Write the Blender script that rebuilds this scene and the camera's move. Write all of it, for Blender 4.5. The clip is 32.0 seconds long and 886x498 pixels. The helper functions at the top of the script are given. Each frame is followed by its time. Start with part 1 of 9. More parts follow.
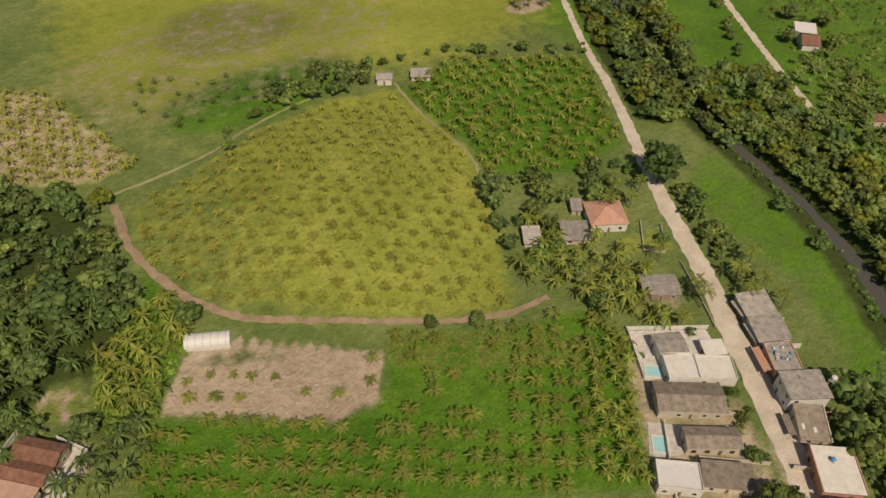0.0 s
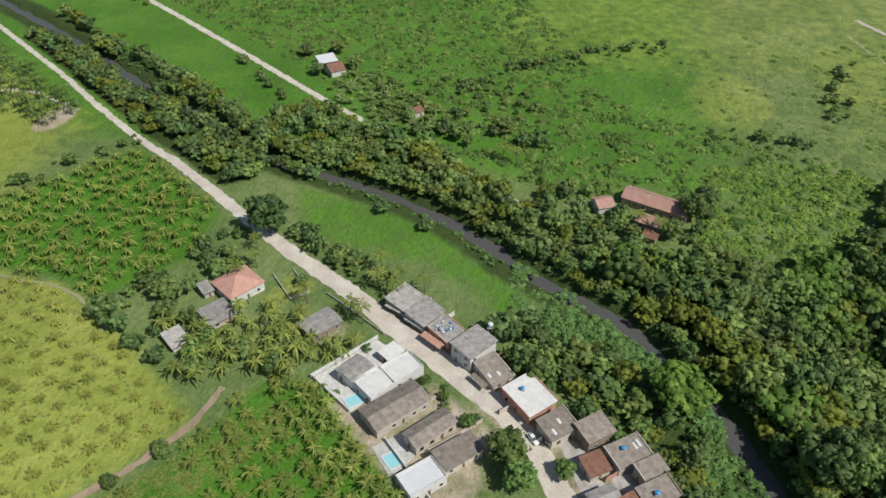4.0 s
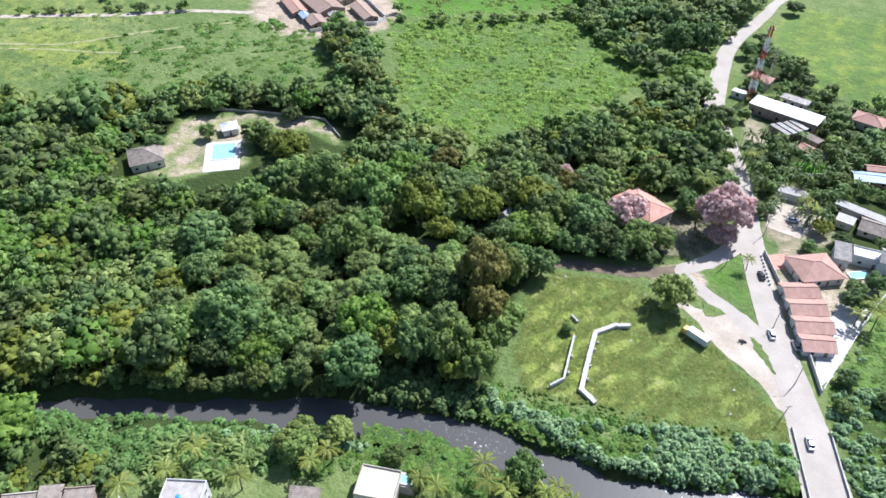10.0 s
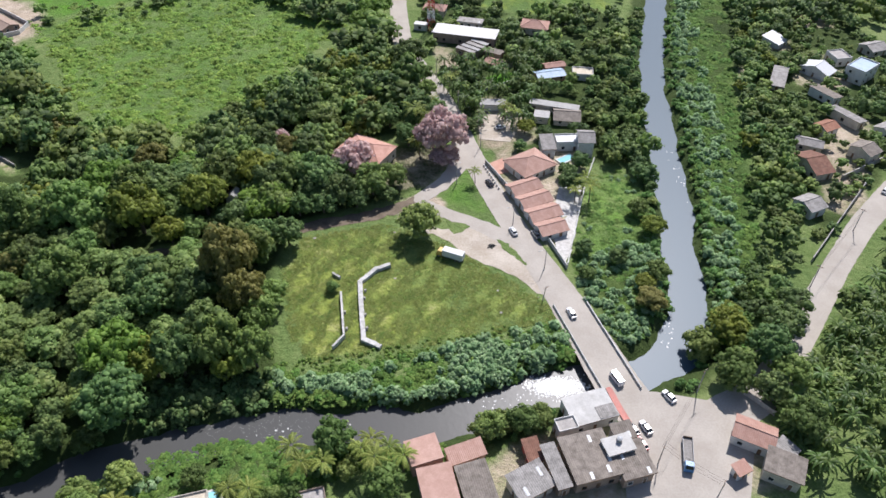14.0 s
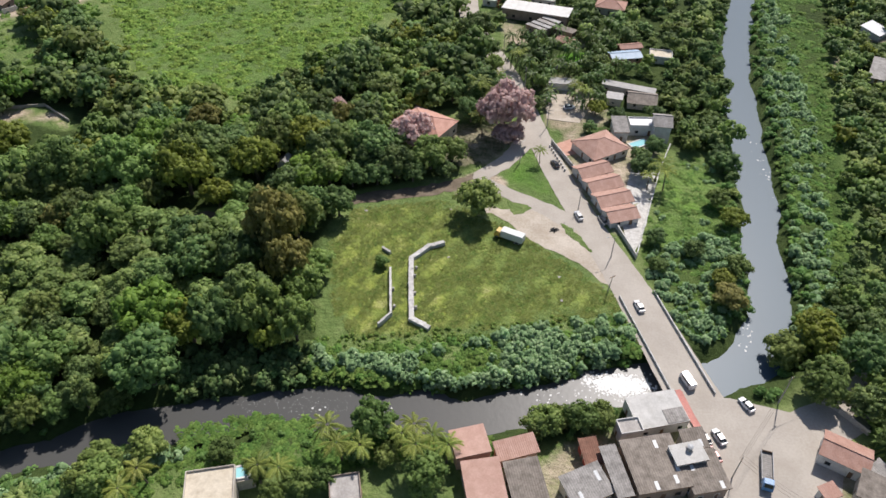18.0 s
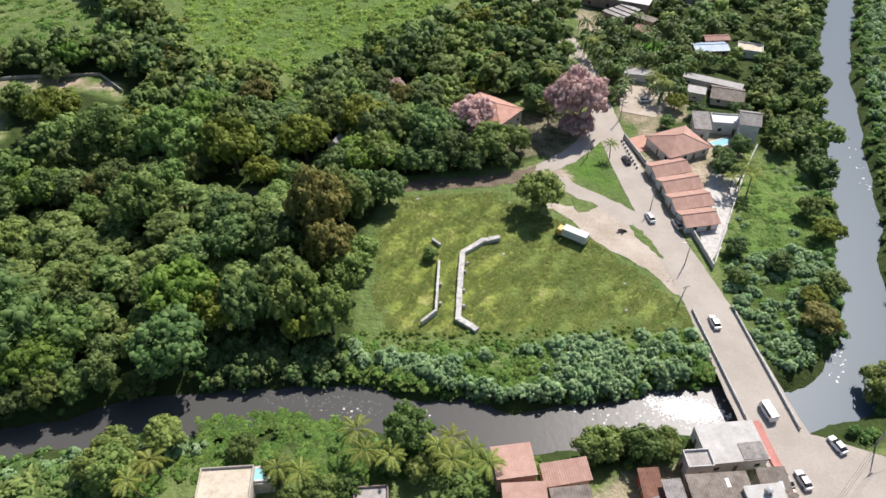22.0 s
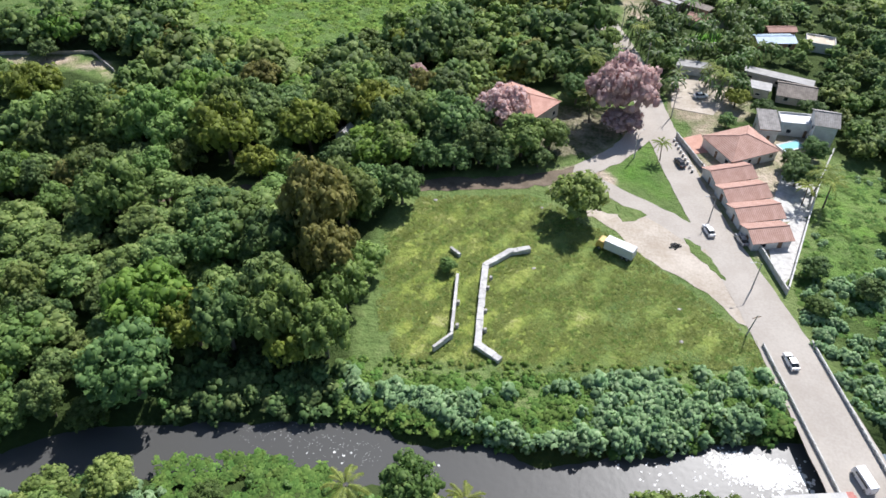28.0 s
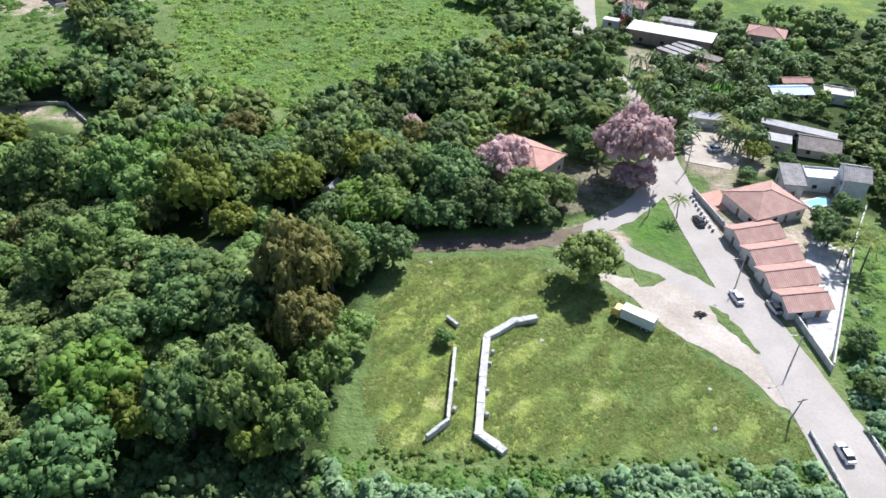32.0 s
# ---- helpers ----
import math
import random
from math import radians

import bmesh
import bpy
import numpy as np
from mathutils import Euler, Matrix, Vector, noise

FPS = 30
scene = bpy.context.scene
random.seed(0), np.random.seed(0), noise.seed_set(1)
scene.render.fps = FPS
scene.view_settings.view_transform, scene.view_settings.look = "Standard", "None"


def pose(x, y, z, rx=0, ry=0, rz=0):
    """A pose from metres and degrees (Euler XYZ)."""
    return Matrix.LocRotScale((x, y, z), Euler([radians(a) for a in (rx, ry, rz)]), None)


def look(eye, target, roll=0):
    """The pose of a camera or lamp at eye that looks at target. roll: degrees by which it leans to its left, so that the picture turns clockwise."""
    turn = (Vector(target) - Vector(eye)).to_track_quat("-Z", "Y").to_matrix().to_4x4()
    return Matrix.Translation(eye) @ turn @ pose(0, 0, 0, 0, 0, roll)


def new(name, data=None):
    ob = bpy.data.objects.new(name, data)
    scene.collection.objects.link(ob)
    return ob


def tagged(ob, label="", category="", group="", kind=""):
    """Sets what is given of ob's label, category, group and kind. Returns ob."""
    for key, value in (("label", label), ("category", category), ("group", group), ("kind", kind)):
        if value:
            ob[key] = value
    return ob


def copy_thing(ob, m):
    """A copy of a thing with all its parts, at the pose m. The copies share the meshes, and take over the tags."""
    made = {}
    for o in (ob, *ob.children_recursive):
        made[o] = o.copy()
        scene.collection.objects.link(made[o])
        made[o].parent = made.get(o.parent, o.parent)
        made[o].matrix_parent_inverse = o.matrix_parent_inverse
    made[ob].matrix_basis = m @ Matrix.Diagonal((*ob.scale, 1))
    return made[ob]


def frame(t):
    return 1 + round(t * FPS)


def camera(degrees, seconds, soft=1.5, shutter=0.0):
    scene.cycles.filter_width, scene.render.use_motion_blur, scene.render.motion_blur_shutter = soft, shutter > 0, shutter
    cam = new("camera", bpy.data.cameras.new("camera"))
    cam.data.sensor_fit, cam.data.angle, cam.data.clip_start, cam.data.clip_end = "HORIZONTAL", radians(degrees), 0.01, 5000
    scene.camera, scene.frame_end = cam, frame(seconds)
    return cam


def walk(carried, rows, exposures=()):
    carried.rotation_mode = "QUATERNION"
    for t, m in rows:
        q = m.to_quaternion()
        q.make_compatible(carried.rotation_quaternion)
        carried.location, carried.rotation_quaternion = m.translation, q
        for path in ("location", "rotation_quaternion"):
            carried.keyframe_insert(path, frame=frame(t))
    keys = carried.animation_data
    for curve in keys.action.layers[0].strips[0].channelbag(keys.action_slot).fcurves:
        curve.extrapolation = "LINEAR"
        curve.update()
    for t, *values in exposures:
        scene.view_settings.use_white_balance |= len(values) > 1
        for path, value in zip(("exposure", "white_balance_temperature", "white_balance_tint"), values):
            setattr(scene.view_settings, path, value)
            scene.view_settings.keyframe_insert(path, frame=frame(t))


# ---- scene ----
cam = camera(64.2, 32.0, soft=1.6)
PATH = [
    (0, (18.296, -18.232, 165.083), (17.358, -19.332, 163.701), 1.4),
    (0.5, (17.142, -18.566, 164.776), (16.148, -19.653, 163.423), 1.1),
    (1, (16.78, -18.705, 164.26), (15.562, -19.81, 163.122), 0.4),
    (1.5, (17.147, -18.626, 163.502), (15.822, -19.637, 162.396), 0.3),
    (2, (17.153, -18.696, 162.712), (15.854, -19.627, 161.509), 0.3),
    (2.5, (17.061, -18.78, 161.972), (15.696, -19.601, 160.763), 0.1),
    (3, (17.176, -19.087, 161.437), (15.717, -19.713, 160.221), -0.2),
    (3.5, (17.639, -19.743, 161.067), (16.129, -20.213, 159.844), -0.1),
    (5.5, (20.773, -24.014, 159.031), (19.227, -23.72, 157.796), 0.8),
    (6, (20.751, -24.034, 158.647), (19.267, -23.529, 157.406), 0.7),
    (6.5, (20.66, -23.883, 158.265), (19.263, -23.184, 157.016), 0.3),
    (7, (20.959, -23.925, 157.86), (19.635, -23.108, 156.604), 0.1),
    (7.5, (20.833, -24.068, 157.206), (19.583, -23.152, 155.942), 0.1),
    (8, (20.103, -24.645, 156.471), (18.984, -23.584, 155.197), -0.0),
    (8.5, (18.728, -25.643, 155.738), (17.754, -24.458, 154.454), 0.2),
    (9, (17.743, -26.696, 154.964), (16.893, -25.425, 153.674), 0.5),
    (9.5, (17.341, -27.1, 154.191), (16.605, -25.767, 152.894), 0.5),
    (10, (17.232, -27.196, 153.319), (16.583, -25.824, 152.016), 0.5),
    (10.5, (17.039, -27.13, 152.28), (16.402, -25.758, 150.971), 0.4),
    (11, (17.116, -26.901, 151.192), (16.41, -25.57, 149.876), 0.2),
    (11.5, (17.924, -26.846, 150.299), (17.357, -25.457, 148.978), 0.2),
    (12, (18.344, -26.75, 149.494), (17.944, -25.309, 148.166), 0.2),
    (12.5, (18.697, -26.876, 148.895), (18.485, -25.402, 147.56), 0.3),
    (13, (18.788, -26.979, 148.317), (18.737, -25.495, 146.977), 0.3),
    (13.5, (18.511, -26.806, 147.48), (18.531, -25.327, 146.134), 0.3),
    (15.5, (16.317, -23.735, 138.981), (16.363, -22.253, 137.639), 0.6),
    (16, (16.142, -22.841, 137.691), (16.12, -21.361, 136.347), 0.5),
    (16.5, (16.148, -21.85, 136.356), (16.099, -20.372, 135.01), 0.4),
    (17, (16.104, -21.001, 134.957), (16.039, -19.525, 133.61), 0.3),
    (17.5, (16.064, -20.197, 133.573), (15.972, -18.723, 132.223), 0.3),
    (18, (15.947, -19.367, 132.232), (15.842, -17.897, 130.881), 0.4),
    (18.5, (15.925, -18.64, 131.013), (15.817, -17.173, 129.659), 0.2),
    (19, (16.015, -17.521, 129.707), (15.863, -16.059, 128.35), 0.0),
    (19.5, (16.057, -16.189, 128.368), (15.854, -14.735, 127.01), -0.2),
    (20, (16.163, -14.858, 126.976), (15.954, -13.405, 125.618), -0.3),
    (20.5, (16.256, -13.446, 125.517), (16.043, -11.993, 124.16), -0.3),
    (21, (16.136, -11.758, 123.986), (15.904, -10.307, 122.629), -0.3),
    (21.5, (16.035, -10.06, 122.508), (15.77, -8.615, 121.151), -0.3),
    (22, (15.969, -8.465, 121.036), (15.703, -7.019, 119.68), -0.4),
    (22.5, (15.79, -6.911, 119.691), (15.525, -5.465, 118.335), -0.4),
    (23, (15.387, -4.942, 118.315), (15.112, -3.5, 116.957), -0.3),
    (23.5, (15.068, -2.832, 117.006), (14.725, -1.407, 115.646), -0.5),
    (24, (14.871, -1.095, 115.854), (14.515, 0.326, 114.493), -0.5),
    (24.5, (14.496, 0.448, 114.778), (14.145, 1.87, 113.416), -0.5),
    (25, (14.14, 2.15, 113.71), (13.794, 3.571, 112.346), -0.5),
    (25.5, (13.89, 3.909, 112.601), (13.546, 5.331, 111.237), -0.5),
    (27.5, (13.21, 10.288, 105.001), (12.875, 11.73, 103.655), -0.2),
    (28, (12.919, 12.004, 103.912), (12.587, 13.444, 102.564), -0.2),
    (28.5, (12.478, 13.92, 102.807), (12.146, 15.367, 101.468), -0.1),
    (29, (12.045, 15.651, 101.607), (11.695, 17.194, 100.384), -0.2),
    (29.5, (11.678, 17.238, 100.374), (11.329, 18.782, 99.152), -0.1),
    (30, (11.437, 19.057, 99.082), (11.086, 20.601, 97.86), -0.2),
    (30.5, (11.079, 20.762, 97.775), (10.731, 22.307, 96.553), -0.1),
    (31, (10.733, 22.544, 96.503), (10.385, 24.089, 95.282), -0.1),
    (31.5, (10.207, 24.312, 95.362), (9.86, 25.856, 94.14), -0.0),
    (32, (9.998, 26.102, 94.558), (9.652, 27.641, 93.328), -0.0),
]
walk(cam, [(t, look(eye, target, roll)) for t, eye, target, roll in PATH],
     exposures=[(0, -0.5, 8700, 16), (1, -0.42, 7700, 13), (2, -0.28, 6950, 9), (3.5, -0.15, 6450, 8), (6, 0.0, 6000, 8), (7, 0.22, 5880, 10), (9, 0.71, 5650, 14), (10.5, 0.78, 5700, 15), (12, 0.74, 5800, 16), (13, 0.53, 5900, 16), (17, 0.16, 6350, 14), (23, 0.42, 6450, 15), (25, 0.5, 6100, 15), (28.5, 0.5, 5950, 13), (29, 0.5, 5780, 13), (30, 0.58, 5720, 13), (32, 0.66, 5700, 14)])

# ---------------------------------------------------------------- world and sun
SUN_TO = Vector((0.236, 0.584, 0.777)).normalized()      # direction towards the sun
world = bpy.data.worlds.new("world")
scene.world = world
world.use_nodes = True
wn = world.node_tree
sky = wn.nodes.new("ShaderNodeTexSky")
sky.sky_type, sky.sun_disc = "NISHITA", False
sky.sun_elevation = math.asin(SUN_TO.z)
sky.sun_rotation = math.atan2(SUN_TO.x, SUN_TO.y)
wn.links.new(sky.outputs[0], wn.nodes["Background"].inputs[0])
wn.nodes["Background"].inputs[1].default_value = 0.08
sun_data = bpy.data.lights.new("sun", "SUN")
sun_data.energy, sun_data.angle, sun_data.color = 4.6, radians(0.6), (1.0, 0.95, 0.87)
sun = new("sun", sun_data)
sun.matrix_world = look(SUN_TO * 500, (0, 0, 0))

# ---------------------------------------------------------------- plan
RIVER = [(-520, -640), (-440, -490), (-362, -350), (-302, -257), (-263, -191), (-236, -148), (-222, -105), (-211, -75), (-201, -57),
         (-185, -37), (-173, -19), (-160, 3), (-142, 19), (-123, 34), (-101, 44), (-81, 53), (-61, 62), (-38, 68), (-20, 72), (8, 72),
         (24, 74), (40, 80), (54, 85), (68, 86), (80, 91), (88, 101), (93, 118), (97, 142), (102, 170), (107, 205), (114, 249), (125, 292),
         (150, 380), (190, 520)]
ROAD_A = [(-480, -560), (-340, -360), (-296, -296), (-267, -257), (-237, -214), (-219, -184), (-195, -150), (-173, -118), (-163, -102),
          (-153, -86), (-140, -68), (-130, -53), (-120, -39), (-111, -27), (-100, -18), (-87, -10), (-70, 1), (-30, 20), (20, 36), (60, 46), (75, 62)]
ROAD_B = [(84, 40), (77, 58), (71, 70), (66, 80), (62, 93), (58, 106), (54, 118), (47, 137), (40, 158), (35, 176), (31, 192), (24, 220),
          (14, 248), (7, 268), (4.5, 290), (3, 312), (2.5, 332), (5, 350), (10, 370), (15, 392), (22, 421), (60, 520)]
ROAD_C = [(-470, -390), (-398, -287), (-351, -222), (-319, -179), (-296, -148), (-269, -109), (-250, -80), (-237, -60), (-222, -40), (-211, -24), (-202, -10), (-195, 2)]
ROAD_D = [(74, 66), (88, 72), (104, 82), (121, 102), (146, 132), (170, 157), (240, 220)]
SIDE_ROAD = [(32, 186), (23, 168), (15, 158), (25, 150), (35, 144), (44, 137)]
TRACK = [(16.5, 142.4), (21, 141.5), (27, 138), (33, 133), (40, 126.5), (46, 121.5), (52, 115)]
ROAD_E = [(15, 158), (5, 153), (-5, 149), (-21, 145), (-41, 139), (-62, 134), (-84, 125), (-105, 118)]
HILL_PATH = [(-16, -240), (-12, -215), (-14, -193), (-18, -179), (-26, -164), (-37, -153), (-48, -144), (-61, -134), (-75, -124), (-91, -115), (-106, -112)]
UPPER_PATH = [(-18, -246), (-40, -246), (-61, -248), (-74, -253), (-95, -257), (-114, -258)]
HILL_TRAIL = [(-145, -246), (-140, -225), (-137, -205), (-135, -184), (-127, -167), (-119, -158)]
FAR_TRACK = [(-470, 150), (-399, 186), (-357, 201), (-323, 220), (-297, 233), (-271, 252), (-237, 267)]

HILL = [(-17, -233), (-13, -214), (-16, -192), (-19, -180), (-27, -166), (-49, -147), (-92, -118), (-109, -142), (-124, -165), (-134, -187), (-140, -240), (-107, -250), (-60, -243)]
GROVE_UPPER = [(-143, -238), (-178, -247), (-230, -211), (-190, -152), (-160, -150), (-134, -170), (-139, -190)]
GROVE_NEAR = [(10, -147), (-15, -127), (-28, -115), (-42, -112), (-56, -130), (-86, -111), (-110, -101), (-112, -84), (-80, -50), (24, -122)]
GROVE_DRY = [(-4, -345), (-20, -334), (-34, -258), (-14, -255), (16, -276)]
BARE = [(-7, -162), (-21, -157), (-52, -127), (-41, -114), (-27, -117), (-16, -128), (7, -148)]
FOREST = [(-262, 112), (-260, 136), (-220, 165), (-199, 189), (-146, 205), (-183, 261), (-168, 269), (-122, 212), (-106, 194), (-69, 190),
          (-67, 200), (-58, 220), (-24, 249), (-8, 300), (10, 285), (18, 240), (27, 205), (22, 192), (10, 196), (-4, 193), (4, 170), (5, 158), (-18, 148), (-25, 138),
          (-26, 110), (-19, 86), (-28, 79), (-50, 73), (-96, 57), (-126, 45), (-150, 28), (-166, 8), (-182, -8), (-200, 8), (-190, 36), (-182, 56), (-188, 72), (-204, 84), (-230, 101)]
LODGE_GROUNDS = [(-190, 146), (-196, 163), (-178, 176), (-149, 187), (-130, 184), (-122, 172), (-140, 177), (-160, 166), (-148, 146), (-166, 126), (-180, 122), (-194, 134)]
BIG_MEADOW = [(-168, 290), (-74, 350), (-20, 290), (-62, 206), (-72, 196), (-114, 210)]
LOT = [(-27, 122), (-22, 140), (3, 146), (19, 139), (29, 131), (48, 116), (53, 110), (52, 104), (15, 95), (-13, 90), (-20, 98)]
ISLAND = [(18, 159), (29, 178), (34, 171), (40, 147), (27, 151)]
RIVER_MEADOW = [(-217, -131), (-205, -72), (-172, -22), (-147, -30), (-172, -63), (-180, -119)]
EAST_STRIP = [(98, 92), (110, 108), (122, 140), (138, 206), (154, 270), (176, 345), (150, 345), (132, 290), (118, 210), (106, 150), (98, 116)]
EAST_MEADOW = [(62, 127), (70, 165), (84, 176), (92, 160), (89, 130), (82, 108), (74, 95), (68, 98), (63, 112)]
MARSH = [(-400, -318), (-384, -268), (-288, -166), (-270, -172), (-306, -232)]
VILLAGE_GREEN = [(58, 196), (86, 178), (92, 196), (100, 250), (112, 310), (130, 380), (60, 400), (24, 380), (10, 330), (16, 292), (60, 300), (88, 250), (84, 205)]
LEFT_GREEN = [(14, -278), (-10, -242), (-5, -196), (-7, -172), (8, -152), (18, -140), (30, -160), (62, -170), (70, -300)]
ROW_GREEN = [(-143, -34), (-126, -12), (-112, 6), (-100, 20), (-84, 28), (-78, 42), (-42, 54), (-64, 52), (-88, 42), (-130, 20), (-147, 4), (-160, -14)]
ROAD_GREEN = [(-206, -160), (-216, -148), (-230, -150), (-256, -190), (-296, -256), (-356, -350), (-336, -352), (-290, -286), (-262, -246), (-232, -204)]
VINES_WEST = [(-160, -20), (-160, -6), (-142, 15), (-134, 11), (-141, -3), (-150, -22)]
VINES_ROW = [(-116, 26), (-109, 32), (-92, 44), (-80, 47), (-61, 54), (-62, 40), (-85, 30), (-97, 23)]
VILLAGE_EAST = [(140, 140), (158, 146), (222, 226), (222, 300), (150, 300), (146, 220)]
NORTH_YARDS = [(36, 186), (48, 184), (80, 176), (96, 200), (100, 260), (60, 300), (20, 280), (24, 230)]
FAR_FIELD = [(40, 312), (62, 302), (108, 304), (126, 372), (70, 425), (24, 406), (19, 368), (21, 350), (38, 336)]
CANAL_RIM = [(140, 226), (147, 250), (153, 268), (165, 307), (176, 345), (150, 345), (138, 300), (126, 250), (120, 226)]
PALM_EDGE = [(-12, -210), (-6, -190), (4, -181), (16, -173), (18, -161), (20, -150), (9, -147), (-8, -164), (-13, -176)]
PALM_CLEARING = [(28, -175), (20, -173), (16, -162), (24, -157), (33, -161), (37, -169)]
TALL_GRASS = [(-58, -132), (-104, -96), (-94, -86), (-50, -121)]
LANE_SIDE = [(12, 160), (-24, 147), (-24, 160), (-6, 168), (12, 172)]
DRY_FIELD = [(-230, -520), (-330, -390), (-245, -255), (-176, -250), (-130, -275), (-60, -262), (-30, -330), (-60, -430)]

# ---------------------------------------------------------------- arithmetic on the plan
RNG = np.random.default_rng(7)


def smooth(line, step=3.0):
    """A curve through the points of a plan line, in steps of about that many metres."""
    p = np.array(line, float)
    p = np.vstack([2 * p[0] - p[1], p, 2 * p[-1] - p[-2]])
    out = []
    for i in range(1, len(p) - 2):
        n = max(2, int(np.linalg.norm(p[i + 1] - p[i]) / step))
        for s in np.arange(n) / n:
            a, b, c, d = p[i - 1], p[i], p[i + 1], p[i + 2]
            out.append(0.5 * (2 * b + (c - a) * s + (2 * a - 5 * b + 4 * c - d) * s * s + (3 * b - a - 3 * c + d) * s ** 3))
    out.append(p[-2])
    return np.array(out)


def line_gap(x, y, line):
    """The distance from points to a plan line."""
    best = np.full(np.shape(x), 1e9)
    p = np.array(line, float)
    for a, b in zip(p[:-1], p[1:]):
        d = b - a
        s = np.clip(((x - a[0]) * d[0] + (y - a[1]) * d[1]) / max(d @ d, 1e-9), 0, 1)
        best = np.minimum(best, np.hypot(x - a[0] - s * d[0], y - a[1] - s * d[1]))
    return best


def inside(x, y, poly):
    """Whether points lie inside a plan outline."""
    hit = np.zeros(np.shape(x), bool)
    p = np.array(poly, float)
    for (ax, ay), (bx, by) in zip(p, np.roll(p, -1, 0)):
        if ay == by:
            continue
        hit ^= ((ay > y) != (by > y)) & (x < (bx - ax) * (y - ay) / (by - ay) + ax)
    return hit


def edge_gap(x, y, poly):
    """Signed distance to a plan outline, positive inside."""
    d = line_gap(x, y, list(poly) + [poly[0]])
    return np.where(inside(x, y, poly), d, -d)


def ramp(v, a, b):
    s = np.clip((v - a) / (b - a), 0, 1)
    return s * s * (3 - 2 * s)


def wobble(x, y, size, seed):
    """A cheap smooth noise of the plan, about -1 to 1."""
    r = np.random.default_rng(seed)
    out = np.zeros(np.shape(x))
    for k in range(6):
        a, f, ph = r.uniform(0, 6.283), r.uniform(0.6, 1.7) / size, r.uniform(0, 6.283)
        out = out + np.sin((x * math.cos(a) + y * math.sin(a)) * f * 6.283 + ph)
    return out / 3.0


RIVER_LINE = smooth(RIVER, 5)
WATER_Z = -2.6


def ground_z(x, y):
    x, y = np.asarray(x, float), np.asarray(y, float)
    d = line_gap(x, y, RIVER_LINE) + 0.9 * wobble(x, y, 18, 3) + 2.6 * ramp(x, -50, -100)
    z = -3.6 * ramp(-d, -8.2, -4.2)
    r = np.hypot((x + 78) / 68, (y + 190) / 66)
    z = z + 7.0 * np.clip(1 - r * r, 0, 1) ** 1.4
    far = ramp(np.hypot(x + 60, y - 40), 500, 1400)
    z = z + far * 6 * wobble(x, y, 700, 9)
    return z


# ---------------------------------------------------------------- mesh helpers
def mesh_from(name, verts, faces, mat=None, shade=False):
    me = bpy.data.meshes.new(name)
    me.from_pydata([tuple(v) for v in verts], [], [tuple(f) for f in faces])
    if mat:
        me.materials.append(mat)
    if shade:
        me.shade_smooth()
    me.update()
    return me


def quick_mesh(name, verts, tris, mat, quads=None):
    """A mesh straight from number arrays, for leaves and the like."""
    me = bpy.data.meshes.new(name)
    verts = np.asarray(verts, np.float32)
    tris = np.asarray(tris, np.int32).reshape(-1, 3)
    me.vertices.add(len(verts))
    me.vertices.foreach_set("co", verts.ravel())
    me.loops.add(tris.size)
    me.loops.foreach_set("vertex_index", tris.ravel())
    me.polygons.add(len(tris))
    me.polygons.foreach_set("loop_start", np.arange(0, tris.size, 3, dtype=np.int32))
    me.polygons.foreach_set("loop_total", np.full(len(tris), 3, np.int32))
    me.materials.append(mat)
    me.update(calc_edges=True)
    return me


def part(name, bm, material, parent, label=""):
    """Links a bmesh, or a mesh, as one object under a thing or a part."""
    if isinstance(bm, bpy.types.Mesh):
        me = bm
    else:
        me = bpy.data.meshes.new(name)
        bm.to_mesh(me)
        bm.free()
    if material and not me.materials:
        me.materials.append(material)
    ob = new(name, me)
    ob.parent = parent
    return tagged(ob, label) if label else ob


def thing(name, m, label, category, group="", kind=""):
    ob = new(name)
    ob.empty_display_size = 0.5
    ob.matrix_world = m
    return tagged(ob, label, category, group, kind)


def box(bm, x0, y0, z0, x1, y1, z1, bevel=0.0):
    """Adds a box to a bmesh."""
    vs = [bm.verts.new(c) for c in ((x0, y0, z0), (x1, y0, z0), (x1, y1, z0), (x0, y1, z0), (x0, y0, z1), (x1, y0, z1), (x1, y1, z1), (x0, y1, z1))]
    fs = [bm.faces.new([vs[i] for i in f]) for f in ((3, 2, 1, 0), (4, 5, 6, 7), (0, 1, 5, 4), (1, 2, 6, 5), (2, 3, 7, 6), (3, 0, 4, 7))]
    if bevel:
        es = list({e for f in fs for e in f.edges})
        bmesh.ops.bevel(bm, geom=es, offset=bevel, segments=1, affect="EDGES")
    return bm


def boxed(*a, bevel=0.0):
    return box(bmesh.new(), *a, bevel=bevel)


def slab(bm, corners, thick):
    """A plate with the given upper corners, thick downwards."""
    top = [bm.verts.new(c) for c in corners]
    low = [bm.verts.new((c[0], c[1], c[2] - thick)) for c in corners]
    n = len(corners)
    bm.faces.new(top)
    bm.faces.new(low[::-1])
    for i in range(n):
        bm.faces.new((top[i], low[i], low[(i + 1) % n], top[(i + 1) % n]))
    bmesh.ops.recalc_face_normals(bm, faces=bm.faces[:])
    return bm


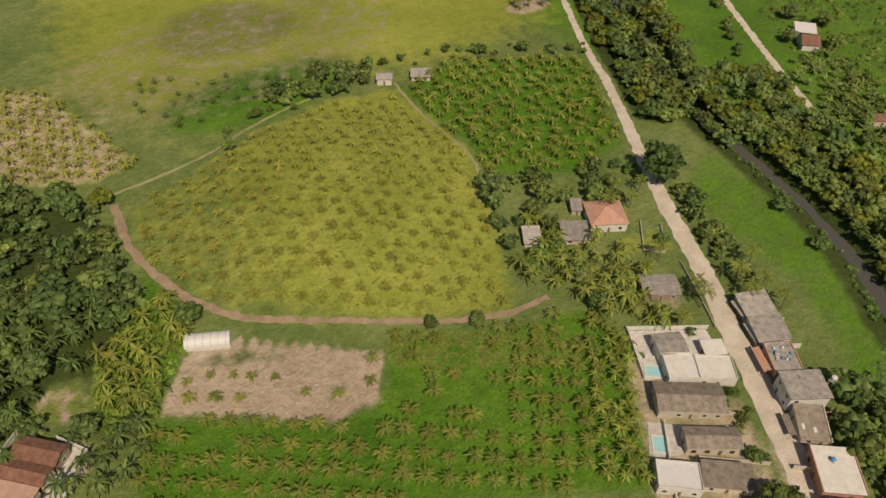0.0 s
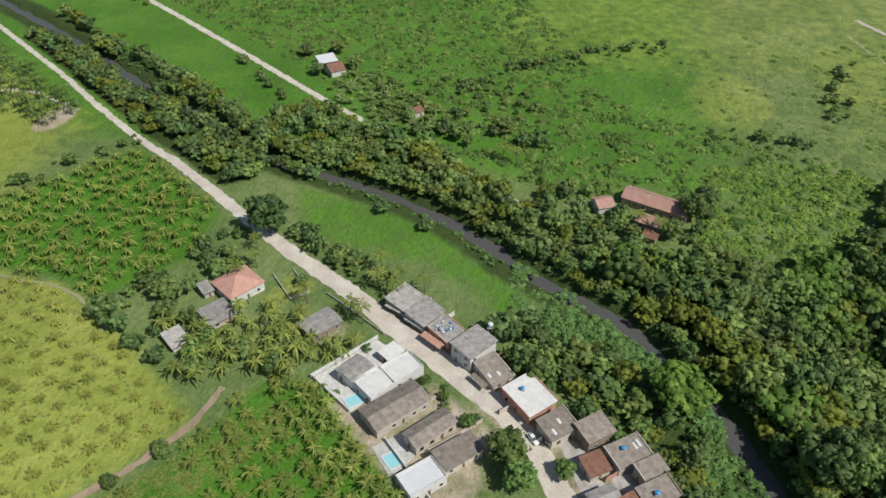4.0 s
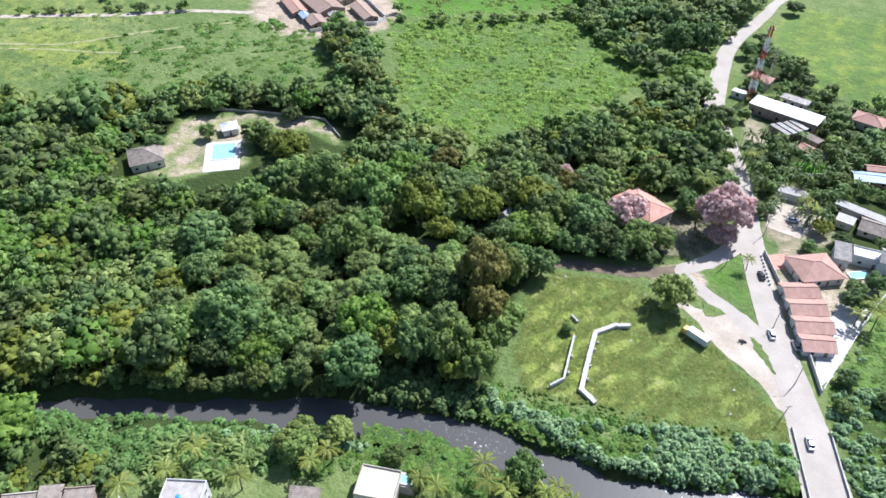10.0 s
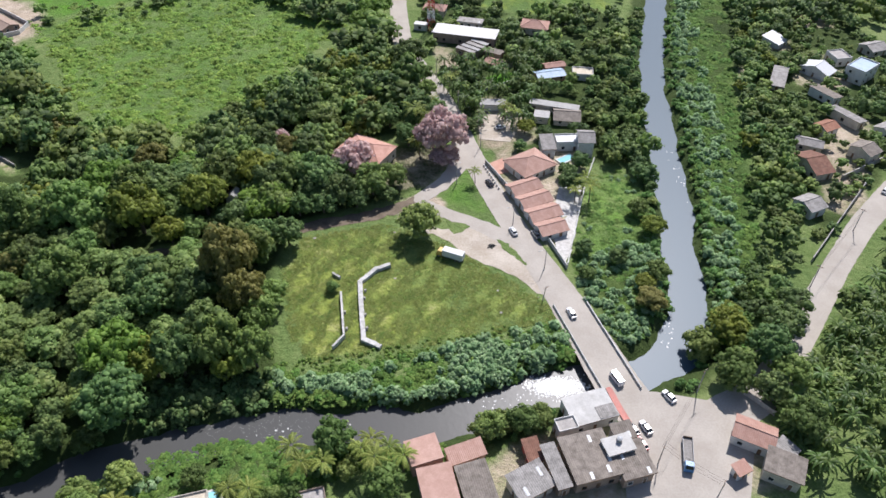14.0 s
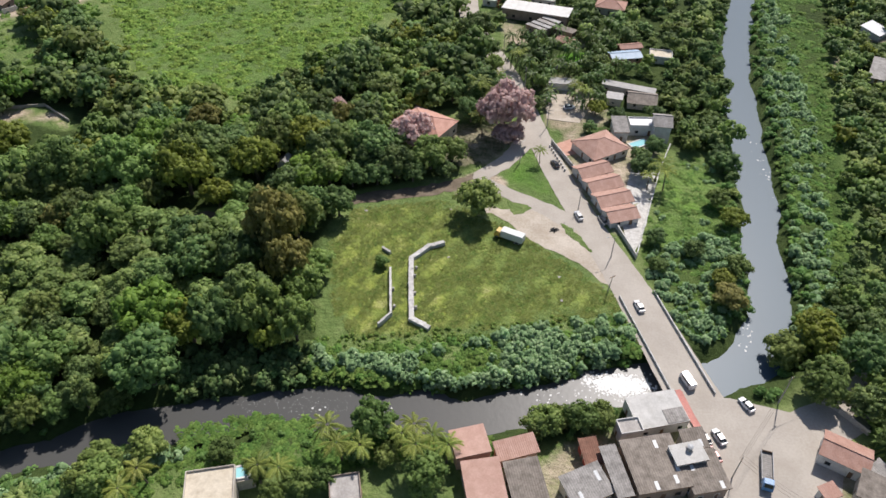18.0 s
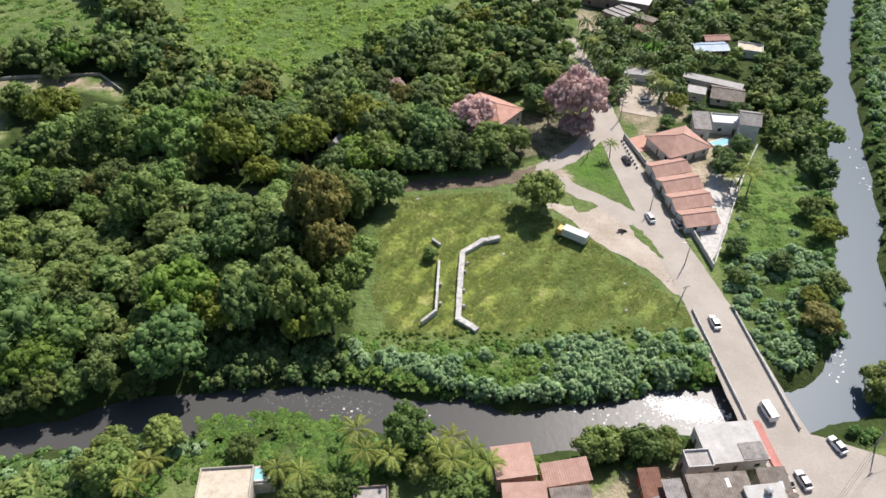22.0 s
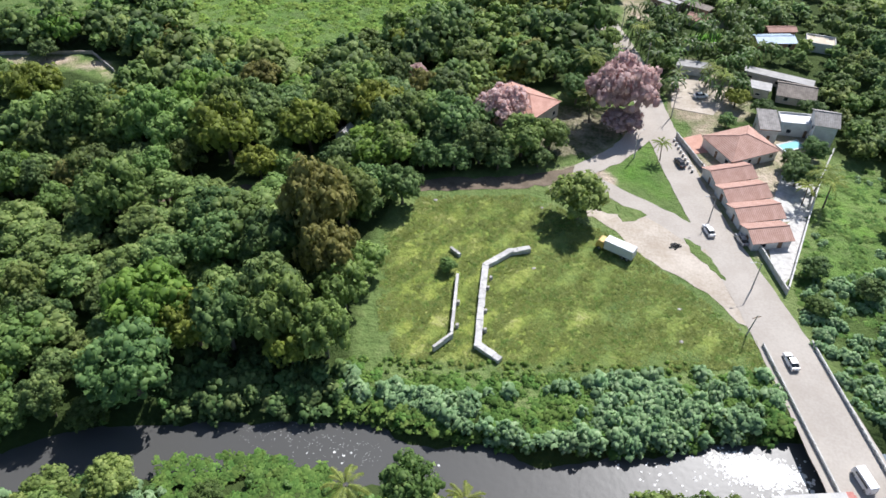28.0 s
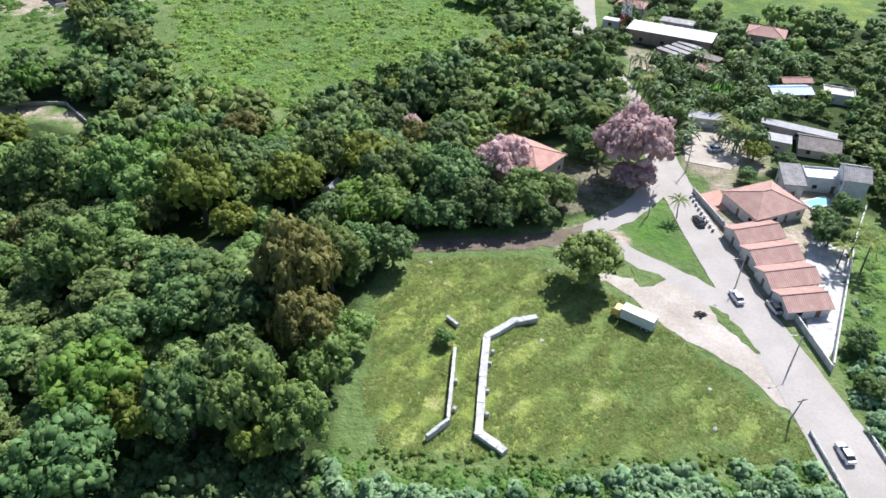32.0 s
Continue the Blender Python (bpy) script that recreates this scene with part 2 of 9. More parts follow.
def tube(bm, a, b, r0, r1, sides=8, cap=True):
    a, b = Vector(a), Vector(b)
    q = (b - a).to_track_quat("Z", "Y")
    rings = []
    for c, r in ((a, r0), (b, r1)):
        rings.append([bm.verts.new(c + q @ Vector((r * math.cos(k * 6.2832 / sides), r * math.sin(k * 6.2832 / sides), 0))) for k in range(sides)])
    for k in range(sides):
        bm.faces.new((rings[0][k], rings[0][(k + 1) % sides], rings[1][(k + 1) % sides], rings[1][k]))
    if cap:
        bm.faces.new(rings[0][::-1])
        bm.faces.new(rings[1])
    return bm


# ---------------------------------------------------------------- materials
def node_mat(name):
    m = bpy.data.materials.new(name)
    m.use_nodes = True
    nt = m.node_tree
    return m, nt, nt.nodes["Principled BSDF"], (lambda a, b: nt.links.new(a, b))


def surface(name, dark, light, big=4.0, fine=0.25, rough=0.85, bump=0.3, metal=0.0, vary=0.0, stain=None, stain_size=1.5, lines=0.0, axis="x"):
    """Two-scale mottled surface, at sizes in metres. lines: a ribbed relief of that pitch along the thing's own axis."""
    m, nt, bsdf, link = node_mat(name)
    tc = nt.nodes.new("ShaderNodeTexCoord")
    n1 = nt.nodes.new("ShaderNodeTexNoise")
    n1.inputs["Scale"].default_value, n1.inputs["Detail"].default_value = 1 / big, 5
    n2 = nt.nodes.new("ShaderNodeTexNoise")
    n2.inputs["Scale"].default_value, n2.inputs["Detail"].default_value = 1 / fine, 4
    link(tc.outputs["Object"], n1.inputs[0])
    link(tc.outputs["Object"], n2.inputs[0])
    mx = nt.nodes.new("ShaderNodeMath")
    mx.operation = "MULTIPLY_ADD"
    mx.inputs[1].default_value = 0.55
    link(n1.outputs[0], mx.inputs[0])
    m2 = nt.nodes.new("ShaderNodeMath")
    m2.operation = "MULTIPLY"
    m2.inputs[1].default_value = 0.45
    link(n2.outputs[0], m2.inputs[0])
    link(m2.outputs[0], mx.inputs[2])
    cr = nt.nodes.new("ShaderNodeValToRGB")
    cr.color_ramp.elements[0].position, cr.color_ramp.elements[1].position = 0.36, 0.64
    cr.color_ramp.elements[0].color, cr.color_ramp.elements[1].color = (*dark, 1), (*light, 1)
    link(mx.outputs[0], cr.inputs[0])
    col = cr.outputs[0]
    if stain:
        n3 = nt.nodes.new("ShaderNodeTexNoise")
        n3.inputs["Scale"].default_value, n3.inputs["Detail"].default_value = 1 / stain_size, 6
        link(tc.outputs["Object"], n3.inputs[0])
        r3 = nt.nodes.new("ShaderNodeMapRange")
        r3.inputs[1].default_value, r3.inputs[2].default_value, r3.inputs[4].default_value = 0.48, 0.78, 0.65
        link(n3.outputs[0], r3.inputs[0])
        mix = nt.nodes.new("ShaderNodeMix")
        mix.data_type = "RGBA"
        link(r3.outputs[0], mix.inputs[0])
        link(col, mix.inputs[6])
        mix.inputs[7].default_value = (*stain, 1)
        col = mix.outputs[2]
    if vary:
        oi = nt.nodes.new("ShaderNodeObjectInfo")
        mr = nt.nodes.new("ShaderNodeMapRange")
        mr.inputs[3].default_value, mr.inputs[4].default_value = 1 - vary, 1 + vary
        link(oi.outputs["Random"], mr.inputs[0])
        hs = nt.nodes.new("ShaderNodeHueSaturation")
        link(mr.outputs[0], hs.inputs["Value"])
        link(col, hs.inputs["Color"])
        col = hs.outputs[0]
    link(col, bsdf.inputs["Base Color"])
    bsdf.inputs["Roughness"].default_value, bsdf.inputs["Metallic"].default_value = rough, metal
    height = mx.outputs[0]
    if lines:
        wv = nt.nodes.new("ShaderNodeTexWave")
        wv.bands_direction = axis.upper()
        wv.inputs["Scale"].default_value = 0.314 / lines
        wv.inputs["Distortion"].default_value = 0.15
        link(tc.outputs["Object"], wv.inputs[0])
        ad = nt.nodes.new("ShaderNodeMath")
        ad.operation = "ADD"
        link(wv.outputs[1], ad.inputs[0])
        link(mx.outputs[0], ad.inputs[1])
        height = ad.outputs[0]
    bp = nt.nodes.new("ShaderNodeBump")
    bp.inputs["Strength"].default_value, bp.inputs["Distance"].default_value = bump, 0.06
    link(height, bp.inputs["Height"])
    link(bp.outputs[0], bsdf.inputs["Normal"])
    return m


def foliage(name, dark, light, tip, vary=0.25, rough=0.6, leak=0.46):
    """Leaves: colour varies leaf by leaf, patch by patch and plant by plant."""
    m, nt, bsdf, link = node_mat(name)
    geo = nt.nodes.new("ShaderNodeNewGeometry")
    oi = nt.nodes.new("ShaderNodeObjectInfo")
    nz = nt.nodes.new("ShaderNodeTexNoise")
    nz.inputs["Scale"].default_value, nz.inputs["Detail"].default_value = 0.35, 3
    link(geo.outputs["Position"], nz.inputs[0])
    ad = nt.nodes.new("ShaderNodeMath")
    ad.operation = "MULTIPLY_ADD"
    ad.inputs[1].default_value = 0.40
    link(geo.outputs["Random Per Island"], ad.inputs[0])
    sc = nt.nodes.new("ShaderNodeMath")
    sc.operation = "MULTIPLY"
    sc.inputs[1].default_value = 0.62
    link(nz.outputs[0], sc.inputs[0])
    link(sc.outputs[0], ad.inputs[2])
    cr = nt.nodes.new("ShaderNodeValToRGB")
    e = cr.color_ramp.elements
    e[0].position, e[0].color = 0.18, (*dark, 1)
    e[1].position, e[1].color = 0.95, (*tip, 1)
    mid = e.new(0.6)
    mid.color = (*light, 1)
    link(ad.outputs[0], cr.inputs[0])
    mr = nt.nodes.new("ShaderNodeMapRange")
    mr.inputs[3].default_value, mr.inputs[4].default_value = 1 - vary, 1 + vary
    pa = nt.nodes.new("ShaderNodeAttribute")
    pa.attribute_name = "plant"
    each = nt.nodes.new("ShaderNodeMath")
    each.operation = "ADD"
    link(oi.outputs["Random"], each.inputs[0])
    link(pa.outputs["Fac"], each.inputs[1])
    own = nt.nodes.new("ShaderNodeMath")
    own.operation = "FRACT"
    link(each.outputs[0], own.inputs[0])
    link(own.outputs[0], mr.inputs[0])
    mh = nt.nodes.new("ShaderNodeMapRange")
    mh.inputs[3].default_value, mh.inputs[4].default_value = 0.5 - 0.09 * vary, 0.5 + 0.035 * vary
    wn1 = nt.nodes.new("ShaderNodeTexWhiteNoise")
    wn1.noise_dimensions = "1D"
    link(own.outputs[0], wn1.inputs["W"])
    link(wn1.outputs["Value"], mh.inputs[0])
    hs = nt.nodes.new("ShaderNodeHueSaturation")
    link(mh.outputs[0], hs.inputs["Hue"])
    link(mr.outputs[0], hs.inputs["Value"])
    link(cr.outputs[0], hs.inputs["Color"])
    link(hs.outputs[0], bsdf.inputs["Base Color"])
    bsdf.inputs["Roughness"].default_value = rough
    bsdf.inputs["Specular IOR Level"].default_value = 0.25
    tr = nt.nodes.new("ShaderNodeBsdfTranslucent")
    link(hs.outputs[0], tr.inputs[0])
    ms = nt.nodes.new("ShaderNodeMixShader")
    ms.inputs[0].default_value = leak
    link(bsdf.outputs[0], ms.inputs[1])
    link(tr.outputs[0], ms.inputs[2])
    link(ms.outputs[0], nt.nodes["Material Output"].inputs[0])
    return m


def ground_material():
    """Grass in several kinds: the colour attribute says dry (red), bare earth (green), undergrowth and painted tree
    shade (blue) and lush sward (alpha).
    """
    m, nt, bsdf, link = node_mat("ground_cover")
    tc = nt.nodes.new("ShaderNodeTexCoord")
    at = nt.nodes.new("ShaderNodeVertexColor")
    at.layer_name = "cover"
    sp = nt.nodes.new("ShaderNodeSeparateColor")
    link(at.outputs[0], sp.inputs[0])

    def noise_of(scale, detail=5, rough=0.6):
        n = nt.nodes.new("ShaderNodeTexNoise")
        n.inputs["Scale"].default_value, n.inputs["Detail"].default_value, n.inputs["Roughness"].default_value = scale, detail, rough
        link(tc.outputs["Object"], n.inputs[0])
        return n.outputs[0]

    broad, mid, fine, tuft = noise_of(0.02), noise_of(0.13, 6), noise_of(1.1, 6, 0.7), noise_of(0.42, 4, 0.65)

    def ramped(fac, stops):
        cr = nt.nodes.new("ShaderNodeValToRGB")
        el = cr.color_ramp.elements
        for k, (p, c) in enumerate(stops):
            e = el[k] if k < 2 else el.new(p)
            e.position, e.color = p, (*c, 1)
        link(fac, cr.inputs[0])
        return cr.outputs[0]

    def maths(op, a, b):
        n = nt.nodes.new("ShaderNodeMath")
        n.operation = op
        for k, v in enumerate((a, b)):
            if isinstance(v, (int, float)):
                n.inputs[k].default_value = v
            else:
                link(v, n.inputs[k])
        return n.outputs[0]

    def mixed(fac, a, b):
        n = nt.nodes.new("ShaderNodeMix")
        n.data_type = "RGBA"
        link(fac, n.inputs[0])
        link(a, n.inputs[6])
        link(b, n.inputs[7])
        return n.outputs[2]

    def mask(value, spread=0.9):
        edge = maths("ADD", value, maths("MULTIPLY", maths("SUBTRACT", maths("ADD", mid, maths("MULTIPLY", fine, 0.5)), 0.75), spread))
        r = nt.nodes.new("ShaderNodeMapRange")
        r.inputs[1].default_value, r.inputs[2].default_value = 0.28, 0.72
        link(edge, r.inputs[0])
        return r.outputs[0]

    patch = maths("ADD", maths("ADD", maths("MULTIPLY", broad, 0.42), maths("MULTIPLY", tuft, 0.28)), maths("ADD", maths("MULTIPLY", mid, 0.3), maths("MULTIPLY", fine, 0.12)))
    grass = ramped(patch, [(0.38, (0.062, 0.114, 0.030)), (0.72, (0.24, 0.28, 0.112)), (0.55, (0.135, 0.192, 0.060))])
    dry = ramped(patch, [(0.36, (0.150, 0.205, 0.032)), (0.74, (0.38, 0.395, 0.098)), (0.55, (0.25, 0.295, 0.058))])
    lush = ramped(patch, [(0.40, (0.036, 0.112, 0.011)), (0.70, (0.128, 0.262, 0.032)), (0.55, (0.074, 0.184, 0.019))])
    earth = ramped(patch, [(0.34, (0.20, 0.145, 0.096)), (0.72, (0.56, 0.475, 0.375)), (0.54, (0.41, 0.33, 0.248))])
    # dark undergrowth tone, which also carries the painted shade below trees
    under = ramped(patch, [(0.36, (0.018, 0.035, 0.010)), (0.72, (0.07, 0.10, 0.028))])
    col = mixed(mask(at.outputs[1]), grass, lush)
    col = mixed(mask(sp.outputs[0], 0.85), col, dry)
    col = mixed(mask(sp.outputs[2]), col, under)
    col = mixed(mask(sp.outputs[1]), col, earth)
    link(col, bsdf.inputs["Base Color"])
    bsdf.inputs["Roughness"].default_value = 0.95
    bsdf.inputs["Specular IOR Level"].default_value = 0.15
    bp = nt.nodes.new("ShaderNodeBump")
    bp.inputs["Strength"].default_value, bp.inputs["Distance"].default_value = 0.7, 0.5
    link(maths("ADD", fine, maths("MULTIPLY", tuft, 3.0)), bp.inputs["Height"])
    link(bp.outputs[0], bsdf.inputs["Normal"])
    return m


def water_material(name, colour, rough, ripple, size, gloss=0.5):
    m, nt, bsdf, link = node_mat(name)
    tc = nt.nodes.new("ShaderNodeTexCoord")
    n = nt.nodes.new("ShaderNodeTexNoise")
    n.inputs["Scale"].default_value, n.inputs["Detail"].default_value = 1 / size, 4
    link(tc.outputs["Object"], n.inputs[0])
    b = nt.nodes.new("ShaderNodeBump")
    b.inputs["Strength"].default_value, b.inputs["Distance"].default_value = ripple, 0.1
    link(n.outputs[0], b.inputs["Height"])
    link(b.outputs[0], bsdf.inputs["Normal"])
    bsdf.inputs["Base Color"].default_value = (*colour, 1)
    bsdf.inputs["Roughness"].default_value = rough
    bsdf.inputs["IOR"].default_value = 1.33
    bsdf.inputs["Specular IOR Level"].default_value = gloss
    return m


def plain(name, colour, rough=0.6, metal=0.0):
    return surface(name, tuple(0.8 * c for c in colour), tuple(min(1, 1.12 * c) for c in colour), 1.2, 0.15, rough, 0.1, metal)


M_GROUND = ground_material()
M_DIRT = surface("pale_dirt_road", (0.363, 0.308, 0.244), (0.534, 0.474, 0.396), 7, 0.6, 0.95, 0.5, stain=(0.34, 0.275, 0.20), stain_size=4)
M_PALE_ROAD = surface("pale_sandy_road", (0.44, 0.39, 0.325), (0.64, 0.585, 0.505), 7, 0.6, 0.95, 0.5, stain=(0.40, 0.34, 0.26), stain_size=4)
M_PAVED = surface("worn_pale_paving", (0.363, 0.324, 0.278), (0.446, 0.405, 0.351), 9, 0.5, 0.9, 0.25, stain=(0.33, 0.288, 0.24), stain_size=6)
M_PATH = surface("earth_path", (0.234, 0.172, 0.109), (0.374, 0.289, 0.203), 4, 0.5, 0.95, 0.5)
M_TRAIL = surface("worn_grass_trail", (0.235, 0.245, 0.105), (0.36, 0.345, 0.18), 5, 0.5, 0.95, 0.4, stain=(0.16, 0.20, 0.07), stain_size=4)
# leaf litter on earth, with the lane's tree shade put into its dark tones
M_SHADED_LITTER = surface("leaf_strewn_earth", (0.10, 0.078, 0.052), (0.23, 0.18, 0.13), 3, 0.4, 0.95, 0.5, stain=(0.07, 0.06, 0.035), stain_size=1.5)
M_WATER = water_material("murky_river_water", (0.088, 0.088, 0.084), 0.36, 0.22, 1.2, 0.4)
M_CANAL = water_material("calm_canal_water", (0.074, 0.112, 0.145), 0.42, 0.05, 2.5, 0.4)
M_POOL = water_material("pool_water", (0.30, 0.60, 0.64), 0.05, 0.1, 0.8)
M_FOAM = surface("river_foam", (0.55, 0.55, 0.53), (0.85, 0.85, 0.83), 0.8, 0.2, 0.7, 0.5)
M_CONC = surface("weathered_concrete", (0.304, 0.283, 0.263), (0.506, 0.476, 0.445), 2.5, 0.3, 0.9, 0.3, stain=(0.220, 0.198, 0.176), stain_size=2)
M_WHITE = surface("white_limewash", (0.535, 0.526, 0.502), (0.680, 0.672, 0.648), 2.5, 0.3, 0.85, 0.2, stain=(0.422, 0.396, 0.352), stain_size=1.6)
M_OLD_WHITE = surface("weathered_white_concrete", (0.423, 0.409, 0.382), (0.626, 0.612, 0.584), 1.6, 0.2, 0.9, 0.4, vary=0.08, stain=(0.25, 0.235, 0.205), stain_size=0.9)
M_CREAM = surface("cream_render", (0.46, 0.41, 0.345), (0.59, 0.545, 0.47), 2, 0.3, 0.85, 0.2, vary=0.12, stain=(0.312, 0.265, 0.211), stain_size=1.6)
M_SALMON = surface("salmon_paint", (0.429, 0.218, 0.156), (0.530, 0.312, 0.234), 2, 0.3, 0.8, 0.2)
M_REDWASH = surface("faded_red_wash", (0.44, 0.17, 0.14), (0.58, 0.27, 0.23), 2, 0.3, 0.85, 0.2, stain=(0.36, 0.20, 0.17), stain_size=1.2)
M_RAW = surface("raw_block_wall", (0.234, 0.172, 0.133), (0.351, 0.281, 0.226), 2, 0.2, 0.95, 0.3, vary=0.1)
M_FIBRO = surface("grey_fibre_cement_sheet", (0.23, 0.217, 0.20), (0.40, 0.375, 0.35), 2.2, 0.4, 0.9, 0.5, vary=0.18, stain=(0.101, 0.091, 0.081), stain_size=1.3, lines=0.5)
M_FIBRO_PALE = surface("pale_fibre_cement_sheet", (0.276, 0.267, 0.258), (0.423, 0.414, 0.396), 2.2, 0.4, 0.85, 0.5, vary=0.1, stain=(0.22, 0.21, 0.20), stain_size=1.6, lines=0.5)
M_FIBRO_WHITE = surface("bleached_sheet", (0.57, 0.56, 0.53), (0.71, 0.70, 0.665), 3, 0.4, 0.8, 0.4, stain=(0.42, 0.40, 0.36), stain_size=2.5, lines=0.6)
M_FIBRO_OLD = surface("brown_weathered_sheet", (0.178, 0.150, 0.124), (0.305, 0.265, 0.225), 2.2, 0.4, 0.9, 0.5, vary=0.15, stain=(0.081, 0.067, 0.054), stain_size=1.3, lines=0.5)
M_TILE = surface("terracotta_tiles", (0.259, 0.108, 0.061), (0.374, 0.187, 0.122), 1.8, 0.3, 0.85, 0.6, vary=0.1, stain=(0.203, 0.101, 0.070), stain_size=1.2, lines=0.45)
M_TILE_NEW = surface("bright_clay_tiles", (0.432, 0.225, 0.170), (0.552, 0.327, 0.258), 1.8, 0.3, 0.85, 0.6, vary=0.05, stain=(0.38, 0.20, 0.15), stain_size=1.6, lines=0.45)
M_TERRA = surface("faded_terracotta_plaster", (0.41, 0.245, 0.19), (0.54, 0.35, 0.285), 2.2, 0.3, 0.85, 0.3, vary=0.06, stain=(0.40, 0.25, 0.19), stain_size=1.6)
M_TILE_FADED = surface("faded_clay_tiles", (0.36, 0.205, 0.155), (0.485, 0.315, 0.255), 1.8, 0.3, 0.85, 0.6, vary=0.08, stain=(0.36, 0.21, 0.16), stain_size=1.4, lines=0.45)
M_TILE_PINK = surface("pale_clay_tiles", (0.359, 0.194, 0.144), (0.459, 0.287, 0.230), 1.8, 0.3, 0.85, 0.6, vary=0.08, stain=(0.296, 0.172, 0.133), stain_size=1.4, lines=0.45)
M_TILE_DULL = surface("dull_clay_tiles", (0.27, 0.19, 0.145), (0.395, 0.295, 0.235), 2.2, 0.3, 0.9, 0.6, vary=0.1, stain=(0.17, 0.105, 0.08), stain_size=2.4, lines=0.45)
M_TILE_OLD = surface("dark_old_tiles", (0.156, 0.070, 0.047), (0.281, 0.148, 0.101), 1.5, 0.3, 0.9, 0.6, vary=0.1, stain=(0.094, 0.055, 0.039), stain_size=1.2, lines=0.45)
M_METAL_W = surface("white_metal_sheet", (0.567, 0.575, 0.575), (0.680, 0.688, 0.688), 3, 0.4, 0.5, 0.3, stain=(0.484, 0.475, 0.458), stain_size=3, lines=0.6)
M_METAL_B = surface("bluish_metal_sheet", (0.26, 0.36, 0.47), (0.40, 0.50, 0.60), 3, 0.4, 0.6, 0.3, lines=0.6)
M_RED = surface("red_paint", (0.42, 0.07, 0.05), (0.56, 0.13, 0.09), 2, 0.3, 0.7, 0.2)
M_BLUE = plain("blue_plastic", (0.05, 0.28, 0.55), 0.45)
M_GREY = plain("grey_plastic", (0.40, 0.41, 0.42), 0.5)
M_GLASS_D = plain("dark_window_glass", (0.03, 0.035, 0.04), 0.12)
M_WOOD = surface("brown_wood", (0.12, 0.07, 0.04), (0.24, 0.15, 0.09), 1, 0.1, 0.8, 0.3, vary=0.15)
M_BARK = surface("bark", (0.09, 0.07, 0.055), (0.20, 0.165, 0.13), 0.8, 0.12, 0.95, 0.6)
M_RUBBER = plain("black_rubber", (0.025, 0.025, 0.025), 0.8)
M_BLEACH = surface("sun_bleached_screed", (0.52, 0.45, 0.34), (0.66, 0.59, 0.47), 2, 0.3, 0.9, 0.3, stain=(0.36, 0.30, 0.22), stain_size=1.5)
M_BLEACH_PALE = surface("bleached_roof_screed", (0.44, 0.43, 0.405), (0.60, 0.585, 0.555), 3.0, 0.3, 0.9, 0.3, stain=(0.30, 0.285, 0.25), stain_size=2.2)
M_STEEL = plain("galvanised_steel", (0.45, 0.45, 0.45), 0.45, 0.7)
M_CAR_W = plain("white_car_paint", (0.78, 0.78, 0.78), 0.25)
M_CAR_S = plain("silver_car_paint", (0.45, 0.46, 0.47), 0.25, 0.4)
M_CAR_D = plain("black_car_paint", (0.03, 0.03, 0.035), 0.2)
M_CAR_R = plain("red_car_paint", (0.42, 0.05, 0.04), 0.25)
M_CAR_B = plain("blue_truck_paint", (0.07, 0.22, 0.45), 0.35)
M_YELLOW = plain("yellow_cab_paint", (0.62, 0.42, 0.10), 0.4)

F_GREEN = foliage("broad_leaf_green", (0.062, 0.12, 0.03), (0.214, 0.318, 0.087), (0.42, 0.52, 0.178), 0.34)
F_DARK = foliage("dark_leaf_green", (0.047, 0.098, 0.033), (0.169, 0.268, 0.087), (0.37, 0.47, 0.168), 0.30)
F_OLIVE = foliage("olive_leaf", (0.088, 0.116, 0.018), (0.24, 0.295, 0.05), (0.41, 0.45, 0.092), 0.12)
F_BROWN = foliage("brownish_leaf", (0.105, 0.115, 0.03), (0.28, 0.275, 0.08), (0.45, 0.41, 0.14), 0.08)
F_TEAK = foliage("large_pale_leaf", (0.079, 0.138, 0.039), (0.246, 0.348, 0.104), (0.48, 0.545, 0.205), 0.2)
F_BANK = foliage("pale_bank_leaf", (0.105, 0.205, 0.088), (0.3, 0.455, 0.215), (0.56, 0.69, 0.41), 0.14, 0.7, 0.42)
F_PINK = foliage("pink_blossom", (0.43, 0.285, 0.265), (0.72, 0.53, 0.49), (0.86, 0.71, 0.67), 0.06, 0.7, 0.46)
F_PALM = foliage("palm_frond", (0.14, 0.18, 0.034), (0.41, 0.43, 0.095), (0.64, 0.6, 0.17), 0.16, 0.5, 0.4)
F_PALM_MID = foliage("green_palm_frond", (0.1, 0.155, 0.03), (0.3, 0.36, 0.08), (0.52, 0.53, 0.15), 0.16, 0.5, 0.4)
F_PALM_DARK = foliage("dark_palm_frond", (0.049, 0.098, 0.029), (0.155, 0.244, 0.073), (0.357, 0.439, 0.155), 0.25, 0.4)
F_SCRUB = foliage("meadow_scrub", (0.09, 0.175, 0.034), (0.215, 0.335, 0.076), (0.36, 0.46, 0.135), 0.2, 0.8)
F_WEED = foliage("rank_weeds", (0.06, 0.14, 0.028), (0.155, 0.285, 0.06), (0.285, 0.42, 0.11), 0.22, 0.8)
F_MEADOW = foliage("bright_meadow_weeds", (0.115, 0.225, 0.036), (0.262, 0.41, 0.08), (0.42, 0.55, 0.145), 0.18, 0.8)
F_CANOPY = foliage("umbrella_canopy_leaf", (0.058, 0.125, 0.022), (0.175, 0.305, 0.052), (0.33, 0.46, 0.1), 0.16)
F_VINE = foliage("green_creeper", (0.070, 0.160, 0.040), (0.195, 0.350, 0.098), (0.37, 0.53, 0.21), 0.16, 0.7)
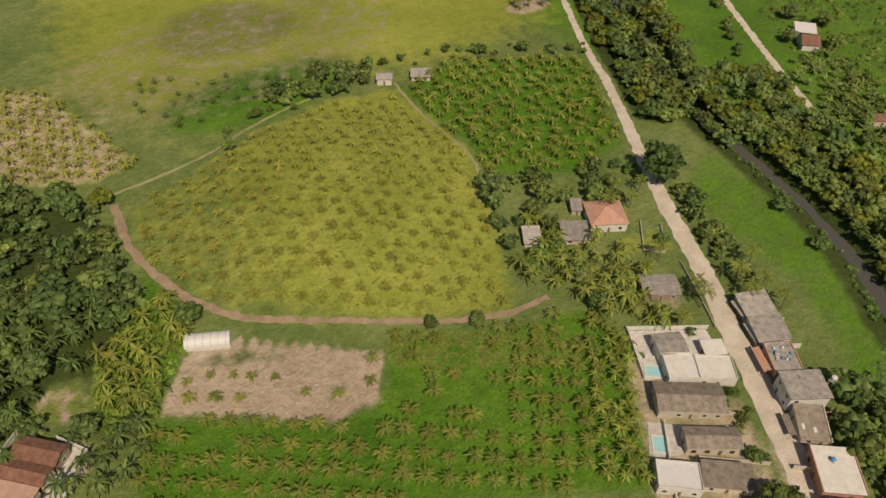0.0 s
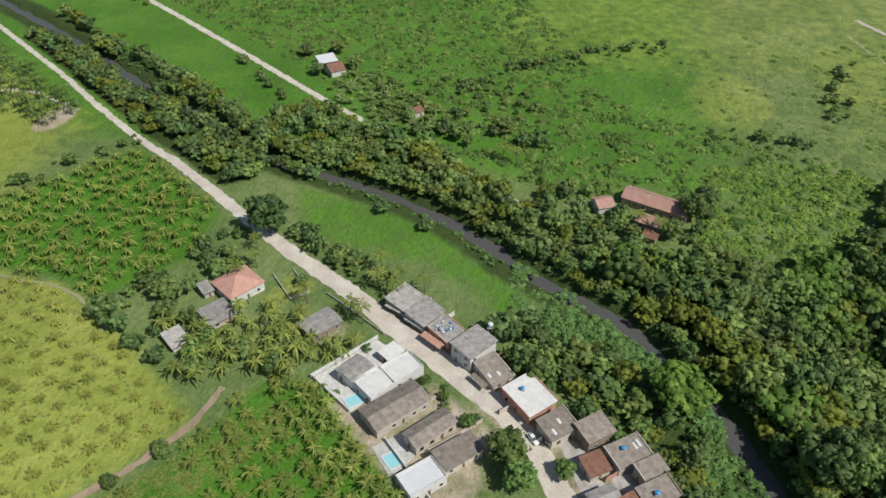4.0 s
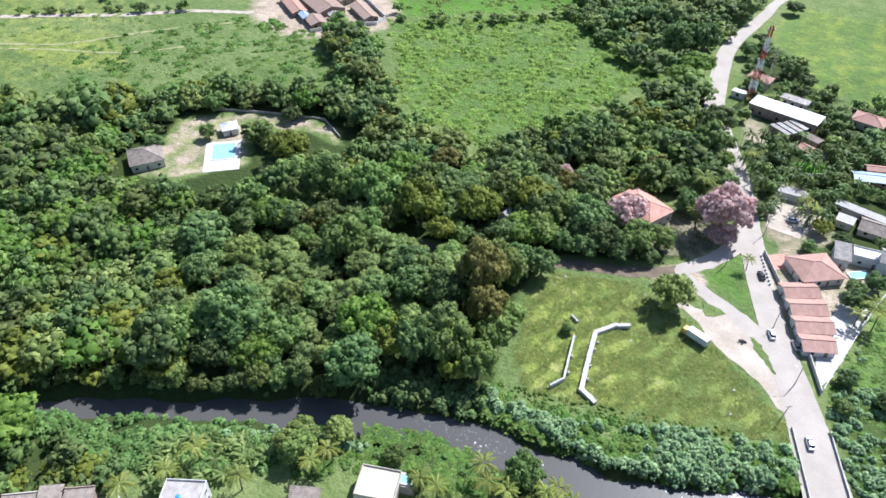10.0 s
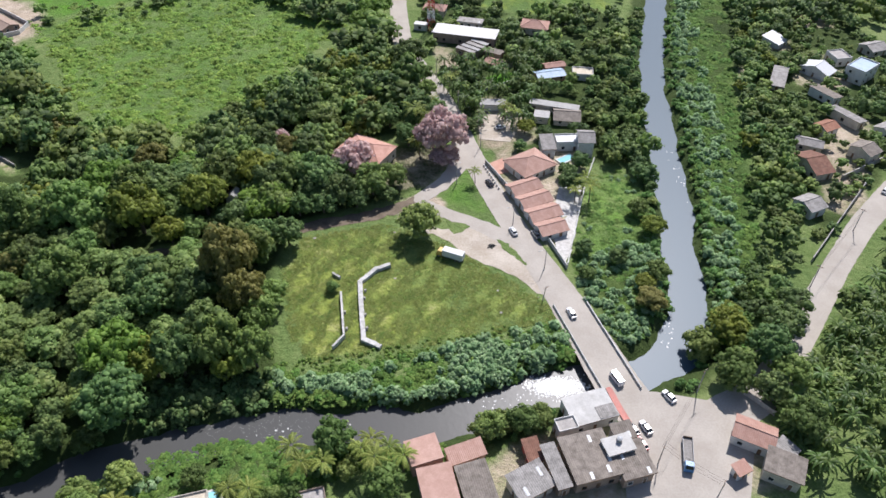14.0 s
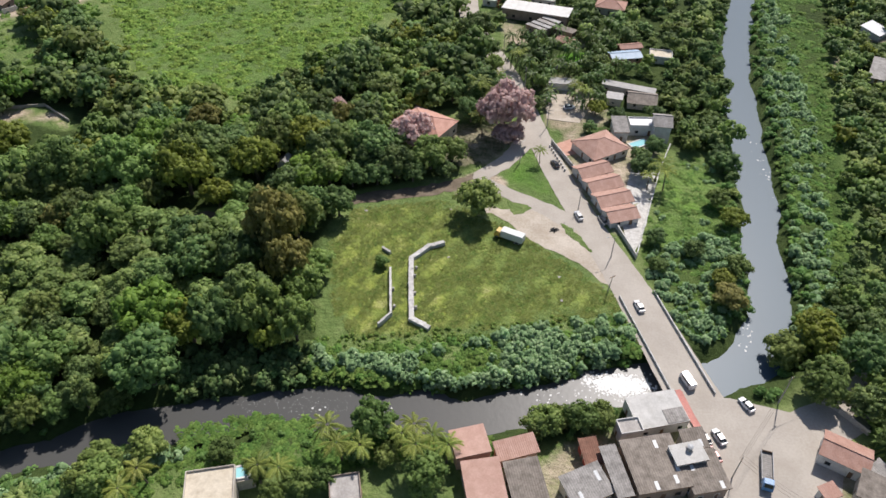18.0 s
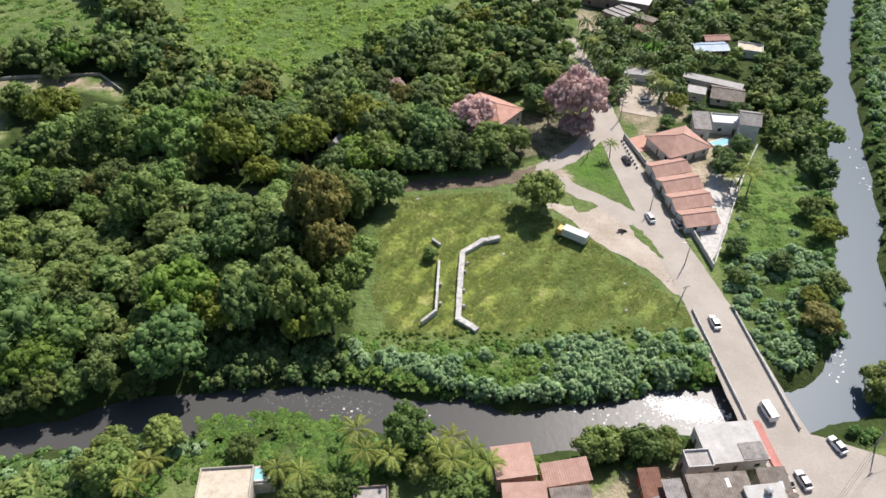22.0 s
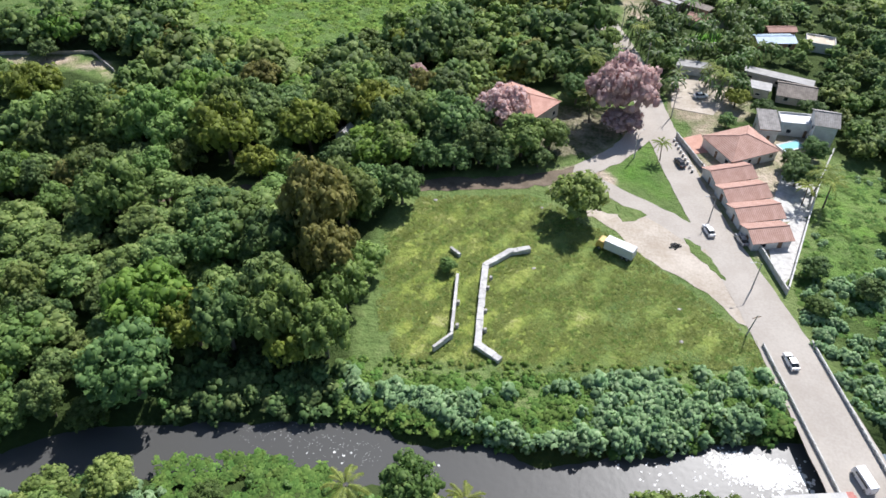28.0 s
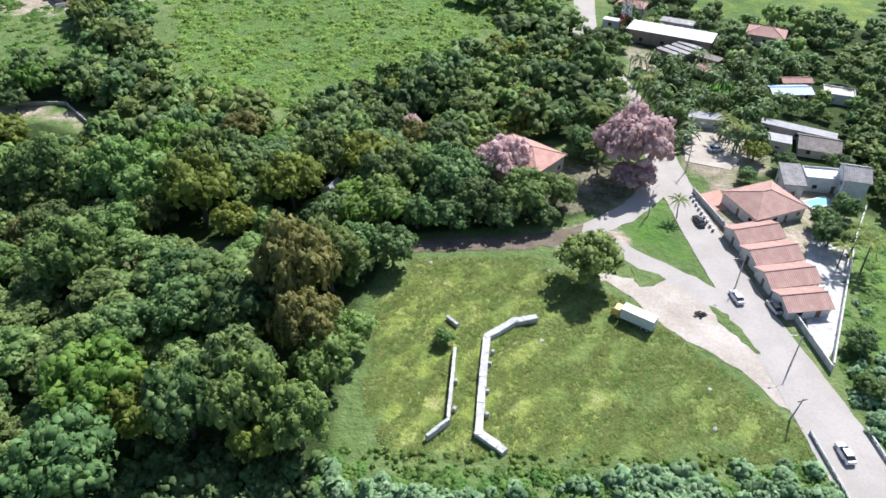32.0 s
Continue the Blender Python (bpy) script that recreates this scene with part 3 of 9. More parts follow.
F_STRAW = foliage("straw_grass", (0.165, 0.215, 0.05), (0.3, 0.355, 0.095), (0.45, 0.49, 0.165), 0.10)
F_GRASS = foliage("grass_tuft", (0.110, 0.155, 0.042), (0.235, 0.275, 0.100), (0.40, 0.39, 0.19), 0.2)

# ---------------------------------------------------------------- ground, roads and water
def build_ground():
    def axis(lo, hi, step):
        core = np.arange(lo, hi + 0.1, step)
        grow = np.cumsum(step * 1.28 ** np.arange(1, 24))
        grow = grow[grow < 3300]
        return np.concatenate([lo - grow[::-1], core, hi + grow])

    xs, ys = axis(-420, 245, 3.0), axis(-420, 340, 3.0)
    x, y = np.meshgrid(xs, ys)
    x, y = x.ravel(), y.ravel()
    z = ground_z(x, y)
    near = np.full(x.shape, 1e9)
    for line in (ROAD_A, ROAD_B, ROAD_C, ROAD_D, SIDE_ROAD, TRACK, ROAD_E, HILL_PATH, UPPER_PATH, HILL_TRAIL):
        near = np.minimum(near, line_gap(x, y, line))
    z = z + 0.22 * wobble(x, y, 9, 4) * ramp(near, 6, 14)
    nx = len(xs)
    j, i = np.meshgrid(np.arange(len(ys) - 1), np.arange(nx - 1), indexing="ij")
    a = (j * nx + i).ravel()
    me = bpy.data.meshes.new("ground")
    me.vertices.add(len(x))
    me.vertices.foreach_set("co", np.stack([x, y, z], 1).astype(np.float32).ravel())
    quads = np.stack([a, a + 1, a + nx + 1, a + nx], 1).astype(np.int32)
    me.loops.add(quads.size)
    me.loops.foreach_set("vertex_index", quads.ravel())
    me.polygons.add(len(quads))
    me.polygons.foreach_set("loop_start", np.arange(0, quads.size, 4, dtype=np.int32))
    me.polygons.foreach_set("loop_total", np.full(len(quads), 4, np.int32))
    me.polygons.foreach_set("use_smooth", np.ones(len(quads), bool))
    me.update(calc_edges=True)
    dry = np.maximum((0.5 + 0.55 * ramp(x - 0.3 * (y + 190), -24, -96)) * ramp(edge_gap(x, y, HILL), -12, 7), 0.8 * ramp(edge_gap(x, y, DRY_FIELD), -40, 25))
    dry = np.maximum(dry, 0.8 * ramp(edge_gap(x, y, GROVE_DRY), -2, 4))
    dry = np.maximum(dry, np.clip(0.42 + 0.2 * ramp(x + 0.5 * (y - 118), 22, -4) + 0.05 * wobble(x, y, 7, 61), 0, 1) * ramp(edge_gap(x, y, LOT), -2, 4))
    dry = np.maximum(dry, 0.4 * ramp(edge_gap(x, y, LODGE_GROUNDS), -2, 3))
    dry = np.maximum(dry, 0.36 * ramp(x + 0.55 * y, -60, -200) * ramp(y, 40, 120) * (0.25 + 0.75 * ramp(x, -225, -300)))
    dry = np.maximum(dry, 0.42 * ramp(x, -310, -390) * ramp(y, -130, -40))
    earth = ramp(edge_gap(x, y, BARE), -1.5, 1.0)
    earth = np.maximum(earth, 0.62 * ramp(edge_gap(x, y, GROVE_DRY), -2, 4))
    earth = np.maximum(earth, (0.52 + 0.2 * wobble(x, y, 12, 65)) * ramp(edge_gap(x, y, LODGE_GROUNDS), -2, 3))
    earth = np.maximum(earth, 0.75 * ramp(-np.hypot((x + 205) / 45, (y - 288) / 38), -1.15, -0.8))
    yards = [[(-150, -76), (-62, 12), (-72, 24), (-106, 2), (-136, -36), (-156, -66)], [(-142, -86), (-130, -90), (-127, -84), (-138, -80)], [(-124, -54), (-104, -26), (-95, -30), (-112, -56)], [(34, 56), (50, 60), (52, 72), (38, 68)], [(26, 46), (30, 62), (38, 69), (42, 58), (36, 46)], [(-128, -72), (-108, -38), (-88, -28), (-70, -40), (-104, -82)]]
    yards += [[(34, 40), (64, 46), (62, 78), (48, 70), (36, 60)], [(84, 52), (98, 50), (102, 62), (90, 70)], [(36, 158), (44, 150), (56, 128), (72, 168), (76, 190), (40, 186)],
             [(34, 188), (46, 180), (62, 196), (58, 206), (52, 226), (36, 226)], [(20, 244), (31, 244), (36, 256), (28, 268), (14, 282), (18, 266)], [(-36, 296), (-26, 294), (-20, 302), (-30, 308)], [(44, 244), (62, 250), (60, 260), (44, 256)]]
    yards += [[(168, 232), (188, 224), (200, 240), (188, 262), (176, 262)], [(146, 236), (154, 238), (158, 250), (150, 252)], [(166, 262), (182, 264), (184, 276), (170, 280)], [(190, 285), (212, 285), (216, 310), (196, 312)], [(176, 250), (190, 268), (196, 262), (184, 246)], [(146, 150), (160, 146), (190, 205), (180, 215), (156, 190)]]
    for yard in yards:
        earth = np.maximum(earth, 0.6 * ramp(edge_gap(x, y, yard), -2, 4))
    earth = np.maximum(earth, np.clip(0.14 + 0.10 * ramp(x + 0.5 * (y - 118), 20, -4) + 0.05 * wobble(x, y, 4, 62), 0, 1) * ramp(edge_gap(x, y, LOT), -1, 2))
    # undergrowth in the wood and along the river, darkened to hold its shade
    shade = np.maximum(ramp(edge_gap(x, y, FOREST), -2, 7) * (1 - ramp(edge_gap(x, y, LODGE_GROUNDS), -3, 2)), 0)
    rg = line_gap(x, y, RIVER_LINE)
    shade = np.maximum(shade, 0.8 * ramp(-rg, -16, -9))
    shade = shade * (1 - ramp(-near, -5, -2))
    lush = ramp(edge_gap(x, y, GROVE_NEAR), -5, 5)
    dry = np.maximum(dry, 0.55 * ramp(edge_gap(x, y, [(-144, -118), (-160, -111), (-156, -99), (-139, -108)]), -2, 2))
    for cx, cy, rx, ry in ((-335, 58, 40, 26), (-292, 190, 46, 22), (-380, 130, 60, 30)):
        dry = np.maximum(dry, 0.5 * ramp(-np.hypot((x - cx) / rx, (y - cy) / ry), -1.2, -0.6))
    for spot, much in ((GROVE_UPPER, 0.9), (RIVER_MEADOW, 0.62), (ISLAND, 0.5), (BIG_MEADOW, 0.4), ([(-250, 330), (-160, 296), (-74, 352), (-60, 470), (-280, 470)], 0.6)):
        lush = np.maximum(lush, much * ramp(edge_gap(x, y, spot), -7, 7))
    lush = np.maximum(lush, 0.26 * ramp(edge_gap(x, y, LOT), -2, 4) * ramp(x - 0.4 * y, -42, -22))
    lush = np.maximum(lush, 0.66 * ramp(x, -215, -250) * ramp(y, 110, 20))
    shade = np.maximum(shade, 0.62 * ramp(edge_gap(x, y, EAST_STRIP), -4, 4))
    for wood, much in ((EAST_STRIP, 0.6), (MARSH, 0.5), (EAST_MEADOW, 0.45)):
        lush = np.maximum(lush, much * ramp(edge_gap(x, y, wood), -5, 5))
    # shade painted into the cover by the bridge, in woods, yards and lane side
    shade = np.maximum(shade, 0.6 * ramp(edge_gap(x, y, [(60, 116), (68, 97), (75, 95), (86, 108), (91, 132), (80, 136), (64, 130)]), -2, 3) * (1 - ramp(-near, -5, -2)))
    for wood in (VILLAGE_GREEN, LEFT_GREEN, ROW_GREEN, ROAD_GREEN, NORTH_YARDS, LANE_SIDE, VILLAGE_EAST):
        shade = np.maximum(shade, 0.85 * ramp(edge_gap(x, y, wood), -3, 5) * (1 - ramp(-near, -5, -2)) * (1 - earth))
    back = ramp(-np.hypot((x + 92) / 48, (y + 274) / 24), -1.2, -0.6)
    dry, lush = dry * (1 - 0.8 * back * (1 - ramp(edge_gap(x, y, HILL), -4, 0))), np.maximum(lush, 0.75 * back * (1 - ramp(edge_gap(x, y, HILL), -4, 0)))
    burn = ramp(-np.hypot((x + 110) / 52, (y + 338) / 44), -1.15, -0.45)
    for field, much in (([(-112, -400), (-180, -500), (-262, -420), (-206, -402), (-166, -346), (-136, -366)], 0.25), ([(-200, -560), (-246, -526), (-194, -442), (-156, -472)], 0.55)):
        g = ramp(edge_gap(x, y, field), -10, 12)
        dry, lush = dry * (1 - 0.5 * g), np.maximum(lush, much * g)
    earth = np.maximum(earth, 0.36 * burn)
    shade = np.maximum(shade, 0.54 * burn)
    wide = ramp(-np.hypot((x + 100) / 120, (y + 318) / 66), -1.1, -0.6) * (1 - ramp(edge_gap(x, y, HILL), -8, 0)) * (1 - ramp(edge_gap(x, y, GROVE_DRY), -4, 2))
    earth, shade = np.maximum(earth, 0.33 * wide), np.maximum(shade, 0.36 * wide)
    rim = ramp(edge_gap(x, y, PALM_EDGE), -3, 3)
    shade, lush = shade * (1 - 0.8 * rim), np.maximum(lush, 0.85 * rim)
    dry = np.maximum(dry, 0.3 * ramp(edge_gap(x, y, TALL_GRASS), -3, 3))
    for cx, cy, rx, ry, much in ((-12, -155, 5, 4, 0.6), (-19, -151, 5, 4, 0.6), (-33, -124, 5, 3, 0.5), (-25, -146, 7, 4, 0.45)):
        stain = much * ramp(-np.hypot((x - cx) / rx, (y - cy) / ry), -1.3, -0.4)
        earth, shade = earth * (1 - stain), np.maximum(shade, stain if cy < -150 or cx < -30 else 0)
    glade = ramp(edge_gap(x, y, PALM_CLEARING), -2, 3)
    shade, dry, earth = shade * (1 - glade), np.maximum(dry, 0.5 * glade), np.maximum(earth, (0.4 + 0.4 * wobble(x, y, 6, 64)) * glade)
    for cx, cy, rx, ry in ((29, -148, 5, 6),):
        earth = np.maximum(earth, 0.8 * ramp(-np.hypot((x - cx) / rx, (y - cy) / ry), -1.2, -0.7))
    earth = np.maximum(earth, 0.8 * ramp(-np.hypot((x + 150) / 40, (y + 590) / 50), -1.1, -0.9))
    earth = np.maximum(earth, 0.7 * ramp(-np.hypot((x + 248) / 16, (y + 266) / 9), -1.15, -0.7))
    earth = np.maximum(earth, 0.42 * ramp(-np.hypot((x - 13) / 16, (y - 178) / 15), -1.15, -0.8))
    # tree shade painted over the bare yard beside the pink blossom
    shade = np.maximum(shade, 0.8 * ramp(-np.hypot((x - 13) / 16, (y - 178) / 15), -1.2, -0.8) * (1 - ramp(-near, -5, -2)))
    earth = np.maximum(earth, 0.85 * ramp(-np.hypot((x - 15) / 9, (y - 154) / 7), -1.15, -0.8))
    lawn_spot = ramp(-np.hypot((x - 51) / 10, (y - 238) / 6), -1.2, -0.8)
    lush, shade = np.maximum(lush, lawn_spot), shade * (1 - lawn_spot)
    far_field = ramp(edge_gap(x, y, FAR_FIELD), -3, 3)
    dry = np.maximum(dry, (0.36 + 0.16 * wobble(x, y, 14, 63)) * far_field)
    lush, shade = np.maximum(lush, 0.4 * far_field), shade * (1 - far_field)
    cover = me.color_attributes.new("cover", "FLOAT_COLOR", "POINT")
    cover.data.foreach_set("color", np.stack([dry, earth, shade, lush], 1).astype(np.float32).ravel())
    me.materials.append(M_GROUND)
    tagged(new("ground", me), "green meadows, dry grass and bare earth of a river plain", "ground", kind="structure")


def ribbon(name, line, width, mat, label, lift=0.06, ragged=0.35, level=None, seed=1, kind="structure", category="road"):
    c = smooth(line, 2.0)
    t = np.gradient(c, axis=0)
    t /= np.linalg.norm(t, axis=1)[:, None]
    n = np.stack([-t[:, 1], t[:, 0]], 1)
    r = np.random.default_rng(seed)
    w = np.asarray(width, float) if np.ndim(width) else np.full(len(c), width)
    if len(w) != len(c):
        w = np.interp(np.linspace(0, 1, len(c)), np.linspace(0, 1, len(w)), w)
    left = w / 2 + ragged * r.uniform(-1, 1, len(c))
    right = w / 2 + ragged * r.uniform(-1, 1, len(c))
    cols = 5
    rows = []
    for k in range(cols):
        s = k / (cols - 1)
        rows.append(c + n * (left * (1 - s) - right * s)[:, None])
    pts = np.stack(rows, 1).reshape(-1, 2)
    if level is None:
        z = ground_z(pts[:, 0], pts[:, 1])
        z = np.where(line_gap(pts[:, 0], pts[:, 1], RIVER_LINE) < 16, 0, z) + lift
    else:
        z = np.full(len(pts), level)
    faces = [(i * cols + k, i * cols + k + 1, (i + 1) * cols + k + 1, (i + 1) * cols + k) for i in range(len(c) - 1) for k in range(cols - 1)]
    me = mesh_from(name, np.column_stack([pts, z]), [f[::-1] for f in faces], mat, True)
    return tagged(new(name, me), label, category, kind=kind)


build_ground()
ribbon("road", ROAD_A, [3.0, 3.0, 3.0, 3.0, 3.1, 3.6, 5.6, 7.6, 7.2, 7, 8], M_PALE_ROAD, "pale unpaved village road with worn edges", 0.07, 0.45, seed=2)
ribbon("road", ROAD_B, [14, 12, 8.2, 8.0, 8.4, 8.6, 8.0, 6.3, 5.2, 4.0, 3.6], M_PAVED, "worn pale grey paved road over the bridge", 0.10, 0.12, seed=3)
ribbon("road", ROAD_C[:7], [4.0, 4.0, 4.0, 3.8, 3.4, 2.6], M_PALE_ROAD, "pale dirt lane beyond the river", 0.07, 0.5, seed=4)
ribbon("path", ROAD_C[6:], 2.2, M_DIRT, "overgrown end of the dirt lane beside the wood", 0.07, 0.6, seed=17, category="path")
ribbon("road", ROAD_D, [12, 9, 7.5, 8, 8, 8], M_PAVED, "pale street climbing away from the junction", 0.08, 0.15, seed=5)
ribbon("road", SIDE_ROAD, [7, 6, 5.5, 5.0, 5.5, 6.5], M_PAVED, "worn pale slip road beside the green island", 0.085, 0.3, seed=6)
ribbon("road", ROAD_E, [5.5, 5, 4.2, 3.4, 3, 3, 3], M_SHADED_LITTER, "shaded leaf-strewn dirt lane into the woods", 0.075, 0.6, seed=7)
ribbon("path", TRACK, [1.6, 5.5, 8.5, 7.5, 5.4, 4.6, 4.5], M_DIRT, "bare dusty track across the vacant lot", 0.065, 0.9, seed=8, category="path")
ribbon("path", HILL_PATH, [2.8, 2.8, 2.6, 2.4, 2.2, 2.2, 2.0], M_PATH, "earth path round the foot of the hill", 0.10, 0.5, seed=9, category="path")
ribbon("path", UPPER_PATH, 1.5, M_TRAIL, "narrow earth path at the upper edge of the grove", 0.10, 0.3, seed=10, category="path")
ribbon("path", HILL_TRAIL, 1.5, M_TRAIL, "faint earth trail between two groves", 0.12, 0.4, seed=11, category="path")
ribbon("path", FAR_TRACK, 4.0, M_DIRT, "far pale track across the pasture", 0.12, 0.5, seed=12, category="path")
ribbon("path", [(-440, 138), (-411, 146), (-360, 160), (-327, 178), (-297, 193), (-269, 224), (-239, 251)], 1.8, M_TRAIL, "faint cattle trail across the pasture", 0.10, 0.5, seed=13, category="path")
ribbon("path", [(-332, 170), (-296, 186), (-262, 199), (-236, 222)], 1.5, M_TRAIL, "narrow worn trail in the far pasture", 0.10, 0.4, seed=14, category="path")
ribbon("path", [(-380, 344), (-357, 326), (-323, 299), (-290, 285), (-273, 287)], 2.6, M_TRAIL, "dry stony gully in the far pasture", 0.10, 0.9, seed=15, category="path")
ribbon("path", [(-232, -386), (-216, -372), (-222, -352), (-250, -340), (-268, -322), (-272, -296), (-262, -268)], 3.0, M_DIRT, "sandy drive to the far villa", 0.10, 0.5, seed=16, category="path")
ribbon("water", RIVER[:24], 17.0, M_WATER, "dark rippled murky river water", level=WATER_Z, ragged=0.0, category="water")
ribbon("water", RIVER[23:], [17.0, 19.0, 18.0, 12.0, 8.0], M_CANAL, "calm grey-blue canal water", level=WATER_Z, ragged=0.0, category="water")

def ground_patch(name, outline, z, mat, label, ragged, seed, category):
    """A thin flat spread of dirt or turf with an uneven edge."""
    r = np.random.default_rng(seed)
    p = smooth(list(outline) + [outline[0]], 1.2)[:-1]
    p = p + r.normal(0, ragged, p.shape)
    bm = bmesh.new()
    lo = [bm.verts.new((x, y, z - 0.2)) for x, y in p]
    hi = [bm.verts.new((x, y, z)) for x, y in p]
    bm.faces.new(hi)
    for k in range(len(p)):
        bm.faces.new((lo[k], lo[(k + 1) % len(p)], hi[(k + 1) % len(p)], hi[k]))
    bmesh.ops.recalc_face_normals(bm, faces=bm.faces[:])
    bmesh.ops.triangulate(bm, faces=[f for f in bm.faces if len(f.verts) > 4])
    me = bpy.data.meshes.new(name)
    bm.to_mesh(me)
    bm.free()
    me.materials.append(mat)
    return tagged(new(name, me), label, category, kind="structure")


ground_patch("path", [(26, 141), (31, 146), (38, 144.6), (44, 140), (48, 134), (51, 126), (47, 123), (40, 128), (33, 133)], 0.075, M_DIRT, "dusty bare verge beside the slip road", 0.25, 31, "path")
ground_patch("grass_verge", [(38.4, 138), (41.2, 136.9), (44.6, 131.4), (46.8, 126.4), (44.6, 128.2), (41, 132.6)], 0.115, M_GROUND, "worn grass patch between track and road", 0.2, 32, "grass")
ground_patch("yard_paving", [(31, -155.5), (27.4, -150), (27, -146), (31, -141.5), (37, -138.5), (41, -141), (34, -147)], 0.3, M_BLEACH_PALE, "pale cement yard beside the old tiled house", 0.25, 34, "yard")
ground_patch("grass_verge", [(23, 147.2), (30.4, 144.8), (25.4, 141)], 0.12, M_GROUND, "worn grass patch beside the parked truck", 0.2, 33, "grass")
# paved forecourt at the junction
fc = bmesh.new()
slab(fc, [(60, 44, 0.085), (84, 40, 0.085), (93, 62, 0.085), (92, 76, 0.085), (74, 80, 0.085), (66, 80, 0.085), (63, 68, 0.085)], 0.3)
me = bpy.data.meshes.new("pavement")
fc.to_mesh(me)
me.materials.append(M_PAVED)
tagged(new("pavement", me), "worn pale paving of the road junction", "pavement", kind="structure")


def bridge():
    """Concrete road bridge: deck edge beams, two parapets of posts and rails, abutments."""
    b = thing("road_bridge", pose(0, 0, 0), "weathered concrete road bridge with low parapets over the river", "bridge")
    a, c = np.array((66.2, 79.5)), np.array((57.0, 111.0))
    d = (c - a) / np.linalg.norm(c - a)
    n = np.array((d[1], -d[0]))
    length = float(np.linalg.norm(c - a))
    bm = bmesh.new()
    w = 4.6
    slab(bm, [(*(a + n * w), 0.06), (*(c + n * w), 0.06), (*(c - n * w), 0.06), (*(a - n * w), 0.06)], 0.9)
    part("deck", bm, M_CONC, b)
    for s in (-1, 1):
        bm = bmesh.new()
        p, q = a + n * s * w, c + n * s * w
        e = n * s * 0.25
        slab(bm, [(*p, 0.86), (*q, 0.86), (*(q + e), 0.86), (*(p + e), 0.86)], 0.18)
        rail = part("parapet_rail", bm, M_OLD_WHITE, b)
        count = 25
        for k in range(count):
            o = p + d * (length * k / (count - 1)) + e / 2
            part("parapet_post", boxed(o[0] - 0.14, o[1] - 0.14, 0.0, o[0] + 0.14, o[1] + 0.14, 0.84 + 0.06 * (k % 4 == 0), bevel=0.03), M_OLD_WHITE, rail)
        bm = bmesh.new()
        slab(bm, [(*(p + e * 0.2), 0.42), (*(q + e * 0.2), 0.42), (*(q + e * 0.8), 0.42), (*(p + e * 0.8), 0.42)], 0.3)
        part("parapet_panel", bm, M_OLD_WHITE, rail)
    for at in (a + d * 1.5, c - d * 12):
        bm = bmesh.new()
        slab(bm, [(*(at + n * 4.4), -0.85), (*(at + d * 1.2 + n * 4.4), -0.85), (*(at + d * 1.2 - n * 4.4), -0.85), (*(at - n * 4.4), -0.85)], 3.6)
        part("abutment", bm, M_CONC, b)


bridge()


# ---------------------------------------------------------------- buildings
def opening(parent, kind, side, w, d, u, z0, z1, half, frame_mat):
    """A door or window on one of the four faces: a frame that stands proud and a sunk pane or leaf."""
    def place(bm, lo, hi, out0, out1, za, zb):
        if side in (0, 2):
            s = -1 if side == 0 else 1
            y0, y1 = sorted((s * (d / 2 + out0), s * (d / 2 + out1)))
            box(bm, u + lo, y0, za, u + hi, y1, zb)
        else:
            s = 1 if side == 1 else -1
            x0, x1 = sorted((s * (w / 2 + out0), s * (w / 2 + out1)))
            box(bm, x0, u + lo, za, x1, u + hi, zb)
        return bm
    fr = bmesh.new()
    t = 0.09
    for lo, hi, za, zb in ((-half - t, -half, z0, z1), (half, half + t, z0, z1), (-half - t, half + t, z1, z1 + t)):
        place(fr, lo, hi, -0.02, 0.06, za, zb)
    if kind == "window":
        place(fr, -half - t - 0.05, half + t + 0.05, -0.02, 0.10, z0 - t, z0)
    ob = part(kind, fr, frame_mat, parent)
    part("pane" if kind == "window" else "leaf", place(bmesh.new(), -half, half, -0.02, 0.015, z0, z1), M_GLASS_D if kind == "window" else M_WOOD, ob)


HOUSES = []


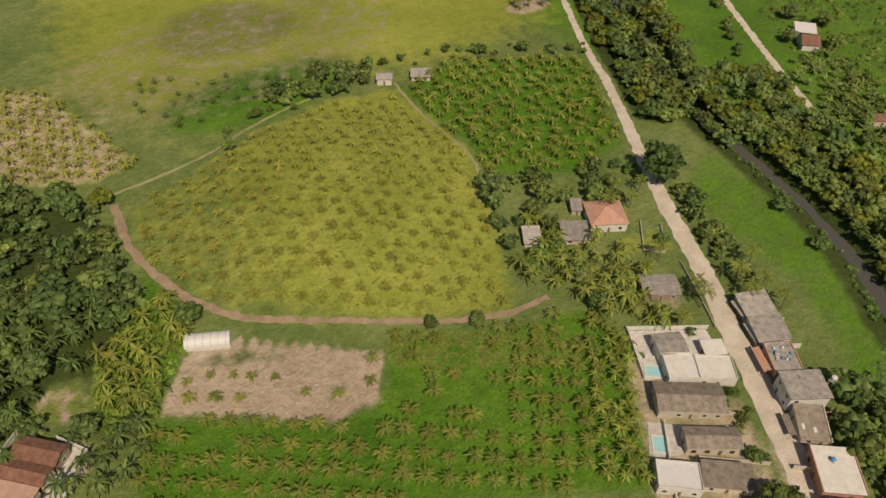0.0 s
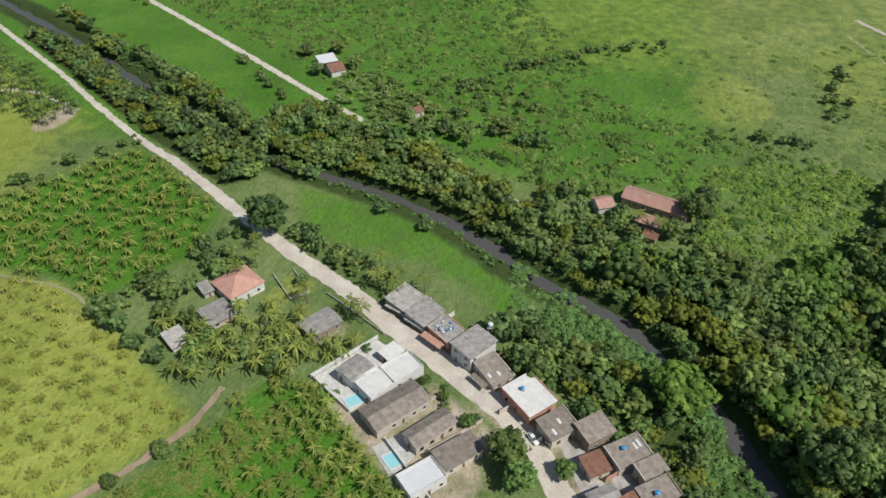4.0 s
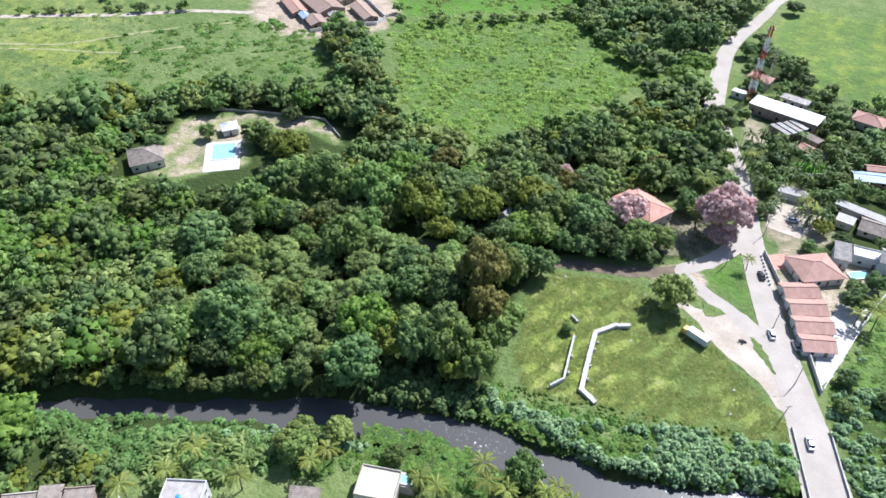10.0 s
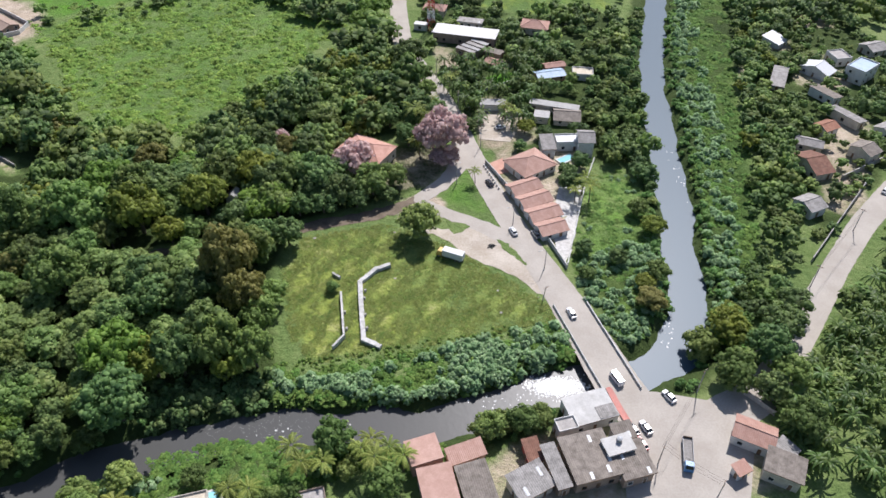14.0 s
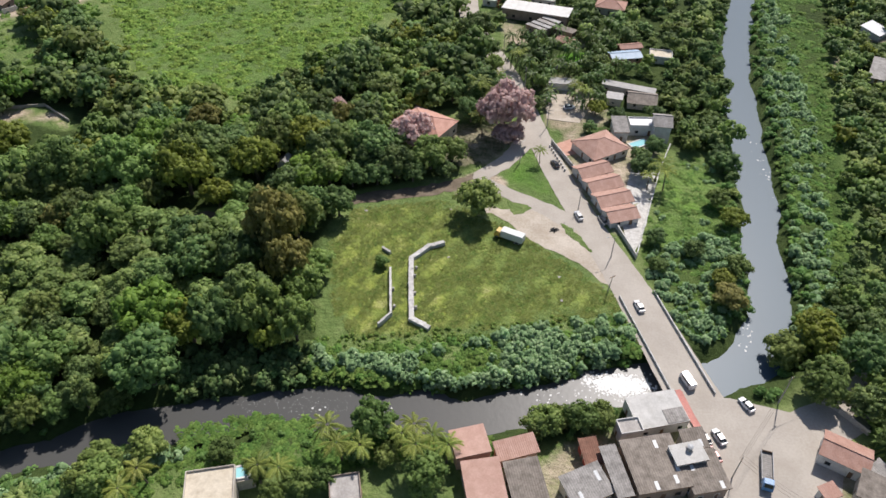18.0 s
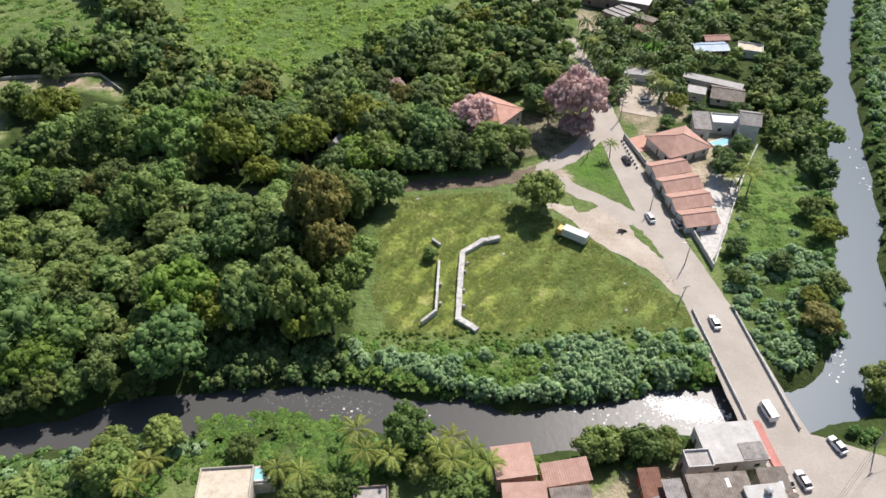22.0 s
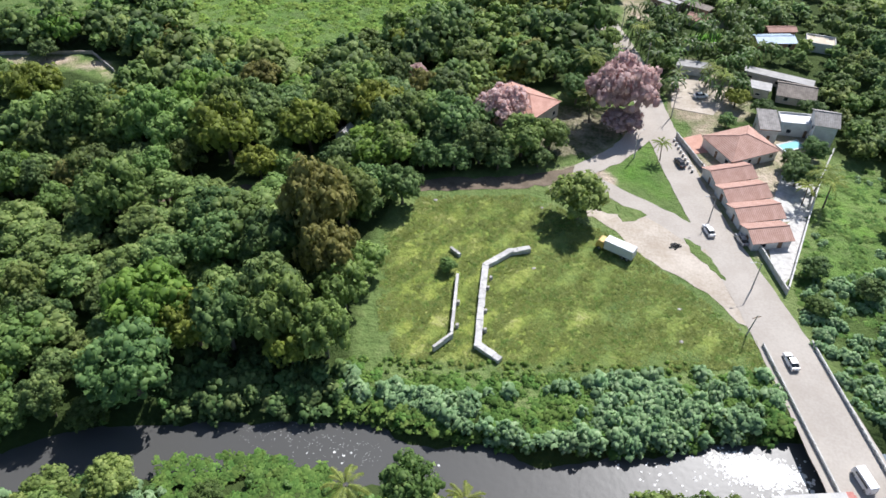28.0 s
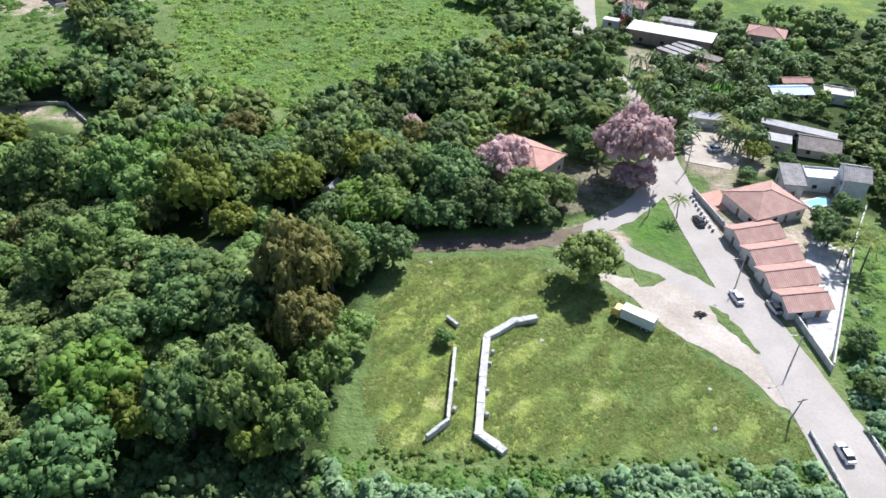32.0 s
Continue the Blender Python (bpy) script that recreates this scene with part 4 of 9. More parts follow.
def house(x, y, w, d, rot, h, roof="shed", roof_mat=None, wall_mat=None, label="", pitch=0.16, over=0.45, sheets=0, tank=0, storeys=1, name="house", category="house", base=0.0, seed=0, party=()):
    """One building: wall body, roof with overhang and thickness, doors and windows on its four sides."""
    roof_mat, wall_mat = roof_mat or M_FIBRO, wall_mat or M_CREAM
    r = random.Random(int(x * 31 + y * 17) + seed)
    m = pose(x, y, base, 0, 0, rot)
    ob = thing(name, m, label, category)
    HOUSES.append((x, y, max(w, d) / 2))
    W, D = w - 2 * over, d - 2 * over
    bm = bmesh.new()
    lift = 0.0
    if roof == "flat":
        W, D = w, d
        box(bm, -W / 2, -D / 2, 0, W / 2, D / 2, h, 0.04)
        part("wall", bm, wall_mat, ob)
        part("roof", boxed(-W / 2 + 0.22, -D / 2 + 0.22, h, W / 2 - 0.22, D / 2 - 0.22, h + 0.06), roof_mat, ob)
        for k, (x0, y0, x1, y1) in enumerate(((-W / 2, -D / 2, W / 2, -D / 2 + 0.2), (-W / 2, D / 2 - 0.2, W / 2, D / 2), (-W / 2, -D / 2 + 0.2, -W / 2 + 0.2, D / 2 - 0.2), (W / 2 - 0.2, -D / 2 + 0.2, W / 2, D / 2 - 0.2))):
            part("parapet", boxed(x0, y0, h + 0.003, x1, y1, h + 0.55, bevel=0.03), wall_mat, ob)
        top = h + 0.06
    elif roof == "shed":
        rise = pitch * d
        bm2 = bmesh.new()
        vs = [(-W / 2, -D / 2, 0), (W / 2, -D / 2, 0), (W / 2, D / 2, 0), (-W / 2, D / 2, 0)]
        lo = [bm2.verts.new(v) for v in vs]
        hi = [bm2.verts.new((v[0], v[1], h - 0.12 + rise * (v[1] / d + 0.5) - rise / 2)) for v in vs]
        bm2.faces.new(hi)
        bm2.faces.new(lo[::-1])
        for k in range(4):
            bm2.faces.new((lo[k], lo[(k + 1) % 4], hi[(k + 1) % 4], hi[k]))
        part("wall", bm2, wall_mat, ob)
        slab(bm, [(-w / 2, -d / 2, h - rise / 2), (w / 2, -d / 2, h - rise / 2), (w / 2, d / 2, h + rise / 2), (-w / 2, d / 2, h + rise / 2)], 0.1)
        rf = part("roof", bm, roof_mat, ob)
        for k in range(sheets):
            u, v = r.uniform(-w / 2 + 0.8, w / 2 - 1.6), r.uniform(-d / 2 + 0.3, d / 2 - 2.4)
            z = lambda yy: h + rise * yy / d + 0.03
            L = r.uniform(1.4, 2.3)
            part("roof_sheet", slab(bmesh.new(), [(u, v, z(v)), (u + 0.75, v, z(v)), (u + 0.75, v + L, z(v + L)), (u, v + L, z(v + L))], 0.05), r.choice((M_METAL_W, M_FIBRO_OLD, M_METAL_W)), rf)
        for u in party:
            u = u * (w / 2 - 0.08)
            part("parapet", slab(bmesh.new(), [(u - 0.13, -d / 2 - 0.05, h - rise / 2 + 0.35), (u + 0.13, -d / 2 - 0.05, h - rise / 2 + 0.35), (u + 0.13, d / 2, h + rise / 2 + 0.35), (u - 0.13, d / 2, h + rise / 2 + 0.35)], 0.75), wall_mat, ob)
        part("fascia", boxed(-w / 2, -d / 2 - 0.03, h - rise / 2 - 0.22, w / 2, -d / 2 - 0.003, h - rise / 2 - 0.02), M_WOOD, rf)
        top = h
    elif roof == "gable":
        rise = pitch * d
        bm2 = bmesh.new()
        lo = [bm2.verts.new(v) for v in ((-W / 2, -D / 2, 0), (W / 2, -D / 2, 0), (W / 2, D / 2, 0), (-W / 2, D / 2, 0))]
        e = h - 0.12
        hi = [bm2.verts.new((v.co.x, v.co.y, e)) for v in lo]
        g0, g1 = bm2.verts.new((-W / 2, 0, e + rise)), bm2.verts.new((W / 2, 0, e + rise))
        bm2.faces.new(lo[::-1])
        bm2.faces.new((lo[0], lo[1], hi[1], hi[0]))
        bm2.faces.new((lo[2], lo[3], hi[3], hi[2]))
        bm2.faces.new((lo[1], lo[2], hi[2], g1, hi[1]))
        bm2.faces.new((lo[3], lo[0], hi[0], g0, hi[3]))
        bm2.faces.new((hi[0], hi[1], g1, g0))
        bm2.faces.new((hi[2], hi[3], g0, g1))
        part("wall", bm2, wall_mat, ob)
        drop = rise * over / (d / 2)
        for s in (-1, 1):
            part("roof", slab(bmesh.new(), [(-w / 2, s * d / 2, h - drop), (w / 2, s * d / 2, h - drop), (w / 2, 0, h + rise), (-w / 2, 0, h + rise)], 0.11), roof_mat, ob)
        part("ridge_cap", tube(bmesh.new(), (-w / 2, 0, h + rise), (w / 2, 0, h + rise), 0.16, 0.16, 6), roof_mat, ob)
        top = h + rise
    else:
        rise = pitch * min(w, d)
        box(bm, -W / 2, -D / 2, 0, W / 2, D / 2, h - 0.1)
        part("wall", bm, wall_mat, ob)
        k = max(0.0, (w - d) / 2) if w >= d else 0.0
        kk = max(0.0, (d - w) / 2)
        r0, r1 = (-k, -kk, h + rise), (k, kk, h + rise)
        c = [(-w / 2, -d / 2, h), (w / 2, -d / 2, h), (w / 2, d / 2, h), (-w / 2, d / 2, h)]
        if w >= d:
            faces = ((c[0], c[1], r1, r0), (c[1], c[2], r1), (c[2], c[3], r0, r1), (c[3], c[0], r0))
        else:
            faces = ((c[0], c[1], r0), (c[1], c[2], r1, r0), (c[2], c[3], r1), (c[3], c[0], r0, r1))
        for f in faces:
            part("roof", slab(bmesh.new(), f, 0.12), roof_mat, ob)
        if max(k, kk) > 0.3:
            part("ridge_cap", tube(bmesh.new(), r0, r1, 0.16, 0.16, 6), roof_mat, ob)
        for q, e in ((c[0], r0), (c[1], r1 if w >= d else r0), (c[2], r1), (c[3], r0 if w >= d else r1)):
            part("hip_cap", tube(bmesh.new(), q, e, 0.13, 0.13, 6), roof_mat, ob)
        top = h + rise
    eave = h - (pitch * d / 2 if roof == "shed" else 0) - 0.5
    fm = r.choice((M_WHITE, M_WOOD, M_WHITE))
    for floor in range(storeys):
        z = floor * 2.9
        for side in range(4):
            run = (W if side in (0, 2) else D)
            n = max(1, int(run / 3.4))
            for k in range(n):
                u = -run / 2 + run * (k + 0.5) / n + r.uniform(-0.3, 0.3)
                if floor == 0 and k == n // 2 and side in (0, 3):
                    opening(ob, "door", side, W, D, u, 0.02, min(2.1, eave), 0.42, fm)
                elif r.random() < 0.75:
                    opening(ob, "window", side, W, D, u, z + 1.0, min(z + 2.1, z + eave if storeys == 1 else z + 2.1), 0.55, fm)
    if tank:
        water_tank(x + r.uniform(-0.2, 0.2) * w, y + r.uniform(-0.2, 0.2) * d, base + top + (0.02 if roof == "flat" else 0.12), tank)
    return ob


def water_tank(x, y, z, kind):
    """A round household tank with a ribbed body and a domed lid on a low block."""
    mat = M_BLUE if kind == 1 else (M_METAL_W if kind == 2 else M_GREY)
    t = thing("water_tank", pose(x, y, z), ("blue", "white", "grey")[kind - 1] + " plastic household water tank with a lid on a rooftop", "water tank", "rooftop tanks")
    part("stand", boxed(-0.6, -0.6, -0.5, 0.6, 0.6, 0.25, bevel=0.03), M_CONC, t)
    bm = bmesh.new()
    tube(bm, (0, 0, 0.25), (0, 0, 0.95), 0.5, 0.62, 14)
    tube(bm, (0, 0, 0.9), (0, 0, 0.98), 0.66, 0.66, 14)
    part("tank", bm, mat, t)
    bm = bmesh.new()
    tube(bm, (0, 0, 0.98), (0, 0, 1.16), 0.66, 0.22, 14)
    part("lid", bm, mat, t)


FB, FO, TI, TP, TO, MW, CO, WH = M_FIBRO, M_FIBRO_OLD, M_TILE, M_TILE_PINK, M_TILE_OLD, M_METAL_W, M_CONC, M_WHITE
# row on the river side of the dirt road
house(-151.5, -67.5, 10.5, 9.3, 152, 3.8, "shed", FB, M_CREAM, "low plastered house with grey sheet roof at the row's end")
house(-146.1, -59.6, 10.7, 9.1, 149, 3.9, "shed", FB, WH, "low white house with grey sheet roof in a row")
house(-139.3, -51.0, 8.4, 9.8, 147, 3.9, "shed", FB, M_SALMON, "low shop house with cluttered roof and red awning", tank=3, party=(-1, 1))
house(-133.2, -41.4, 12.0, 9.3, 144, 6.4, "shed", FB, WH, "two-storey white shop house with grey sheet roof", storeys=2, pitch=0.05, sheets=1)
house(-126.0, -34.2, 8.1, 10.4, 136, 3.5, "shed", FO, M_CREAM, "low house with patched dark sheet roof", sheets=2, party=(1,))
house(-117.7, -22.7, 11.0, 12.8, 136, 4.3, "shed", M_FIBRO_WHITE, M_SALMON, "store with a plain white metal roof", pitch=0.05, tank=1, party=(-1, 1))
house(-108.5, -14.1, 9.8, 7.6, 133, 4.8, "shed", FO, M_CREAM, "narrow plastered house with patched dark roof", sheets=3, storeys=1, party=(1,))
house(-109.2, -4.0, 9.6, 7.2, 130, 4.8, "shed", FO, M_RAW, "unplastered block house with dark sheet roof", party=(-1,))
house(-98.6, -3.4, 6.8, 6.4, 124, 3.4, "shed", TO, M_CREAM, "small house with faded tile roof behind a tree")
house(-103.6, 4.8, 11.0, 7.2, 128, 4.4, "shed", FO, M_CREAM, "plastered house with light sheets in a dark roof", sheets=3, tank=1, party=(-1, 1))
house(-88.4, -1.0, 8.0, 6.2, 125, 3.9, "gable", FB, M_CREAM, "small grey-roofed house at the roadside")
house(-88.0, 6.3, 6.4, 6.2, 129, 3.9, "shed", TO, M_RAW, "small house with old brown tile roof", party=(-1,))
house(-83.9, 1.6, 6.6, 5.1, 129, 3.4, "shed", MW, WH, "carport house with white metal roof", pitch=0.1)
house(-92.6, 12.2, 10.4, 6.4, 127, 4.4, "shed", FO, M_RAW, "narrow house with dark weathered roof", sheets=1, tank=1, party=(1,))
house(-99.6, 10.7, 8.2, 5.2, 127, 4.4, "shed", FO, M_CREAM, "narrow house with brown weathered roof", party=(-1,))
house(-79.6, 6.0, 9.8, 5.8, 126, 3.9, "gable", FO, M_CREAM, "gabled house with brown sheet roof on the road")
house(-83.6, 12.2, 7.0, 6.0, 129, 3.9, "shed", FO, M_RAW, "back house with dark sheet roof", party=(1,))
house(-74.8, 11.5, 9.6, 6.2, 130, 4.4, "shed", FB, M_CREAM, "grey-roofed house beside the flat roof", party=(1,))
house(-71.6, 22.5, 11.8, 9.4, 113, 5.8, "flat", CO, WH, "two-storey white house with flat concrete roof", storeys=2, tank=1)
house(-60.5, 24.5, 9.0, 6.0, 120, 3.8, "shed", FB, M_CREAM, "low house with grey sheet roof behind trees", sheets=2)
house(-47.0, 35.0, 10.0, 7.0, 116, 4.0, "shed", FO, M_CREAM, "low house with patched brown roof near the bank", sheets=2)
# yards on the grove side
house(-117.8, -74.7, 9.0, 7.7, 150, 3.9, "gable", FB, WH, "white pool house with grey sheet roof", pitch=0.1)
house(-113.9, -67.6, 9.2, 9.0, 142, 3.4, "flat", M_FIBRO_WHITE, WH, "white flat-roofed wing beside the small pool")
house(-121.2, -61.2, 10.6, 8.0, 139, 3.5, "flat", M_FIBRO_WHITE, WH, "white flat-roofed house front on the village road")
house(-127.4, -66.0, 6.8, 5.6, 146, 3.0, "shed", M_FIBRO_WHITE, M_CREAM, "pale-roofed porch of the white compound", pitch=0.06)
house(-106.8, -59.6, 18.8, 9.7, 139, 3.9, "gable", FO, M_CREAM, "large shed with brown corrugated roof", pitch=0.1)
house(-101.0, -48.2, 14.7, 6.6, 140, 3.9, "gable", FO, M_CREAM, "long house with dark brown sheet roof", pitch=0.12)
house(-95.1, -39.4, 12.9, 7.0, 135, 3.8, "shed", FO, M_CREAM, "long low house with dark weathered roof")
house(-85.7, -47.2, 11.0, 7.6, 135, 3.3, "flat", MW, WH, "white annex with flat roof beside the grove")
house(-135.3, -91.9, 12.2, 9.2, 142, 3.0, "gable", FB, M_RAW, "barn with grey sheet roof among palms", pitch=0.08)
house(-147.8, -125.4, 13.6, 13.0, 146, 3.8, "hip", M_TILE_NEW, WH, "white farmhouse with red hipped tile roof", pitch=0.22)
house(-133.1, -126.3, 9.7, 8.8, 143, 3.0, "shed", FB, M_CREAM, "grey-roofed outbuilding of the farmhouse")
house(-143.9, -135.6, 4.1, 6.0, 140, 2.9, "shed", FB, M_CREAM, "small grey outbuilding beside the red roof")
house(-120.3, -134.2, 6.4, 8.0, 144, 2.6, "shed", CO, WH, "small white shed among the palms")
house(-142.1, -249.5, 7.3, 6.5, 143, 3.3, "gable", FB, WH, "small white house on the far side of the hill")
house(-157.2, -242.4, 9.4, 6.5, 143, 2.8, "shed", FB, M_CREAM, "low grey shed on the far side of the hill")
house(35.2, -153.2, 13.0, 6.4, 129, 3.8, "gable", TO, M_RAW, "old house with dark red tile roof under trees", pitch=0.2)
house(39.8, -149.6, 13.0, 5.4, 129, 3.5, "gable", TO, M_CREAM, "second ridge of the old dark-tiled house", pitch=0.2)
house(44.2, -146.0, 12.0, 5.6, 129, 3.3, "shed", M_TERRA, M_CREAM, "annex with a smooth terracotta roof beside the old house", pitch=0.04)
house(-232.1, -388.1, 11.0, 18.0, 144, 6.6, "flat", MW, WH, "large two-storey white villa far across the fields", storeys=2)
house(-224.0, -376.0, 9.0, 12.0, 144, 3.6, "flat", MW, WH, "low white wing of the far villa")
house(-204.1, -388.5, 10.0, 9.0, 143, 3.4, "gable", M_FIBRO_PALE, WH, "small white house beside the villa")
house(-336.9, -157.9, 10.5, 9.0, 128, 3.4, "shed", MW, WH, "white-roofed farm building on the lane")
house(-326.4, -150.0, 8.9, 12.0, 133, 3.4, "gable", TO, WH, "farmhouse with brown tile roof on the lane", pitch=0.2)
house(-285.4, -95.9, 8.6, 6.4, 140, 3.3, "gable", TO, M_CREAM, "small tiled hut at the end of the lane", pitch=0.2)
house(-227.4, 17.2, 27.0, 10.4, 68, 3.6, "gable", TP, M_RAW, "long farm building with terracotta tile roof", pitch=0.22)
house(-222.8, -4.1, 7.6, 8.6, 117, 3.4, "gable", TP, WH, "small white house with pale tile roof", pitch=0.2)
house(-214.0, 13.5, 9.0, 7.0, 68, 3.3, "gable", TP, M_RAW, "tiled farm annex by the yard", pitch=0.2)
house(-205.4, 14.0, 6.0, 5.0, 68, 2.6, "shed", TO, M_RAW, "low brown-roofed lean-to in the farm yard", pitch=0.1)
# lodge in the clearing
house(-184.2, 130.6, 13.0, 13.0, 50, 3.4, "hip", FO, WH, "lodge with dark hipped tile roof in a clearing", pitch=0.2)
house(-169.6, 162.4, 7.0, 7.0, 47, 2.9, "hip", MW, WH, "small white pavilion beside the pool lawn", pitch=0.2)
# unfinished brickworks far off
for (x, y, w, d, rot, mat, lab) in ((-212.0, 293.0, 37.0, 16.0, -33, M_TILE_DULL, "broad brick shed with sagging clay roof in a dusty yard"), (-212.0, 310.4, 37.5, 10.0, -35, M_TILE_DULL, "long brick shed with ridged clay roof"),
                                    (-221.0, 281.4, 26.0, 8.6, -38, TP, "low brick shed with pale dusty roof"), (-197.8, 268.8, 12.5, 9.6, -38, M_TILE_DULL, "small brick shed with clay roof"),
                                    (-191.2, 278.6, 9.5, 7.0, -36, M_FIBRO_PALE, "small brick shed with pale grey sheet roof"), (-181.6, 290.6, 22.5, 8.6, -38, M_TILE_DULL, "brick shed with faded clay roof at the yard's edge"),
                                    (-206.6, 271.4, 9.0, 5.0, -38, M_METAL_B, "patched brick lean-to with a bluish roof")):
    house(x, y, w, d, rot, 2.7, "gable", mat, M_RAW, lab, pitch=0.14, name="brick_shed", category="shed")
# beyond the bridge
house(-4.4, 182.4, 18.0, 12.5, 150, 4.4, "hip", M_TILE_NEW, M_CREAM, "house with pale pink tile roof among flowering trees", pitch=0.2)
house(-45.6, 156.6, 4.6, 5.6, 80, 4.0, "gable", M_FIBRO_PALE, WH, "small grey-roofed hut hidden among the trees", pitch=0.3)
house(52.8, 175.2, 14.6, 12.5, 33, 3.0, "hip", M_TILE_FADED, WH, "house with large terracotta hipped roof", pitch=0.2)
for x, y, w, d, rot, n in ((49.4, 162.5, 11.2, 7.2, 26, "first"), (52.0, 155.6, 11.2, 7.2, 24, "second"), (54.2, 148.6, 11.2, 7.2, 22, "third"), (55.8, 141.4, 9.6, 7.0, 20, "last")):
    house(x, y, w, d, rot, 2.5, "gable", M_TILE_FADED, WH, n + " of a row of white houses with pale clay tiles", pitch=0.18)
house(60.1, 185.6, 5.2, 8.6, 3, 4.6, "shed", FB, WH, "white wing of the pool villa", pitch=0.12)
house(67.9, 188.8, 9.0, 5.4, 2, 3.6, "flat", MW, WH, "white villa terrace beside a small pool")
house(73.6, 186.0, 6.2, 8.4, 176, 6.6, "gable", FB, WH, "tall white gabled tower of the pool villa", pitch=0.2, storeys=2)
house(66.7, 214.6, 19.4, 5.6, 163, 2.6, "shed", M_FIBRO_PALE, M_CREAM, "long house with pale grey sheet roof")
house(42.7, 216.6, 10.2, 6.4, 178, 2.6, "shed", M_FIBRO_PALE, WH, "low house with bright white roof by the road")
house(68.0, 239.3, 12.6, 7.0, 14, 2.6, "gable", M_METAL_B, M_SALMON, "salmon house with a bluish metal gable roof", pitch=0.12)
house(82.0, 240.6, 8.6, 6.4, 172, 2.6, "flat", M_BLEACH, WH, "small white flat-roofed house")
house(70.4, 206.8, 10.5, 9.0, 172, 2.6, "gable", FO, M_CREAM, "house with dark weathered gable roof", pitch=0.18)
house(60.9, 207.6, 6.0, 7.0, 168, 2.6, "shed", M_FIBRO_PALE, M_CREAM, "small grey-roofed house at the back")
house(34.6, 275.0, 29.0, 10.6, 165, 4.5, "shed", M_FIBRO_WHITE, M_RAW, "long warehouse with pale sheet roof", pitch=0.03, name="warehouse", category="warehouse")
for k, (x, y) in enumerate(((34.0, 259.6), (36.2, 261.6), (38.4, 263.6), (40.4, 266.0))):
    house(x, y, 9.6 - 0.4 * k, 2.5, 142, 3.2 + 0.12 * k, "shed", M_FIBRO_PALE if k % 2 else FB, M_RAW, "narrow bay of an open shed with a grey sheet roof", pitch=0.05, over=0.2, name="shed", category="shed")
house(67.0, 284.2, 13.0, 10.0, 165, 3.4, "hip", TP, M_CREAM, "house with faded red roof behind the warehouse", pitch=0.2)
house(14.4, 286.4, 6.4, 3.6, 165, 3.0, "shed", M_FIBRO_WHITE, WH, "small white hut at the foot of the mast", pitch=0.04, over=0.15)
house(21.0, 303.6, 11.0, 8.0, 165, 3.2, "hip", TP, M_CREAM, "small house with faded clay roof behind the mast", pitch=0.2)
house(37.4, 289.6, 12.0, 6.0, 165, 3.0, "shed", FB, WH, "low house with a grey roof behind the warehouse", sheets=2, pitch=0.06)
house(46.4, 259.0, 8.0, 5.0, 150, 2.8, "shed", FO, M_RAW, "dark patched lean-to beside the warehouse", pitch=0.06)
house(45.4, 250.0, 7.0, 5.6, 150, 2.6, "gable", TP, M_CREAM, "small house with faded pink tiles near the warehouse", pitch=0.16)
house(70.8, 246.6, 9.5, 4.6, 14, 2.8, "gable", TP, M_SALMON, "narrow salmon wing with a faded tile roof", pitch=0.14)
# by the junction
corner_shop = house(56.0, 73.2, 11.6, 8.4, 16, 3.7, "shed", M_BLEACH_PALE, WH, "white flat-roofed corner shop at the bridge", pitch=0.02, over=0.15)
part("roof_sheet", slab(bmesh.new(), [(0.9, -4.0, 3.76), (5.6, -4.0, 3.76), (5.6, -0.5, 3.8), (0.9, -0.5, 3.8)], 0.12), FB, corner_shop, "grey sheeting patch")
house(53.4, 59.4, 11.2, 12.0, 14, 4.8, "shed", FO, M_RAW, "large brown sheet-roofed shop block", sheets=5, pitch=0.04)
house(63.0, 58.6, 8.0, 9.0, 14, 4.5, "shed", FO, M_RAW, "brown sheet-roofed shop along the junction", sheets=4, pitch=0.06)
house(60.2, 61.6, 7.0, 4.6, 16, 0.9, "shed", M_BLEACH_PALE, WH, "low white sheeted rooftop store with a tank", tank=3, base=4.85, pitch=0.03, over=0.15)
house(62.4, 66.0, 5.4, 4.6, 14, 4.4, "shed", FO, M_CREAM, "patched dark-roofed shop beside the corner", sheets=2)
house(45.6, 57.4, 3.6, 11.4, 15, 4.2, "shed", FB, M_RAW, "narrow grey-roofed lean-to beside the shop block", pitch=0.05)
house(49.6, 68.4, 5.0, 3.6, 14, 3.6, "flat", CO, WH, "low concrete terrace behind the corner shop")
house(39.5, 54.0, 9.2, 7.0, 28, 3.9, "shed", FB, M_CREAM, "low grey-roofed house behind the shops", sheets=2)
house(16.0, 61.4, 7.6, 6.6, 18, 4.9, "shed", M_TERRA, M_TERRA, "terracotta-coloured house end with a smooth plastered roof", pitch=0.05, over=0.2)
house(19.3, 52.6, 8.0, 10.4, 13, 4.2, "shed", M_TERRA, M_TERRA, "terracotta-coloured house with a stepped smooth roof terrace", pitch=0.07, over=0.2)
house(25.6, 61.4, 9.0, 4.4, 20, 3.9, "shed", M_TILE_FADED, M_SALMON, "tiled porch wing of the terracotta house", pitch=0.18)
house(27.6, 53.6, 7.4, 9.6, 16, 3.9, "shed", FO, M_CREAM, "dark-roofed house beside the terracotta terraces")
house(41.0, 62.0, 4.0, 6.0, 14, 3.3, "shed", TO, M_RED, "tiny house with a red tile roof")
house(93.4, 65.6, 9.6, 7.0, -28, 3.8, "gable", TP, WH, "white house with salmon tile roof at the junction", pitch=0.15)
